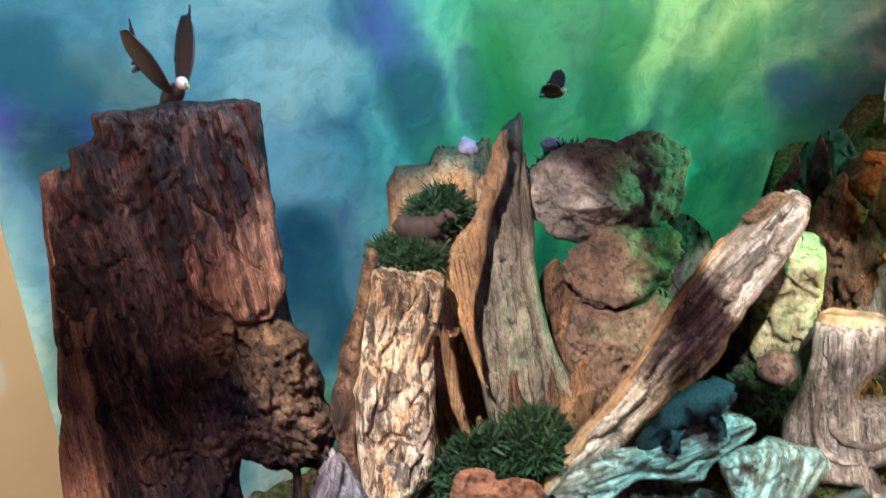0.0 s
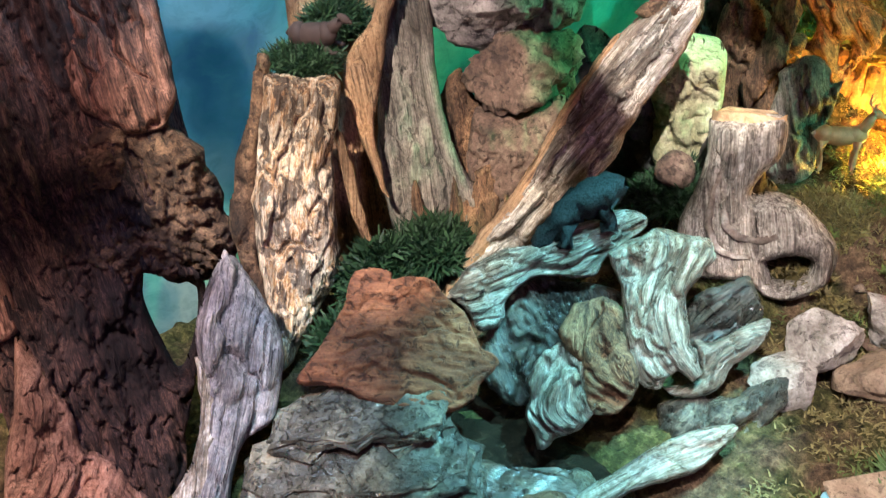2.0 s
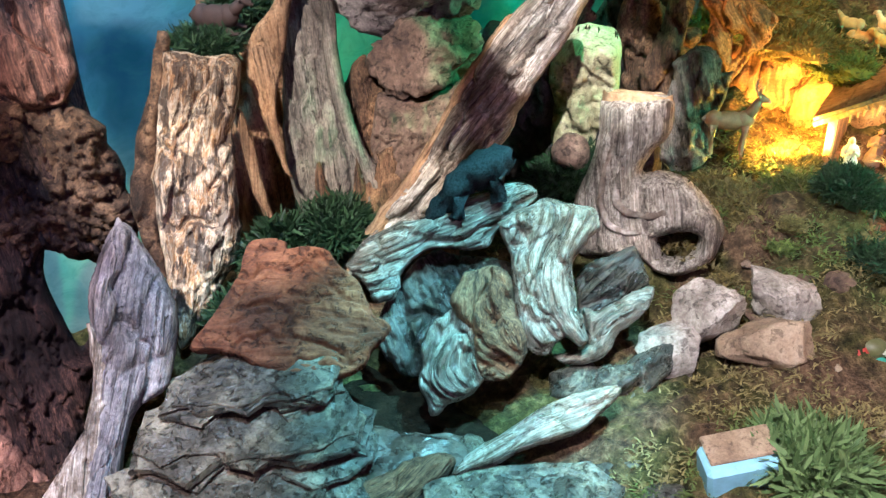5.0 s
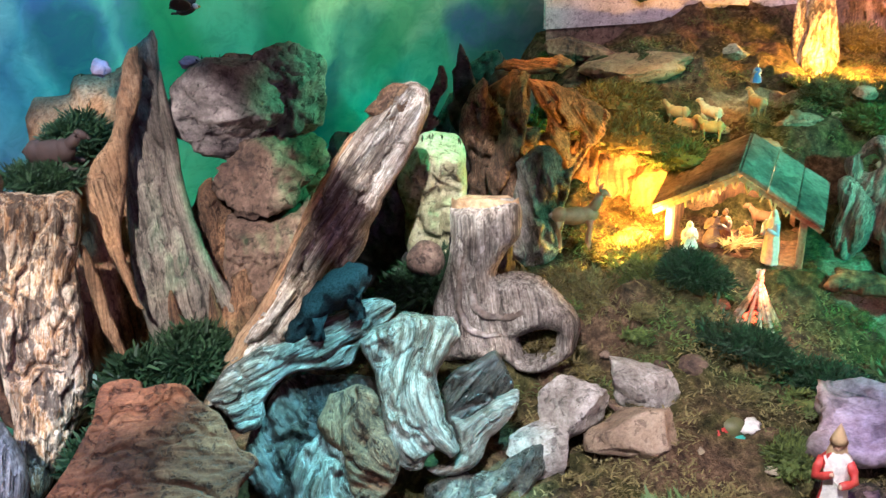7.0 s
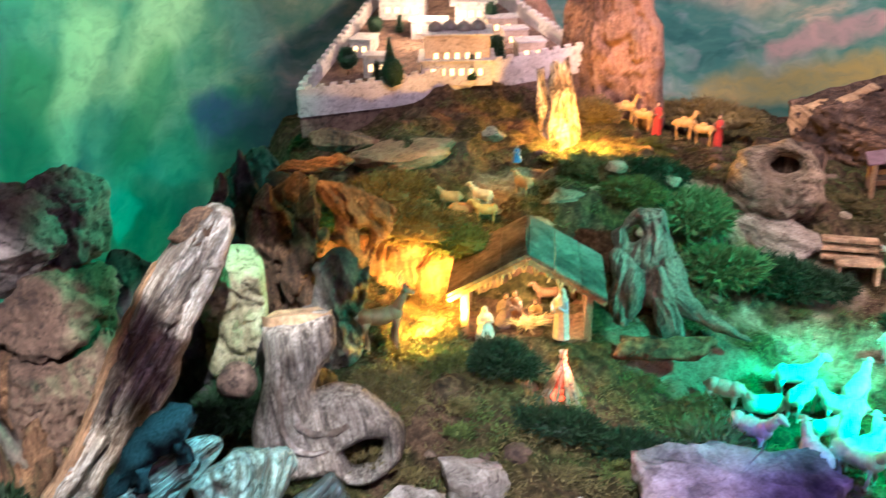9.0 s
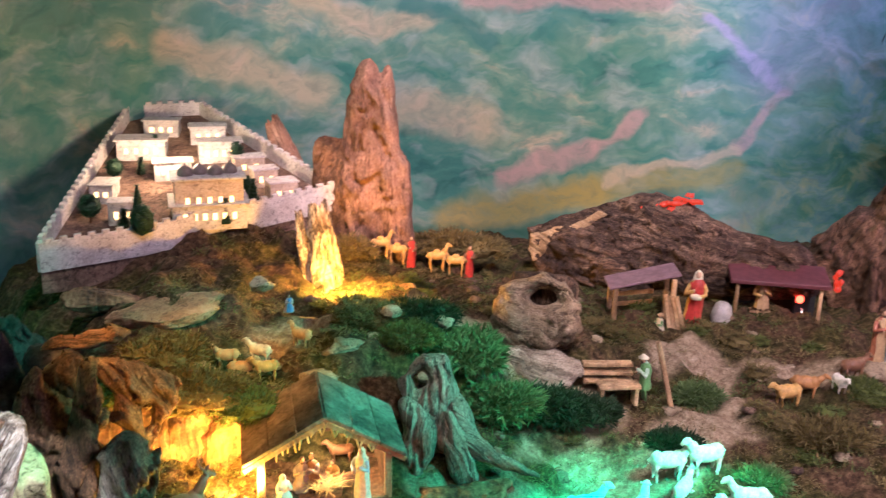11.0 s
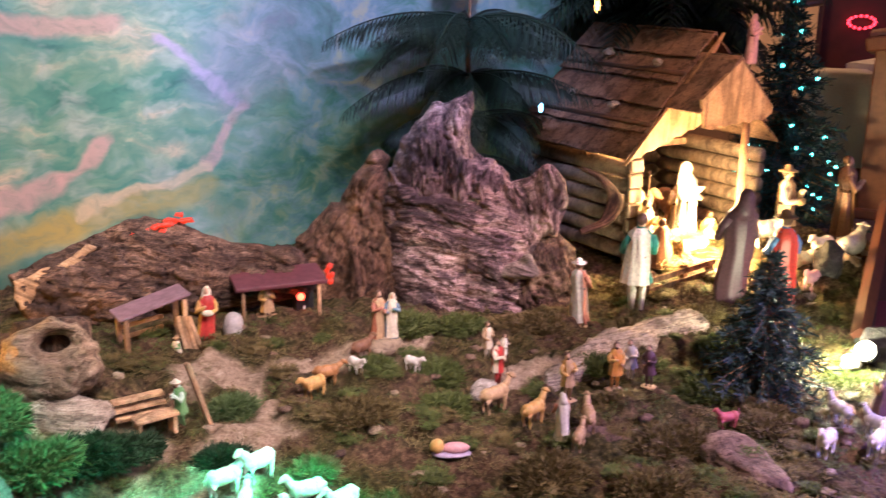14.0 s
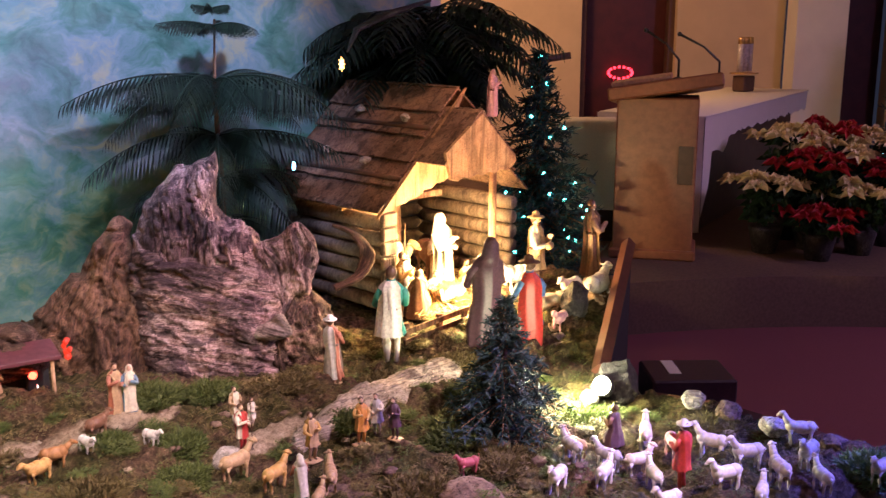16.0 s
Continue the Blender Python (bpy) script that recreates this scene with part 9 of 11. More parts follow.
big_stump()
potted_pine()
potted_palm()
BARN = barn()
conifer("fir_tree", 1.90, 2.08, 0.37, 0.47, 0.235, "small dark blue-green artificial fir on the meadow", None, 5, 16, 15, 46, None, 0.026)
conifer("lit_fir_tree", 3.72, 3.75, 0.25, 1.28, 0.42, "dark fir tree with small cyan fairy lights", ((0.1, 0.9, 0.8), 46, 0.009), 6, 18, 16, 60, None, 0.045)


def holy_group():
    p = lambda x, y, z=0.0: tuple(BARN @ Vector((x, y, z)))
    figure(*p(-0.08, -0.04, 0.0), 0.40, radians(15), WHITE, CREAM, "tall white woman statue in the lit barn", arm=0.8, veil=CREAM)
    figure(*p(-0.33, 0.02, 0.0), 0.33, radians(40), CREAM, GOLD, "cream-robed man statue with a staff in the barn", arm=0.6, staff=True)
    figure(*p(-0.24, 0.02, 0.0), 0.28, radians(20), GOLD, CREAM, "ochre kneeling statue beside the straw", kneel=True, arm=0.8)
    figure(*p(-0.20, 0.14, 0.0), 0.30, radians(10), GOLD, CREAM, "ochre man statue standing behind the straw", arm=0.7)
    figure(*p(-0.16, -0.07, 0.0), 0.20, radians(-30), CREAM, WHITE, "small cream kneeling statue on the straw", kneel=True, arm=0.9)
    figure(*p(0.02, 0.10, 0.0), 0.30, radians(-20), CREAM, GOLD, "cream statue with ochre cloak beside the woman", arm=0.8)
    figure(*p(-0.34, -0.16, 0.0), 0.27, radians(170), BROWN, BROWN, "brown kneeling shepherd statue seen from behind", kneel=True, arm=0.8)
    figure(2.01, 2.80, 0.405, 0.38, radians(150), ("sea_green", (0.04, 0.30, 0.25)), WHITE, "king statue in green tunic and white cloak", arm=0.9)
    figure(2.345, 2.66, 0.41, 0.46, radians(170), PURPLE, PURPLE, "tall statue in a dark purple cloak", arm=0.5, veil=PURPLE)
    figure(2.51, 2.575, 0.40, 0.38, radians(165), BLUE, RED, "statue in a red cape and dark hat", arm=0.6, hat=HAIR)
    figure(1.745, 2.79, 0.405, 0.23, radians(120), ("dull_red", (0.42, 0.16, 0.10)), WHITE, "woman figurine in red and blue carrying white linen", arm=0.9, carry=True, hat=WHITE, plinth=True)
    figure(2.98, 3.02, 0.47, 0.36, radians(30), CREAM, TANC, "shepherd statue in a brimmed hat carrying a lamb", arm=0.8, hat=TANC, carry=True)
    figure(3.30, 2.98, 0.50, 0.36, radians(50), ("dusty_brown", (0.36, 0.22, 0.15)), ("dusty_brown", (0.36, 0.22, 0.15)), "slender brown-robed statue by the fir", arm=0.6)
    figure(2.80, 3.12, 1.255, 0.20, radians(20), PINKC, PINKC, "rose-coloured angel statue on the porch gable", arm=0.8, veil=PINKC)
    figure(*p(-0.36, -0.08, 0.0), 0.27, radians(25), GOLD, WHITE, "gilded angel statue leaning on the corner post", arm=0.9)
    figure(*p(-0.27, -0.10, 0.0), 0.24, radians(5), CREAM, GOLD, "gilded kneeling woman statue in the straw", kneel=True, arm=1.0, veil=CREAM)
    figure(*p(0.05, -0.05, 0.0), 0.22, radians(-30), GOLD, CREAM, "gilded kneeling man statue by the crib", kneel=True, arm=0.9)
    beast("donkey", *p(-0.14, 0.24, 0.0), 0.22, radians(-70), TANC, "tan donkey statue at the back of the barn", 0.5, 1.0, 1.1, 0.95, 0.2, group="barn animals")
    beast("cow", *p(0.08, 0.22, 0.0), 0.24, radians(-110), BROWN, "brown ox statue at the back of the barn", 0.45, 0.8, 1.1, 1.1, 0.3, "horns", False, "barn animals")
    t = thing("crib", "straw-filled wooden crib in the barn", "crib", BARN @ pose(-0.14, -0.12, 0.0))
    for sg in (-1, 1):
        part("side_board", Geo().box((0, sg * 0.04, 0.07), (0.15, 0.010, 0.05), np.array(Euler((radians(20 * sg), 0, 0)).to_matrix())), M_CUT, t, smooth=False)
        for xx in (-0.06, 0.06):
            part("leg", Geo().tube([(xx, sg * 0.05, 0), (xx, -sg * 0.02, 0.07)], 0.007, 6), M_CUT, t)
    part("straw", Geo().add(*tufts([(0.05 * math.sin(i * 2.1), 0.02 * math.cos(i * 1.7), 0.085) for i in range(40)], 0.06, 5, 0.012, np.random.default_rng(9), 1.6, 0.05)), M_STRAW, t, "heap of straw", kind="stuff", smooth=False)
    beast("sheep", 2.83, 2.98, 0.50, 0.17, radians(170), WHITE, "white sheep statue beside the barn", 0.34, 0.7, 1.0, 1.1, 0.2, group="barn animals")
    beast("cow", 2.80, 2.76, 0.455, 0.20, radians(160), CREAM, "white and brown ox statue resting on straw", 0.3, 0.6, 1.1, 1.05, 0.3, "horns", True, "barn animals", BROWN)
    beast("sheep", 2.72, 2.62, 0.435, 0.11, radians(200), PINKC, "pale lamb statue by the path", 0.36, 0.7, 1.0, 1.0, 0.2, group="barn animals")
    beast("sheep", 3.05, 2.72, 0.50, 0.20, radians(20), GREYC, "grey resting sheep statue by the rail", 0.3, 0.6, 1.1, 1.1, 0.2, None, True, "barn animals")
    beast("sheep", 3.00, 2.82, 0.50, 0.14, radians(190), WHITE, "white resting lamb statue by the rail", 0.3, 0.6, 1.1, 1.1, 0.2, None, True, "barn animals")
    t = thing("rail_fence", "low rustic fence of dark rails before the barn", "fence", pose(2.25, 2.88, 0.42, 0, 0, 5))
    for x in (-0.12, 0.06, 0.20):
        part("post", Geo().box((x, 0, 0.05), (0.024, 0.02, 0.11), None), M_ROOT, t, smooth=False)
    for z in (0.045, 0.085):
        part("rail", Geo().box((0.04, -0.012, z), (0.36, 0.010, 0.022), np.array(Euler((0, radians(-4), 0)).to_matrix())), M_ROOT, t, smooth=False)
    # hanging star
    t = thing("comet_star", "glowing orange star with a dark tail", "star", pose(2.26, 3.455, 1.478))
    g = Geo()
    for i in range(8):
        a = i * math.pi / 4
        g.tube([(0, 0, 0), (0.018 * math.cos(a), 0, 0.030 * math.sin(a))], [0.007, 0.001], 6)
    part("star_points", g, glow("orange_star_glow", (1.0, 0.42, 0.10), 9.0), t, "glowing orange points")
    part("tail", Geo().tube([(0.03, 0, 0.05), (0.08, 0.0, 0.14), (0.22, -0.02, 0.20), (0.42, -0.06, 0.26)], [0.006, 0.03, 0.045, 0.02], 8, flat=0.35), M_DARKROCK, t, "dark comet tail")
    t = thing("small_light", "small cyan light hanging in the pine", "light", pose(2.115, 3.62, 1.05))
    part("bulb", Geo().ball((0, 0, 0), (0.008, 0.008, 0.02), None, 0, 8), glow("cyan_light_glow", (0.2, 0.6, 1.0), 14.0), t)


holy_group()


def meadow():
    h = lambda x, y: float(height(x, y)) + 0.008
    g = crag(Geo(), [(-0.44, -0.09), (-0.2, -0.115), (0.1, -0.10), (0.36, -0.05), (0.42, 0.03), (0.2, 0.10), (-0.1, 0.075), (-0.36, -0.01)], 0.05, (1.74, 2.53, 0.405), (0.98, 0.12, 0.02), (-0.1, 1, 0.12), 111.0, 0.006, 84, 0.020, 0.8, 0.010, None, 0.4, 0, 0.02, 5.0, None, 1.4)
    solo("path_slab", g, M_TUNNEL, "long pale bark slab laid as a path", "path slab", (1.74, 2.53, 0.39))
    beast("hen", 1.62, 1.93, h(1.62, 1.93) + 0.02, 0.075, radians(170), ("violet_red", (0.45, 0.10, 0.12)), "red hen figurine on a mound", 0.3, 0.9, 0.8, 0.95, -0.6, group="farm animals")
    g = Geo()
    g.ball((0.845, 2.11, h(0.845, 2.11) + 0.005), (0.052, 0.026, 0.008), np.array(Euler((0, 0, radians(-25))).to_matrix()), 0, 14, 0.08)
    g.ball((0.855, 2.105, h(0.845, 2.11) + 0.02), (0.036, 0.018, 0.015), np.array(Euler((0, 0, radians(-25))).to_matrix()), 1, 12)
    g.ball((0.812, 2.125, h(0.845, 2.11) + 0.026), (0.019, 0.019, 0.019), None, 2, 12)
    solo("doll", g, [coat("lilac_cushion", (0.42, 0.36, 0.50)), coat(*PINKC), coat(*GOLD)], "pink swaddled doll lying on a lilac cushion", "doll", (0.845, 2.11, h(0.845, 2.11)))
    for x, y, hh, a, r, c, lab, kw in [(1.285, 2.66, 0.13, 10, TANC, CREAM, "tan robed villager figurine", {}), (1.31, 2.60, 0.10, 30, CREAM, WHITE, "small white villager figurine", {}), (1.20, 2.46, 0.15, 20, CREAM, RED, "villager figurine in cream and red", {"staff": True}),
                                       (1.325, 2.275, 0.15, 0, GOLD, TANC, "ochre standing villager figurine", {"plinth": True}), (1.155, 2.06, 0.14, 180, ("dull_red", (0.42, 0.16, 0.10)), WHITE, "woman figurine in red with a white headcloth", {"veil": WHITE}),
                                       (1.495, 2.27, 0.15, -20, GOLD, ("orange", (0.62, 0.28, 0.06)), "villager figurine in an orange coat", {"plinth": True}), (1.575, 2.21, 0.13, -60, PURPLE, PURPLE, "villager figurine in dark purple", {"plinth": True}), (1.56, 2.28, 0.13, -40, CREAM, GREYC, "pale villager figurine", {})]:
        figure(x, y, h(x, y), hh, radians(a), r, c, lab + " on the meadow path", **kw)
    for x, y, a, c, L, lab in [(1.09, 2.30, 10, TANC, 0.11, "tan resting camel figurine"), (1.155, 2.20, 20, GOLD, 0.10, "golden donkey figurine"), (1.27, 2.10, 60, TANC, 0.10, "tan dog figurine"), (1.18, 2.02, 40, TANC, 0.08, "tan goat figurine")]:
        beast("camel" if "camel" in lab else "goat", x, y, h(x, y), L, radians(a), c, lab + " on the meadow", 0.36, 0.9, 1.0, 0.95, 0.2, group="meadow animals")
    solo("white_stone", boulder(Geo(), (1.12, 2.40, h(1.12, 2.40) + 0.02), (0.05, 0.04, 0.035), (0, 0, 30), 113.0, 6, 0.12, 4), M_WHITEROCK, "whitish round stone beside the villagers", "stone", (1.12, 2.40, h(1.12, 2.40)))
    flock = [(2.145, 1.725, 40, CREAM), (2.20, 1.66, 240, PINKC), (2.26, 1.57, 110, WHITE), (2.23, 1.43, 150, WHITE), (2.10, 1.41, 160, WHITE), (2.215, 1.32, 60, CREAM), (2.36, 1.32, 190, GREYC), (2.53, 1.445, 130, CREAM), (1.86, 1.76, 80, GREYC), (1.92, 1.80, 90, TANC),
             (1.95, 1.70, 100, GREYC), (2.03, 1.66, -20, CREAM), (2.42, 1.14, 180, GREYC), (1.98, 1.56, 60, WHITE), (2.30, 1.24, 60, CREAM), (1.84, 1.62, 20, WHITE), (2.1, 1.3, 30, WHITE), (1.72, 1.68, 200, WHITE), (1.9, 1.45, 170, CREAM)]
    for i, (x, y, a, c) in enumerate(flock):
        beast("sheep", x, y, h(x, y), 0.104 if i < 8 else 0.092, radians(a), c, "white sheep figurine of the meadow flock", 0.40, 1.0, 0.95, 0.98, 0.2, group="meadow flock")
    figure(2.08, 1.79, h(2.08, 1.79), 0.17, radians(200), BROWN, PURPLE, "brown seated shepherd figurine among sheep", kneel=True)
    figure(2.03, 1.505, h(2.03, 1.505), 0.20, radians(190), RED, RED, "red-coated piper figurine in a grey cap", hat=GREYC, arm=0.9)
    stones = [((2.41, 2.05, 0.455), (0.075, 0.07, 0.085), M_DARKROCK, "large grey stone behind the bright lamp"), ((2.50, 1.81, 0.44), (0.055, 0.04, 0.03), M_WHITEROCK, "pale rounded stone at the edge"), ((2.52, 1.69, 0.43), (0.06, 0.045, 0.03), M_BROWNROCK, "red-brown stone at the edge"),
              ((2.535, 1.53, 0.425), (0.05, 0.045, 0.035), M_WHITEROCK, "pale rough stone at the edge"), ((2.57, 1.35, 0.42), (0.045, 0.04, 0.03), M_BROWNROCK, "brown stone at the edge"), ((2.83, 2.64, 0.53), (0.075, 0.06, 0.085), M_DARKROCK, "big dark round stone near the barn"),
              ((2.66, 2.58, 0.43), (0.04, 0.035, 0.022), M_WHITEROCK, "pale flat pebble by the rail"), ((2.60, 2.50, 0.42), (0.045, 0.04, 0.025), M_WHITEROCK, "pale round pebble by the rail"), ((2.70, 2.64, 0.445), (0.03, 0.03, 0.025), M_TANROCK, "brown pebble by the rail"),
              ((2.96, 2.66, 0.51), (0.05, 0.045, 0.035), M_TANROCK, "tan stone beside the dark one"), ((3.08, 2.78, 0.53), (0.05, 0.04, 0.04), M_WHITEROCK, "white stone at the rail"), ((2.26, 2.05, 0.43), (0.05, 0.03, 0.03), M_WHITEROCK, "white stone in the bright lamp light"),
              ((1.52, 1.76, 0.40), (0.16, 0.10, 0.05), M_BROWNROCK, "brown earthy hump under the hen"), ((1.30, 2.06, 0.385), (0.10, 0.06, 0.02), M_BROWNROCK, "flat brown rock on the meadow"), ((0.74, 2.05, 0.405), (0.05, 0.04, 0.02), M_PATHROCK, "pale flat stone beside the doll")]
    for i, (c, s, mt, lab) in enumerate(stones):
        solo("stone", boulder(Geo(), c, s, (0, 0, i * 37), 120 + i * 1.3, 7, 0.09, 5, 0, 0.0, 0.85), mt, lab, "stone", (c[0], c[1], c[2] - s[2] * 0.85), "meadow stones")
    t = thing("rock_lamp", "bright pale lamp lying before the grey stone", "lamp", pose(2.30, 2.03, 0.47, 0, -60, 10))
    part("lens", Geo().lathe([(0.03, 0), (0.033, 0.01), (0.02, 0.016), (0.002, 0.018)], 16), glow("rock_lamp_glow", (1.0, 0.95, 0.6), 20.0), t, "glowing lamp lens")
    part("housing", Geo().lathe([(0.012, -0.05), (0.03, -0.03), (0.034, 0.0), (0.03, -0.001)], 16), M_BLACK, t)


meadow()


# ---------------------------------------------------------------- church beyond the display
def church():
    fwd, rgt = np.array([0.643, 0.766]), np.array([0.766, -0.643])
    at = lambda d, s: np.array([-0.106, -0.015]) + fwd * d + rgt * s
    R = 10.5
    # back wall in panels round a dark doorway
    wall("wall_north", tuple(at(R, -4.5)), tuple(at(R, 1.40)), 0, 4, 0.2, M_CREAM, "cream wall left of the dark doorway")
    wall("wall_north_b", tuple(at(R, 2.36)), tuple(at(R, 3.45)), 0, 4, 0.2, M_CREAM, "cream wall right of the dark doorway")
    wall("wall_north_c", tuple(at(R - 0.25, 3.45)), tuple(at(R - 0.25, 3.95)), 0, 4, 0.3, M_WHITEWALL, "pale pilaster of the church wall")
    wall("wall_north_d", tuple(at(R + 0.4, 3.9)), tuple(at(R + 0.4, 4.6)), 0, 4, 0.2, M_DARKDOOR, "dark recess beside the pilaster")
    wall("wall_north_e", tuple(at(R, 4.55)), tuple(at(R, 8.0)), 0, 4, 0.2, M_CREAM, "cream wall behind the far fir")
    wall("wall_north_f", tuple(at(R, 1.40)), tuple(at(R, 2.36)), 2.6, 4, 0.2, M_CREAM, "cream wall over the doorway")
    wall("door_recess", tuple(at(R + 0.25, 1.2)), tuple(at(R + 0.25, 2.6)), 0, 3, 0.1, M_DARKDOOR, "dark red closed door in its recess")
    wall("wall_return", (3.40, 4.32), tuple(at(R, -4.4)), 0, 4, 0.12, M_WHITEWALL, "white wall beside the mural's end")
    for s in (1.40, 2.36):
        c = at(R - 0.03, s)
        d = [[rgt[0], fwd[0], 0], [rgt[1], fwd[1], 0], [0, 0, 1]]
        solo("door_frame", Geo().box((*c, 1.5), (0.13, 0.14, 3.0), d, bevel=0.01), M_DARKFRAME, "dark brown door jamb", "door frame", (*c, 0), kind="structure", smooth=False)
    g = Geo()
    for i in range(15):
        a = 2 * math.pi * i / 15
        c = at(R + 0.10, 1.86 + 0.125 * math.cos(a))
        g.ball((*c, 1.145 + 0.06 * math.sin(a)), 0.016, None, 0, 8)
    solo("wreath_lights", g, glow("red_wreath_glow", (1.0, 0.03, 0.05), 5.0), "ring of small glowing red lights on the door", "lights", (*at(R + 0.10, 1.86), 1.07))
    # raised sanctuary floor
    g = Geo()
    a0 = np.linspace(0, 1, 24)
    front = [tuple(at(4.75 + 0.55 * math.sin(3.1 * u), -0.2 + 4.6 * u)) for u in a0]
    back = [tuple(at(R - 0.2, -3.0)), tuple(at(R - 0.2, 7.0)), tuple(at(6.0, 5.2))]
    ring = front[::-1] + back
    n = len(ring)
    g.add([(*p, 0.29) for p in ring] + [(*p, 0.0) for p in ring], [tuple(range(n)), *[(i, n + i, n + (i + 1) % n, (i + 1) % n) for i in range(n)]])
    solo("sanctuary_step", g, M_STEP, "raised grey-brown sanctuary step", "step", (*at(7, 1), 0), kind="structure", smooth=False)
    # lectern
    yaw = math.degrees(math.atan2(rgt[1], rgt[0])) - 14
    base = at(5.75, 1.235)
    t = thing("lectern", "tall oak lectern with a sloping top", "lectern", pose(*base, 0.29, 0, 0, yaw))
    part("body", Geo().box((0, 0.12, 0.47), (0.46, 0.34, 0.94), None, bevel=0.008), M_LECTERN, t, smooth=False)
    sl = np.array(Euler((0, radians(-9), 0)).to_matrix()) @ np.array(Euler((radians(-6), 0, 0)).to_matrix())
    part("desk_top", Geo().box((0.04, 0.10, 0.985), (0.64, 0.46, 0.075), sl, bevel=0.01), M_LECTERN, t, smooth=False)
    part("plaque", Geo().box((0.17, -0.055, 0.56), (0.085, 0.01, 0.22), None, bevel=0.003), M_DARKFRAME, t, "dark small plaque", smooth=False)
    part("base_moulding", Geo().box((0, 0.12, 0.03), (0.50, 0.38, 0.06), None, bevel=0.01), M_LECTERN, t, smooth=False)
    wm = pose(*base, 0.29, 0, 0, yaw)
    p = wm @ Vector((-0.10, 0.08, 1.035))
    solo("open_book", Geo().box(tuple(p), (0.34, 0.26, 0.03), np.array(Euler((0, radians(-9), radians(yaw))).to_matrix()), bevel=0.006), paint("tan_book_cover", (0.46, 0.26, 0.14), 0.6), "large tan book lying on the lectern", "book", tuple(p), smooth=False)
    for k, (dx, hgt, lean) in enumerate([(0.10, 0.26, -0.20), (0.33, 0.24, -0.24)]):
        q = wm @ Vector((dx, 0.2, 1.03))
        r3 = np.array([rgt[0], rgt[1], 0])
        g = Geo().tube([tuple(q), tuple(np.array(q) + [0, 0, hgt * 0.45]), tuple(np.array(q) + r3 * lean * 0.4 + [0, 0, hgt * 0.8]), tuple(np.array(q) + r3 * lean + [0, 0, hgt * 1.1])], [0.008, 0.007, 0.006, 0.008], 8)
        g.ball(tuple(np.array(q) + r3 * lean + [0, 0, hgt * 1.1]), 0.014, None, 0, 8)
        g.lathe([(0.035, 0), (0.035, 0.01), (0.01, 0.02)], 12, 0, tuple(q))
        solo("microphone", g, M_BLACK, "thin black gooseneck microphone", "microphone", tuple(q), "microphones")
    # added draped table beyond the lectern; its cloth stands for the altar's end
    c = at(6.35, 0.93)
    t = thing("side_table", "small side table hidden under a white draped cloth", "table", pose(*c, 0.29, 0, 0, yaw + 14))
    part("table", Geo().box((0, 0, 0.37), (0.34, 0.30, 0.74), None, bevel=0.01), M_DARKFRAME, t, smooth=False)
    vs, fs = [], []
    for i in range(49):
        a = 2 * math.pi * i / 48
        r = 1 / max(abs(math.cos(a)), abs(math.sin(a)))
        for j in range(9):
            v = j / 8
            k = 1 + 0.10 * v + 0.05 * v * math.sin(a * 11)
            vs.append((0.19 * r * math.cos(a) * k, 0.17 * r * math.sin(a) * k, 0.76 - 0.55 * v))
    for i in range(48):
        for j in range(8):
            fs.append((i * 9 + j, i * 9 + j + 1, (i + 1) * 9 + j + 1, (i + 1) * 9 + j))
    part("cloth", Geo().add(vs, fs + [tuple(i * 9 for i in range(48))]), M_CLOTH, t, "white hanging cloth")
    # altar
    yawa = math.degrees(math.atan2(0.95, 2.8))
    t = thing("altar", "dark altar table under a white cloth", "altar", pose(5.17, 3.74, 0.29, 0, 0, yawa))
    part("table", Geo().box((1.5, 0.35, 0.37), (2.7, 0.55, 0.74), None, bevel=0.01), M_DARKFRAME, t, smooth=False)
    g = Geo()
    n, k = 60, 10
    vs, fs = [], []
    for i in range(n + 1):
        u = i / n
        for j in range(k + 1):
            v = j / k
            x = u * 3.0
            end = max(0, 1 - u * 14)
            drop = 0.16 + 0.10 * math.sin(min(1, u * 4) * math.pi) ** 2 + 0.5 * end
            vs.append((x, -0.02 - 0.012 * math.sin(x * 18) * v, 0.79 - drop * v + 0.012 * math.sin(u * 130) * (v > 0.95)))
    for i in range(n):
        for j in range(k):
            a = i * (k + 1) + j
            fs.append((a, a + 1, a + k + 2, a + k + 1))
    g.add(vs, fs)
    g.box((1.5, 0.33, 0.785), (3.02, 0.72, 0.012), None, bevel=0.003)
    vs, fs = [], []
    for i in range(13):
        u = i / 12
        for j in range(9):
            v = j / 8
            vs.append((-0.015 - 0.02 * math.sin(u * 14) * v, -0.02 + 0.72 * u, 0.785 - 0.74 * v))
    for i in range(12):
        for j in range(8):
            a = i * 9 + j
            fs.append((a, a + 1, a + 10, a + 9))
    g.add(vs, fs)
    part("cloth", g, M_CLOTH, t, "white lace-edged altar cloth")
    am = pose(5.17, 3.74, 0.29, 0, 0, yawa)
    p = am @ Vector((2.45, 0.4, 0.79))
    t = thing("candle_holder", "brass candle stand with three glass cylinders", "candle stand", Matrix.Translation(p))
    part("base", Geo().box((0, 0, 0.07), (0.16, 0.12, 0.13), None, bevel=0.01), M_DARKFRAME, t, smooth=False)
    part("tray", Geo().lathe([(0.12, 0.15), (0.12, 0.16), (0.02, 0.165)], 20), M_BRASS, t)
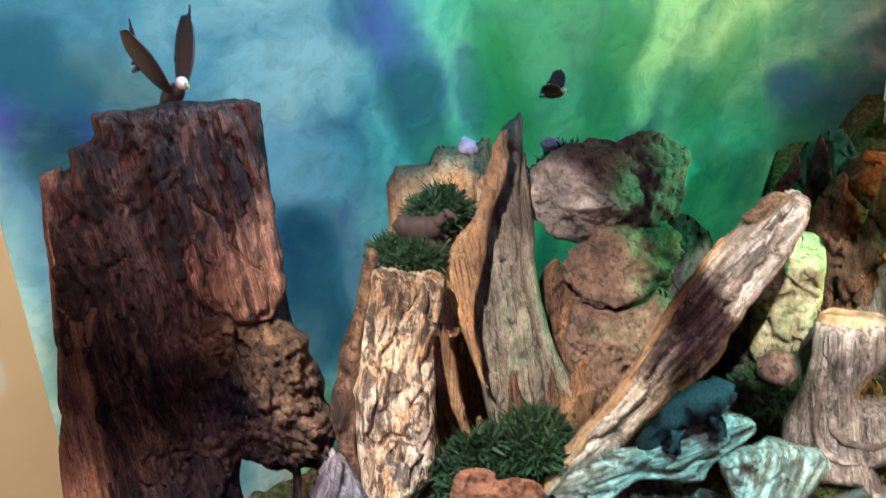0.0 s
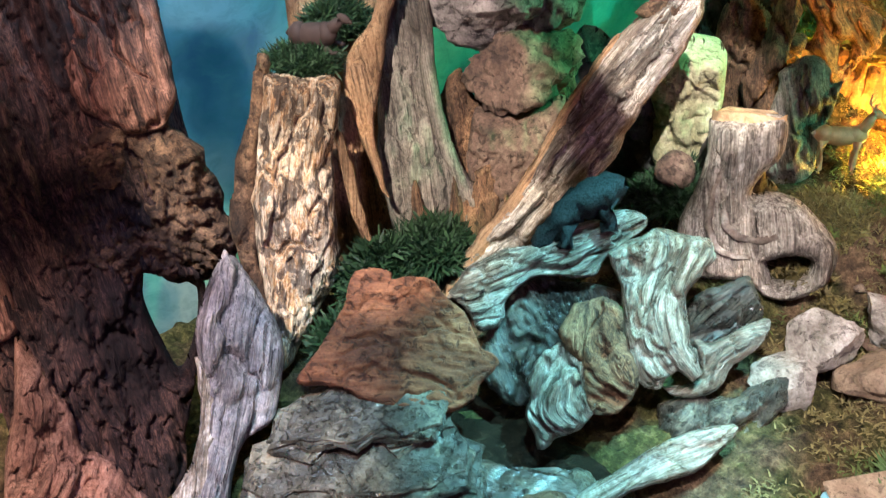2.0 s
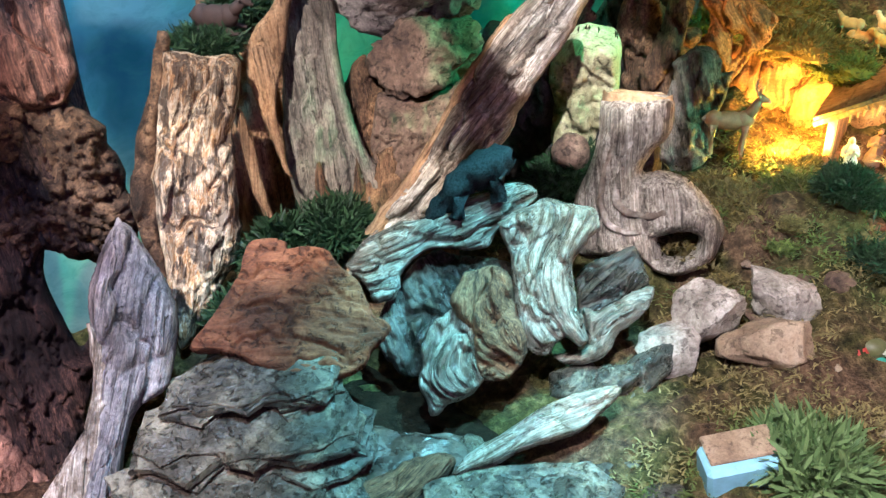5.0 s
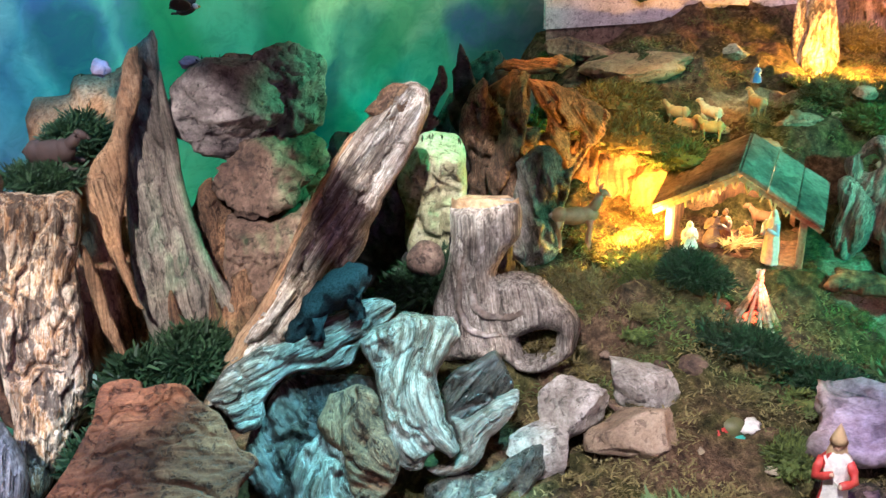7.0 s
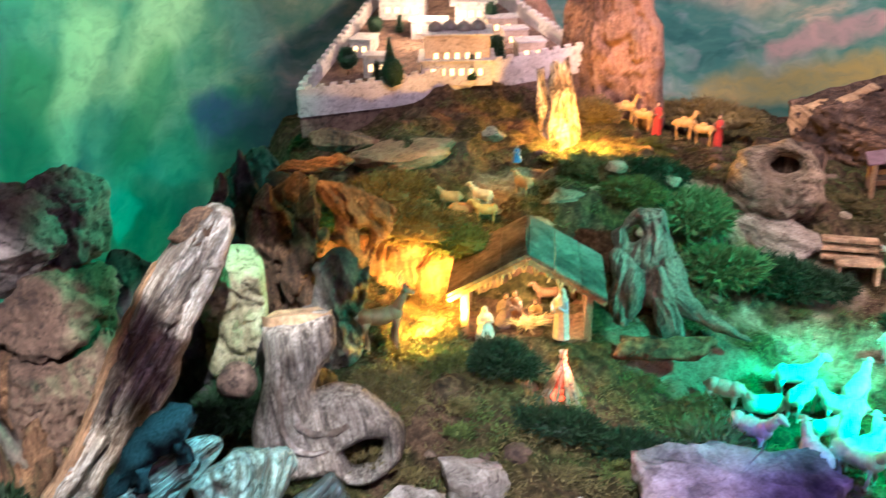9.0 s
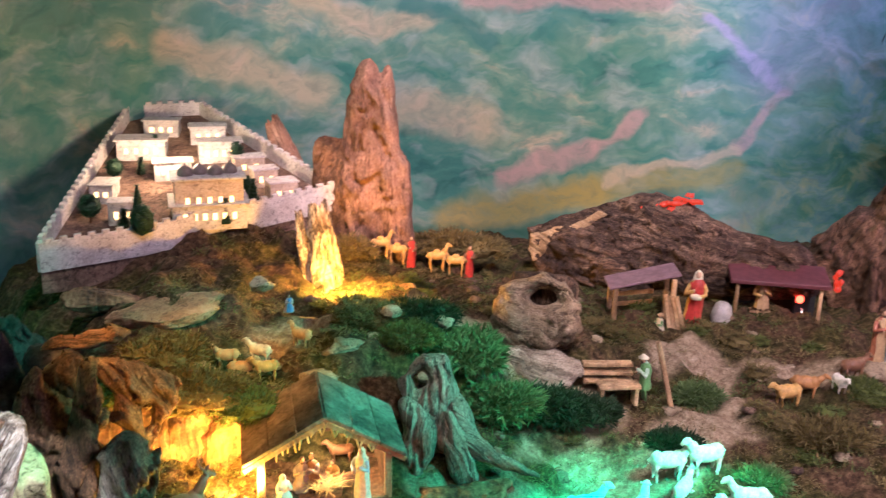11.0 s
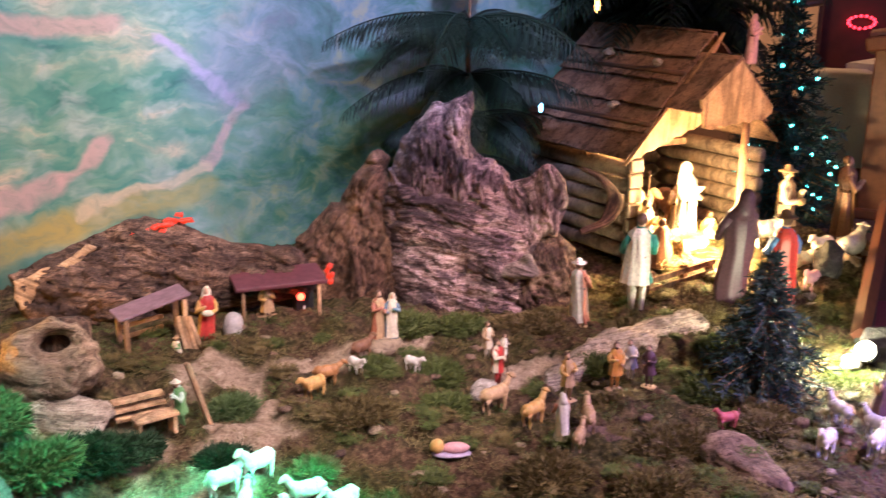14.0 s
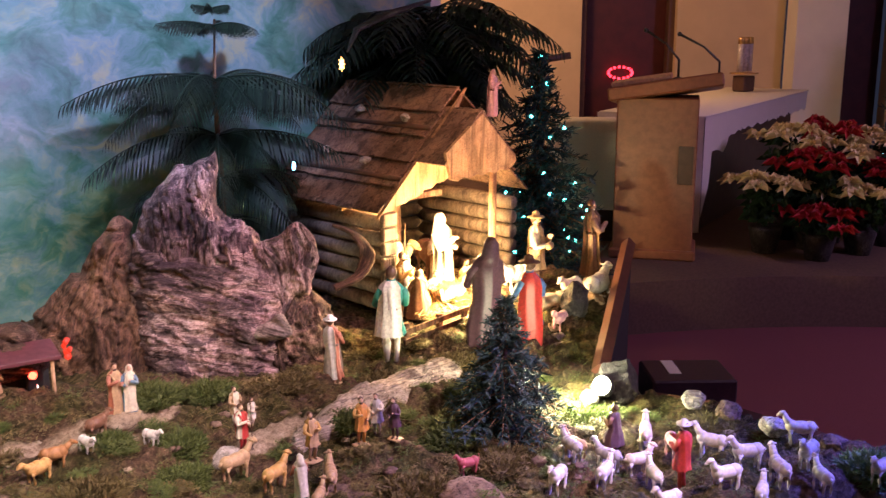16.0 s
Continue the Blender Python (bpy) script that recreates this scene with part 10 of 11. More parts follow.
    for i in range(3):
        x = -0.065 + 0.065 * i
        part("glass_cylinder", Geo().lathe([(0.026, 0.17), (0.026, 0.42), (0.024, 0.42), (0.024, 0.17)], 14, 0, (x, 0, 0)), paint("cloudy_glass", (0.55, 0.50, 0.42), 0.2), t)
        part("cap", Geo().lathe([(0.028, 0.40), (0.028, 0.45), (0.02, 0.455)], 14, 0, (x, 0, 0)), M_BRASS, t, "bright brass cap")
    # poinsettias
    cream = leafy("cream_bract", (0.58, 0.46, 0.22), (0.78, 0.68, 0.38))
    redb = leafy("red_bract", (0.22, 0.008, 0.014), (0.42, 0.02, 0.03))
    green = leafy("poinsettia_leaf", (0.01, 0.03, 0.012), (0.03, 0.075, 0.03))
    rng = np.random.default_rng(12)

    def flower(g, c, r, m, n):
        for ring in range(2):
            for i in range(n):
                a = 2 * math.pi * (i + 0.5 * ring) / n + rng.uniform(-0.2, 0.2)
                l = r * (1 - 0.35 * ring) * rng.uniform(0.8, 1.1)
                d = np.array([math.cos(a), math.sin(a), rng.uniform(-0.15, 0.35) + 0.25 * ring])
                s = np.array([-math.sin(a), math.cos(a), 0]) * l * 0.24
                c2 = np.array(c) + [0, 0, 0.012 * ring]
                g.add([c2, c2 + d * l * 0.5 + s + [0, 0, 0.02], c2 + d * l + [0, 0, -0.02], c2 + d * l * 0.5 - s + [0, 0, 0.02]], [(0, 1, 2), (0, 2, 3)], m)

    for i, (d, s, z, r, m, h) in enumerate([(5.9, 1.95, 0.29, 0.26, cream, 0.45), (6.0, 2.25, 0.29, 0.26, redb, 0.58), (6.2, 2.45, 0.29, 0.28, cream, 0.61), (5.7, 2.2, 0.29, 0.26, redb, 0.28), (6.3, 2.2, 0.29, 0.26, cream, 0.69), (6.5, 2.5, 0.29, 0.28, redb, 0.71),
                                            (6.4, 2.75, 0.29, 0.28, cream, 0.65), (6.1, 2.75, 0.29, 0.28, redb, 0.49), (5.85, 2.5, 0.29, 0.26, cream, 0.41), (6.3, 3.0, 0.29, 0.28, redb, 0.53)]):
        x, y = at(d, s)
        t = thing("poinsettia", "potted poinsettia with %s bracts" % ("cream" if m is cream else "deep red"), "poinsettia", pose(x, y, z), "poinsettias")
        part("pot", Geo().lathe([(0.07, 0), (0.10, 0.14), (0.105, 0.16), (0.09, 0.16)], 16), M_DARKROCK, t)
        g = Geo()
        g.tube([(0, 0, 0.1), (0, 0, h - 0.06)], [0.012, 0.008], 6)
        for k in range(70):
            a, zz = rng.uniform(0, 6.28), rng.uniform(0.18, h - 0.05)
            rr = r * rng.uniform(0.3, 1.0)
            flower(g, (rr * 0.6 * math.cos(a), rr * 0.6 * math.sin(a), zz), 0.07, 0, 3)
        part("leaves", g, green, t, "dark green leaves", smooth=False)
        for k in range(9):
            g = Geo()
            a = k * 2.4
            rr = r * math.sqrt(k / 9)
            flower(g, (rr * math.cos(a), rr * math.sin(a), h - 0.25 * rr * rr / r + rng.uniform(-0.03, 0.03)), 0.105, 0, 7)
            part("bract_star", g, m, t, "star of %s bracts" % ("cream" if m is cream else "deep red"), smooth=False)
    x, y = at(8.6, 4.15)
    conifer("far_fir_tree", x, y, 0.29, 1.5, 0.5, "dark fir tree with pale blue fairy lights by the altar", ((0.3, 0.75, 1.0), 34, 0.012), 9, 16, 14, 44, None, 0.06)
    x, y = at(6.35, 0.62)
    g = Geo().tube([(x, y, 0.29), (x, y, 1.42)], 0.03, 10)
    g.tube([(x - 0.14 * rgt[0], y - 0.14 * rgt[1], 1.40), (x + 0.18 * rgt[0], y + 0.18 * rgt[1], 1.45)], 0.022, 8)
    solo("music_stand", g, M_DARKFRAME, "dark wooden cross-shaped stand behind the fir", "stand", (x, y, 0.29))
    # edge of the display
    a, b = np.array([2.46, 2.20]), np.array([3.36, 2.83])
    z0, z1 = 0.43, 0.66
    g = Geo()
    d = (b - a) / np.linalg.norm(b - a)
    nn = np.array([d[1], -d[0]])
    q = [(*(a + nn * s), z) for s in (0.0, 0.03) for z in (0.0, z0)] + [(*(b + nn * s), z) for s in (0.0, 0.03) for z in (0.0, z1)]
    g.add(q, [(0, 1, 3, 2), (4, 6, 7, 5), (1, 5, 7, 3), (0, 4, 5, 1), (2, 3, 7, 6)])
    solo("platform_skirt", g, M_PANEL, "dark side panel of the display platform", "panel", (*((a + b) / 2), 0.0), smooth=False)
    g = Geo().tube([(*(a + nn * 0.015), z0 + 0.01), (*(b + nn * 0.015), z1 + 0.01)], 0.032, 4)
    solo("edge_rail", g, M_RAIL, "red-brown wooden rail along the platform's side", "rail", (*a, z0 - 0.02), smooth=False)
    for k in range(len(RIGHT_EDGE) - 4):
        p, q = RIGHT_EDGE[k], RIGHT_EDGE[k + 1]
        zz = float(height(*p)), float(height(*q))
        solo("edge_board", Geo().tube([(p[0] + 0.015, p[1], zz[0] - 0.02), (q[0] + 0.015, q[1], zz[1] - 0.02)], 0.02, 4), M_RAIL, "red-brown edging board of the platform", "edging board", (p[0], p[1], zz[0] - 0.05), "edging boards", smooth=False)
    t = thing("storage_box", "dark box with a white paper label on top", "box", pose(3.14, 2.30, 0.0, 0, 0, -38))
    part("body", Geo().box((0, 0, 0.13), (0.34, 0.26, 0.26), None, bevel=0.008), paint("dark_violet_box", (0.035, 0.018, 0.028), 0.5), t, smooth=False)
    part("paper", Geo().box((-0.06, 0.03, 0.2625), (0.05, 0.16, 0.003), None, bevel=0.0005), M_CLOTH, t, "white paper label", smooth=False)


church()


# ---------------------------------------------------------------- small things on the left and moss
def left_small():
    # eagle on the tall trunk
    def bird(name, c, span, yaw, label, up=1.0, colours=(("eagle_brown", (0.035, 0.026, 0.024)), WHITE, GOLD)):
        g = Geo()
        g.ball((0, 0, 0), (span * 0.30, span * 0.13, span * 0.14), np.array(Euler((0, radians(-35 * up), 0)).to_matrix()), 0, 14, 0.05)
        g.ball((span * 0.27, 0, span * 0.20 * up + span * 0.02), (span * 0.10, span * 0.08, span * 0.085), None, 1, 12)
        g.tube([(span * 0.34, 0, span * 0.20 * up + span * 0.02), (span * 0.41, 0, span * 0.19 * up), (span * 0.42, 0, span * 0.15 * up)], [span * 0.035, span * 0.022, span * 0.004], 8, 2)
        g.tube([(-span * 0.2, 0, -span * 0.1), (-span * 0.42, 0, -span * 0.26 * up)], [span * 0.08, span * 0.10], 8, 0, flat=0.25)
        for s in (-1, 1):
            lift = 1.0 if up > 0.8 else 0.45
            path = np.array([(0.10, 0.08, 0.05), (0.06, 0.20, 0.28), (0.0, 0.32, 0.56), (-0.06, 0.42, 0.80), (-0.10, 0.48, 0.98)]) * [span, s * span * (2 - lift), span * lift]
            g.tube(spline(path, 14), spline([[0.07], [0.20], [0.25], [0.21], [0.09]], 14)[:, 0] * span, 12, 0, 0.16, up=(0, 1, 0))
            for i in range(7):
                q = i / 6
                root = path[3] * (1 - q * 0.6) + path[1] * q * 0.6 + np.array([(0.08 - 0.20 * q) * span, 0, 0])
                tip = root + np.array([(0.05 - 0.26 * q) * span, s * 0.05 * span, (0.34 - 0.46 * q) * span * lift])
                g.tube([root, (root + tip) / 2, tip], [span * 0.045, span * 0.042, span * 0.018], 6, 0, 0.35, up=(0, 1, 0))
            if up > 0.8:
                g.tube([(span * 0.02, s * span * 0.07, -span * 0.08), (span * 0.06, s * span * 0.08, -span * 0.28)], [span * 0.055, span * 0.03], 7, 0)
                for a in (-1, 0, 1):
                    g.tube([(span * 0.06, s * span * 0.08, -span * 0.27), (span * 0.13, s * span * 0.08 + a * span * 0.04, -span * 0.30)], [span * 0.018, span * 0.006], 5, 2)
        g.v = [turned(q, yaw) + np.array(c) for q in g.v]
        return solo(name, g, [coat(*k) for k in colours], label, "eagle", (c[0], c[1], c[2] - span * 0.3))

    bird("eagle", (-1.505, 0.59, 1.168), 0.118, radians(12), "brown bald eagle figurine with raised wings", 1.0)
    bird("eagle", (-1.235, 1.165, 1.095), 0.062, radians(35), "small flying eagle figurine with a white head", 0.35)
    # elk on the pale log, bear on the driftwood
    dk = ("dark_fur", (0.04, 0.022, 0.018), 0.8)
    beast("elk", -1.262, 0.875, 0.90, 0.092, radians(35), dk, "dark brown elk figurine lying in moss on the log", 0.42, 0.7, 1.0, 1.1, 0.1, lying=True)
    g = Geo()
    g.tube(spline([(-0.062, 0, 0.036), (-0.050, 0, 0.052), (-0.015, 0, 0.066), (0.025, 0, 0.066), (0.052, 0, 0.048), (0.075, 0, 0.028), (0.094, 0, 0.012), (0.102, 0, 0.006)], 22), spline([[0.006], [0.030], [0.037], [0.034], [0.026], [0.020], [0.012], [0.004]], 22)[:, 0], 16)
    for s in (-1, 1):
        g.ball((0.066, s * 0.017, 0.046), (0.007, 0.005, 0.008), None, 0, 8)
        for lx in (-0.042, 0.034):
            g.tube([(lx, s * 0.018, 0.050), (lx + 0.006, s * 0.021, 0.022), (lx, s * 0.021, 0.004), (lx + 0.014, s * 0.021, 0.003)], [0.020, 0.015, 0.013, 0.008], 8)
    g.v = [turned((q + 0.010 * np.stack([fbm(q * 80, 3), fbm(q * 80 + 5, 3), fbm(q * 80 + 9, 3)], 1)) * [0.78, 0.74, 0.80] - q[:, :1] * [0, 0, 0.44], radians(222)) + np.array([-0.768, 0.988, 0.712]) for q in g.v]
    solo("bear", g, paint("bear_fur", (0.030, 0.040, 0.042), 0.95, 0.5, 300.0, 1.0, Specular_IOR_Level=0.1), "dark bear figurine climbing on the driftwood", "bear", (-0.765, 0.985, 0.68))
    # nativity trinkets in the split trunk
    for i, (x, y, z, c) in enumerate([(-1.30, 1.02, 1.02, ("lilac_white", (0.34, 0.30, 0.42))), (-1.24, 1.16, 1.0, ("lilac_white", (0.34, 0.30, 0.42))), (-1.22, 1.19, 0.955, WHITE)]):
        solo("shell", boulder(Geo(), (x, y, z), (0.020, 0.015, 0.014), (0, 20, i * 50), 140 + i, 4, 0.25, 4), coat(*c), "whitish crumpled scrap tucked behind the trunk", "scrap", (x, y, z - 0.02), "scraps")
    # candy ornament and painted block at the front
    t = thing("ornament", "small red and white ornament lying on the moss", "ornament", pose(-0.275, 1.345, 0.487, 0, 0, 40))
    part("body", Geo().ball((0, 0, 0.017), (0.024, 0.018, 0.016), None, 0, 14), coat("olive", (0.12, 0.12, 0.05)), t, "olive round body")
    for sg, colour, lab in ((-1, RED, "red ribbed end"), (1, WHITE, "white ribbed end")):
        part("end_cap", Geo().lathe([(0.006, 0.0), (0.017, 0.003), (0.020, 0.009), (0.016, 0.015), (0.004, 0.017)], 24, 0, (sg * 0.026, 0, 0.009), 1.0, 1.0, 0.16, 8), coat(*colour), t, lab)
    part("foot", Geo().ball((0.006, -0.012, 0.004), (0.016, 0.010, 0.006), None, 0, 8), coat(*TEALC), t, "teal foot")
    block = paint("pale_blue_block_paint", (0.28, 0.58, 0.72), 0.5, 0.15, 40.0, 0.2)
    g = Geo().box((-0.285, 1.00, 0.45), (0.10, 0.055, 0.14), np.array(Euler((radians(6), radians(-8), radians(52))).to_matrix()), bevel=0.006)
    g.box((-0.292, 0.997, 0.5235), (0.092, 0.05, 0.006), np.array(Euler((radians(6), radians(-8), radians(52))).to_matrix()), 1, 0.002)
    solo("painted_block", g, [block, M_TANROCK], "pale blue painted block with a worn tan top", "block", (-0.285, 1.02, 0.40), smooth=False)
    solo("front_stone", boulder(Geo(), (-0.03, 1.02, 0.45), (0.06, 0.05, 0.05), (0, 0, 0), 150.0, 7, 0.1, 4), M_WHITEROCK, "grey-white stone at the front edge", "stone", (-0.03, 1.02, 0.41))
    g = slab(Geo(), [(-0.19, -0.09), (0.12, -0.11), (0.21, -0.03), (0.18, 0.06), (0.0, 0.085), (-0.16, 0.06)], 0.035, (-0.03, 1.515, 0.50), (0.87, 0.49, -0.10), (-0.49, 0.87, 0.16), 151.0, 0.008, 6, 0, 0.010, 0.010)
    solo("bark_slab", g, M_STUFFBARK, "violet-lit flat slab of pale bark", "bark slab", (-0.07, 1.46, 0.47))
    g = slab(Geo(), [(-0.10, -0.03), (0.08, -0.035), (0.11, 0.02), (-0.08, 0.035)], 0.02, (-0.20, 1.86, 0.545), (0.95, 0.3, 0), (-0.3, 0.95, 0.1), 152.0, 0.006, 5, 0, 0.008, 0.004)
    solo("bark_slab", g, M_ROOT, "brown strip of bark beside the hut", "bark slab", (-0.2, 1.86, 0.53))


left_small()


def mossy():
    def hedge(c, r, seed, label, mat=None, count=900, blade=0.02):
        bush("hedge", c, r, mat or M_MOSSDARK, label, int(count * 1.9), blade * 0.85, seed, "moss")

    hz = lambda x, y: float(height(x, y))
    hedge((-1.05, 0.82, 0.56), (0.07, 0.08, 0.085), 1, "dark green moss cushion between the logs", None, 1100, 0.026)
    hedge((-1.02, 0.90, 0.60), (0.06, 0.06, 0.06), 2, "dark green moss cushion below the split trunk", None, 800, 0.026)
    hedge((-0.99, 0.70, 0.54), (0.05, 0.06, 0.06), 3, "dark green moss beside the red slab", None, 700, 0.024)
    hedge((-1.26, 0.85, 0.885), (0.065, 0.055, 0.028), 4, "dark moss crown on the pale log", None, 700, 0.018)
    hedge((-1.33, 0.97, 0.90), (0.05, 0.06, 0.06), 5, "dark moss behind the elk", None, 600, 0.02)
    hedge((-1.21, 1.20, 0.93), (0.07, 0.07, 0.07), 6, "dark moss between trunk and boulder", None, 800, 0.022)
    hedge((-0.83, 1.29, 0.62), (0.07, 0.08, 0.06), 7, "dark green moss round the small stone", None, 800, 0.02)
    hedge((-0.44, 1.545, hz(-0.44, 1.545) + 0.035), (0.065, 0.05, 0.045), 8, "dark green clipped hedge before the hut", None, 900, 0.016)
    hedge((-0.33, 1.50, hz(-0.33, 1.50) + 0.02), (0.09, 0.04, 0.032), 9, "dark green low hedge before the hut", None, 900, 0.016)
    hedge((-0.20, 1.545, hz(-0.2, 1.545) + 0.02), (0.10, 0.04, 0.032), 10, "dark green low hedge along the bark slab", None, 900, 0.016)
    hedge((-0.08, 1.66, hz(-0.08, 1.66) + 0.02), (0.07, 0.05, 0.045), 11, "green fern sprigs at the hedge's end", M_FERN, 500, 0.035)
    hedge((-0.535, 1.555, 0.58), (0.075, 0.065, 0.05), 12, "bright green moss cushion by the deer", M_MOSS, 1000, 0.015)
    hedge((-0.615, 1.485, 0.560), (0.115, 0.085, 0.055), 13, "olive moss cushion below the deer", M_MOSSBROWN, 1000, 0.015)
    hedge((-0.64, 1.70, hz(-0.64, 1.70) + 0.0), (0.07, 0.06, 0.025), 14, "yellow-lit moss beside the hut", M_MOSSBROWN, 800, 0.015)
    hedge((-0.78, 1.98, 0.70), (0.10, 0.08, 0.05), 15, "olive moss on the cliff", M_MOSSBROWN, 900, 0.016)
    hedge((-0.46, 2.40, 0.705), (0.10, 0.10, 0.06), 16, "mossy brown mound on the hilltop", M_MOSSBROWN, 1300, 0.016)
    hedge((-0.33, 2.42, 0.70), (0.10, 0.09, 0.07), 47, "dark mossy mound on the hilltop", M_MOSSDARK, 1100, 0.016)
    hedge((-0.36, 2.30, 0.70), (0.08, 0.07, 0.05), 46, "green moss patch on the hilltop mound", M_MOSS, 900, 0.016)
    hedge((-0.22, 2.33, 0.65), (0.10, 0.10, 0.06), 17, "pale green fern mound behind the hut", M_FERN, 1300, 0.028)
    hedge((-0.12, 2.24, 0.56), (0.09, 0.08, 0.06), 18, "green fern slope above the flock", M_FERN, 1000, 0.026)
    hedge((-0.02, 2.30, 0.53), (0.08, 0.08, 0.05), 48, "dark green moss slope above the flock", M_MOSSDARK, 900, 0.022)
    for i, (x, y, z) in enumerate([(-0.40, 2.34, 0.75), (-0.27, 2.37, 0.72), (-0.44, 2.28, 0.70), (-0.30, 2.22, 0.64)]):
        solo("hill_rock", boulder(Geo(), (x, y, z), (0.028, 0.022, 0.018), (0, 0, i * 50), 64.5 + i, 7, 0.14, 4), M_PATHROCK, "small pale stone in the hilltop moss", "rock", (x, y, z - 0.018), "hill rocks")
    hedge((0.06, 2.34, 0.50), (0.12, 0.08, 0.05), 19, "dark green moss below the carpenter", M_MOSSDARK, 1100, 0.022)
    hedge((0.40, 2.50, 0.48), (0.06, 0.05, 0.045), 20, "pale lichen shrub beside the path", M_FERN, 600, 0.024)
    hedge((-0.28, 3.30, 0.62), (0.20, 0.10, 0.05), 21, "dark mossy mound behind the caravan", M_MOSSBROWN, 1200, 0.02)
    hedge((-0.60, 3.0, 0.68), (0.08, 0.06, 0.06), 22, "olive moss below the tall stump", M_MOSSBROWN, 700, 0.02)
    hedge((1.15, 2.95, 0.44), (0.10, 0.08, 0.06), 23, "olive moss at the stump's foot", M_MOSS, 900, 0.02)
    hedge((1.30, 2.86, 0.44), (0.09, 0.07, 0.05), 24, "green moss at the stump's foot", M_MOSS, 900, 0.02)
    hedge((1.55, 2.80, 0.43), (0.12, 0.08, 0.05), 25, "olive moss before the stump", M_MOSSBROWN, 900, 0.02)
    hedge((1.05, 2.55, 0.43), (0.09, 0.08, 0.04), 26, "yellow-green moss by the lamb", M_MOSS, 800, 0.02)
    hedge((2.15, 2.62, 0.42), (0.10, 0.07, 0.04), 27, "olive moss before the kings", M_MOSSBROWN, 900, 0.02)
    hedge((2.2, 2.0, 0.39), (0.12, 0.10, 0.03), 28, "bright moss in the lamp light", M_MOSS, 1200, 0.02)
    hedge((2.48, 1.18, 0.41), (0.09, 0.09, 0.05), 29, "blue-lit frosted shrub at the corner", M_FERN, 900, 0.03)
    hedge((2.42, 1.68, 0.39), (0.12, 0.10, 0.035), 30, "brown moss near the edge", M_MOSSBROWN, 900, 0.018)
    hedge((1.75, 1.9, 0.40), (0.12, 0.10, 0.045), 31, "brown moss hump by the fir", M_MOSSBROWN, 1000, 0.018)
    hedge((-0.22, 1.06, hz(-0.22, 1.06) + 0.01), (0.08, 0.07, 0.03), 32, "green fern sprigs by the painted block", M_FERN, 500, 0.035)
    hedge((-0.17, 1.36, hz(-0.17, 1.36) + 0.01), (0.06, 0.05, 0.03), 33, "green moss cushion by the ornament", M_MOSS, 700, 0.015)

    for i, (x, y, r, mt, lab) in enumerate([(0.95, 2.36, 0.10, M_MOSS, "green moss mound on the meadow"), (0.68, 2.33, 0.09, M_MOSSBROWN, "olive-brown moss mound on the meadow"), (1.02, 1.92, 0.11, M_MOSSBROWN, "brown moss mound near the doll"), (0.62, 1.90, 0.09, M_MOSSBROWN, "brown moss mound by the flock"), (1.42, 1.93, 0.11, M_MOSSBROWN, "dry brown moss mound before the hen"),
                                            (1.72, 2.14, 0.09, M_MOSS, "green moss mound beside the fir"), (0.86, 2.62, 0.08, M_MOSS, "green moss tuft by the path"), (2.02, 2.36, 0.10, M_MOSS, "green moss mound behind the fir"), (1.22, 1.74, 0.12, M_MOSSBROWN, "brown moss mound at the meadow's front"), (0.50, 2.18, 0.06, M_FERN, "pale lichen tuft beside the sand"),
                                            (1.88, 2.68, 0.09, M_MOSSBROWN, "olive moss mound below the kings"), (0.30, 2.28, 0.06, M_MOSSDARK, "dark green moss tuft by the sand path"), (1.55, 2.42, 0.07, M_MOSS, "green moss tuft beside the path slab")]):
        hedge((x, y, hz(x, y) + 0.005), (r, r * 0.8, r * 0.42), 50 + i, lab, mt, 900, 0.022)


mossy()


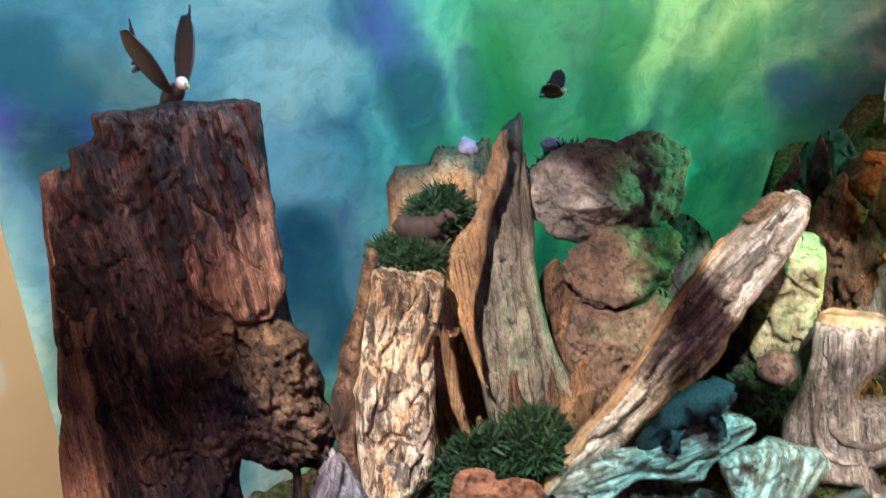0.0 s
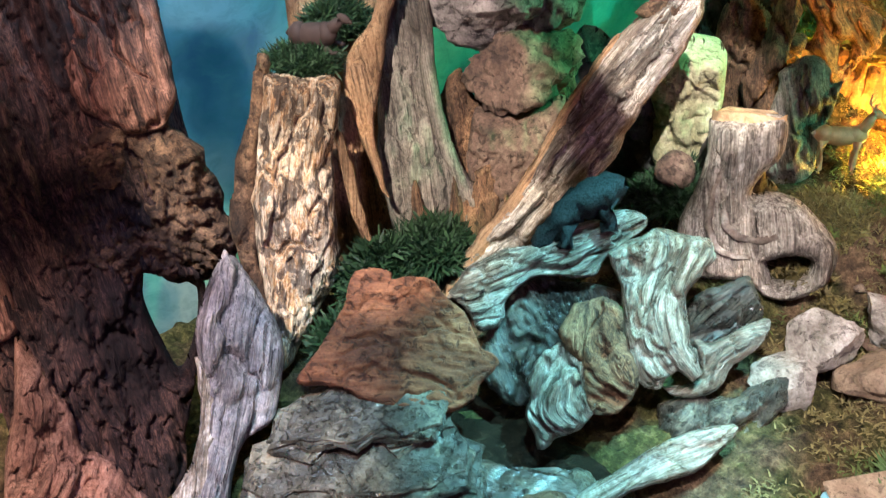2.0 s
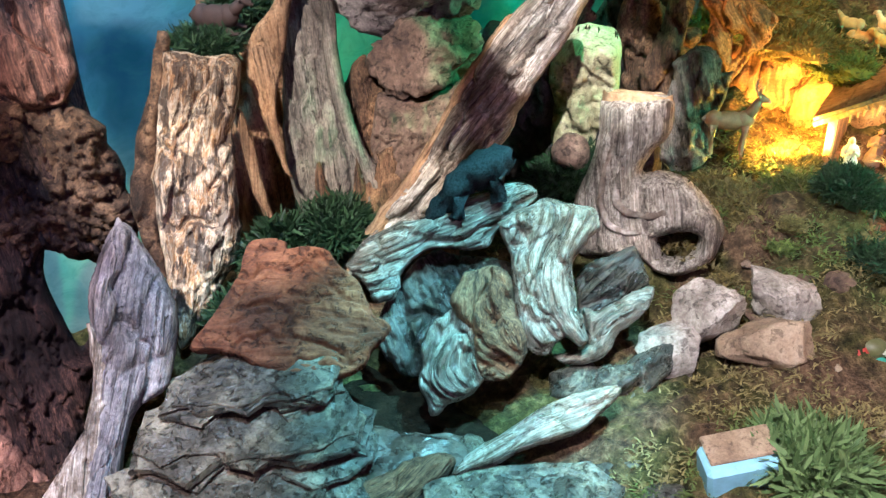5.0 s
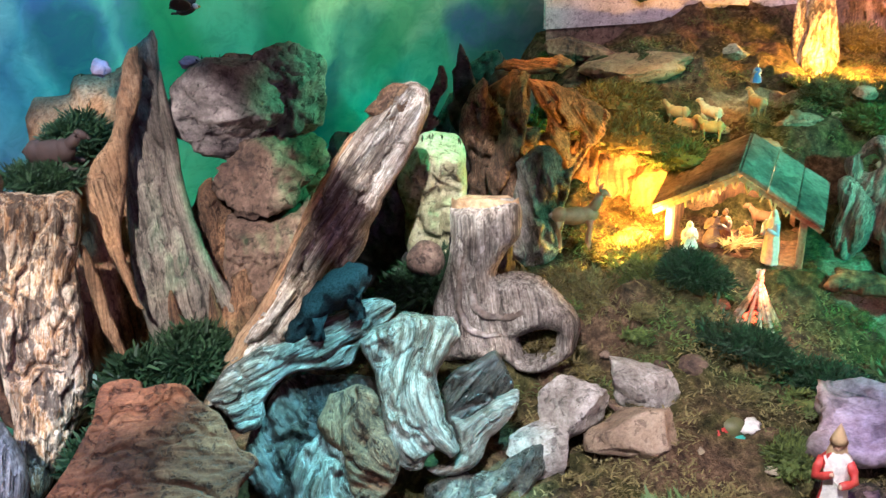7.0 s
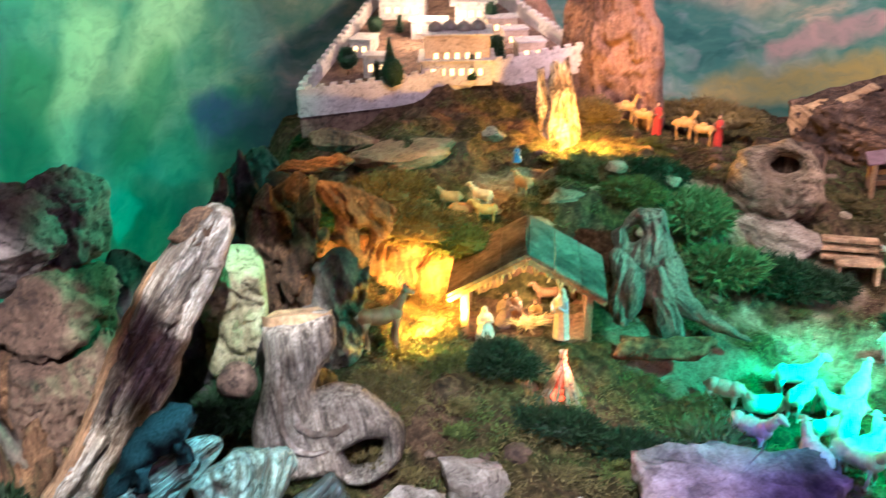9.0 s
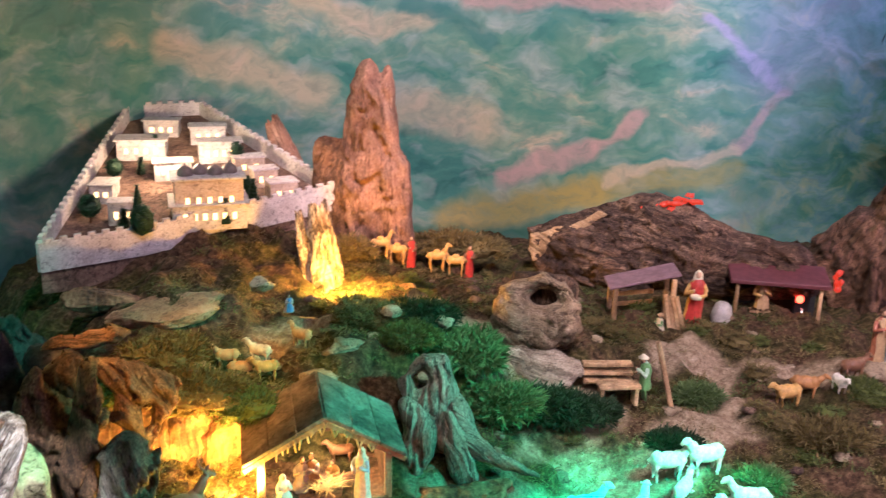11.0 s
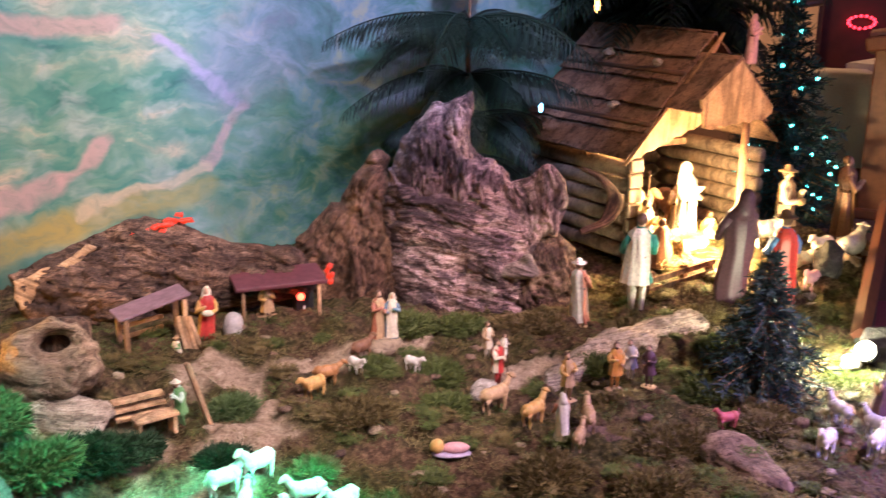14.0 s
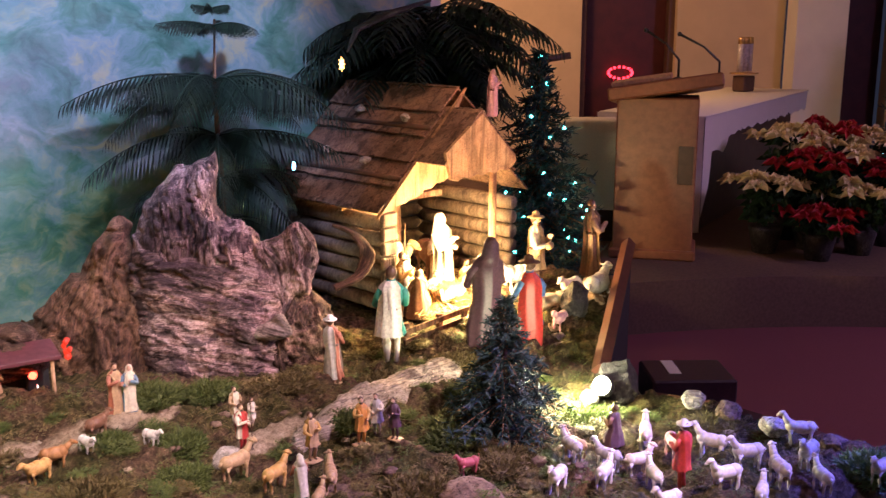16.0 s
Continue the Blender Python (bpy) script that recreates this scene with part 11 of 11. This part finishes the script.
def moss_carpet():
    """The moss that covers the ground, in three tones."""
    rng = np.random.default_rng(77)
    n = 40000
    x = rng.uniform(-1.0, 2.6, n)
    y = rng.uniform(0.7, 3.2, n)
    near = np.hypot(x, y)
    keep = (x < edge_x(y) - 0.03) & ((x - 0.0) / 1.0 < y * 1.9) & (rng.uniform(0, 1, n) < 1.35 - 0.25 * near) & ~((np.abs(x + 0.437) < 0.14) & (np.abs(y - 1.85) < 0.16)) & ~((x < -0.45) & (y < 1.15))
    x, y = x[keep], y[keep]
    s = sandiness(x, y)
    bare = fbm(np.stack([x * 11, y * 11, 0 * x + 8], 1), 3)
    ok = (rng.uniform(0, 1, len(x)) > s * 0.9) & (bare > -0.25)
    x, y = x[ok], y[ok]
    patch = fbm(np.stack([x * 5, y * 5, 0 * x], 1), 3)
    z = height(x, y) + 0.002
    for lo, hi, mat, lab in [(-9, -0.15, M_MOSSBROWN, "olive-brown moss and dry fibre on the ground"), (-0.15, 0.35, M_MOSS, "green moss on the ground"), (0.35, 9, M_DRYMOSS, "dry straw-coloured moss tufts on the ground")]:
        k = (patch >= lo) & (patch < hi)
        g = Geo().add(*tufts(np.stack([x[k], y[k], z[k]], 1), 0.0095, 9, 0.010, rng, 1.1, 0.16))
        solo("moss", g, mat, lab, "moss", (0, 2, 0.4), kind="stuff", smooth=False)


moss_carpet()


def clumps():
    """Clods of earth and moss that break up the ground."""
    rng = np.random.default_rng(41)
    for mat, lab, n in [(M_MOSSBROWN, "brown mossy clods on the ground", 170), (M_MOSS, "green mossy clods on the ground", 130), (M_BROWNROCK, "small earthy stones on the ground", 150), (M_PATHROCK, "small pale pebbles on the ground", 60)]:
        g = Geo()
        for i in range(n):
            while True:
                x, y = rng.uniform(-0.75, 2.45), rng.uniform(1.1, 3.0)
                clear = not (abs(x + 0.437) < 0.16 and abs(y - 1.85) < 0.22)
                if x < edge_x(y) - 0.08 and x < y * 1.5 and clear and fbm(np.array([[x * 4, y * 4, n * 0.1]]), 2)[0] > -0.1 and sandiness(np.array([x]), np.array([y]))[0] < 0.5:
                    break
            rock = mat in (M_BROWNROCK, M_PATHROCK)
            r = rng.uniform(0.008, 0.026) if rock else rng.uniform(0.015, 0.05)
            c = np.array(ground_at(x, y, r * 0.05))
            g.ball(c, np.array((r, r * rng.uniform(0.7, 1.1), r * rng.uniform(0.35, 0.6))) * (1.0 if rock else 0.62), None, 0, 9, 0.4, x * 17)
            if not rock:
                d = rng.normal(size=(60, 3)) * rng.uniform(0.6, 1.0, (60, 1))
                d[:, 2] = np.abs(d[:, 2])
                d /= np.maximum(np.linalg.norm(d, axis=1), 1.0)[:, None]
                g.add(*tufts(c + d * r * [0.95, 0.9, 0.5], 0.012, 5, 0.004, rng, 1.0, 0.16))
        solo("moss_clod" if mat in (M_MOSS, M_MOSSBROWN) else "pebble", g, mat, lab, "moss" if mat in (M_MOSS, M_MOSSBROWN) else "pebbles", (0, 2, 0.4), kind="stuff", smooth=mat in (M_BROWNROCK, M_PATHROCK))


clumps()
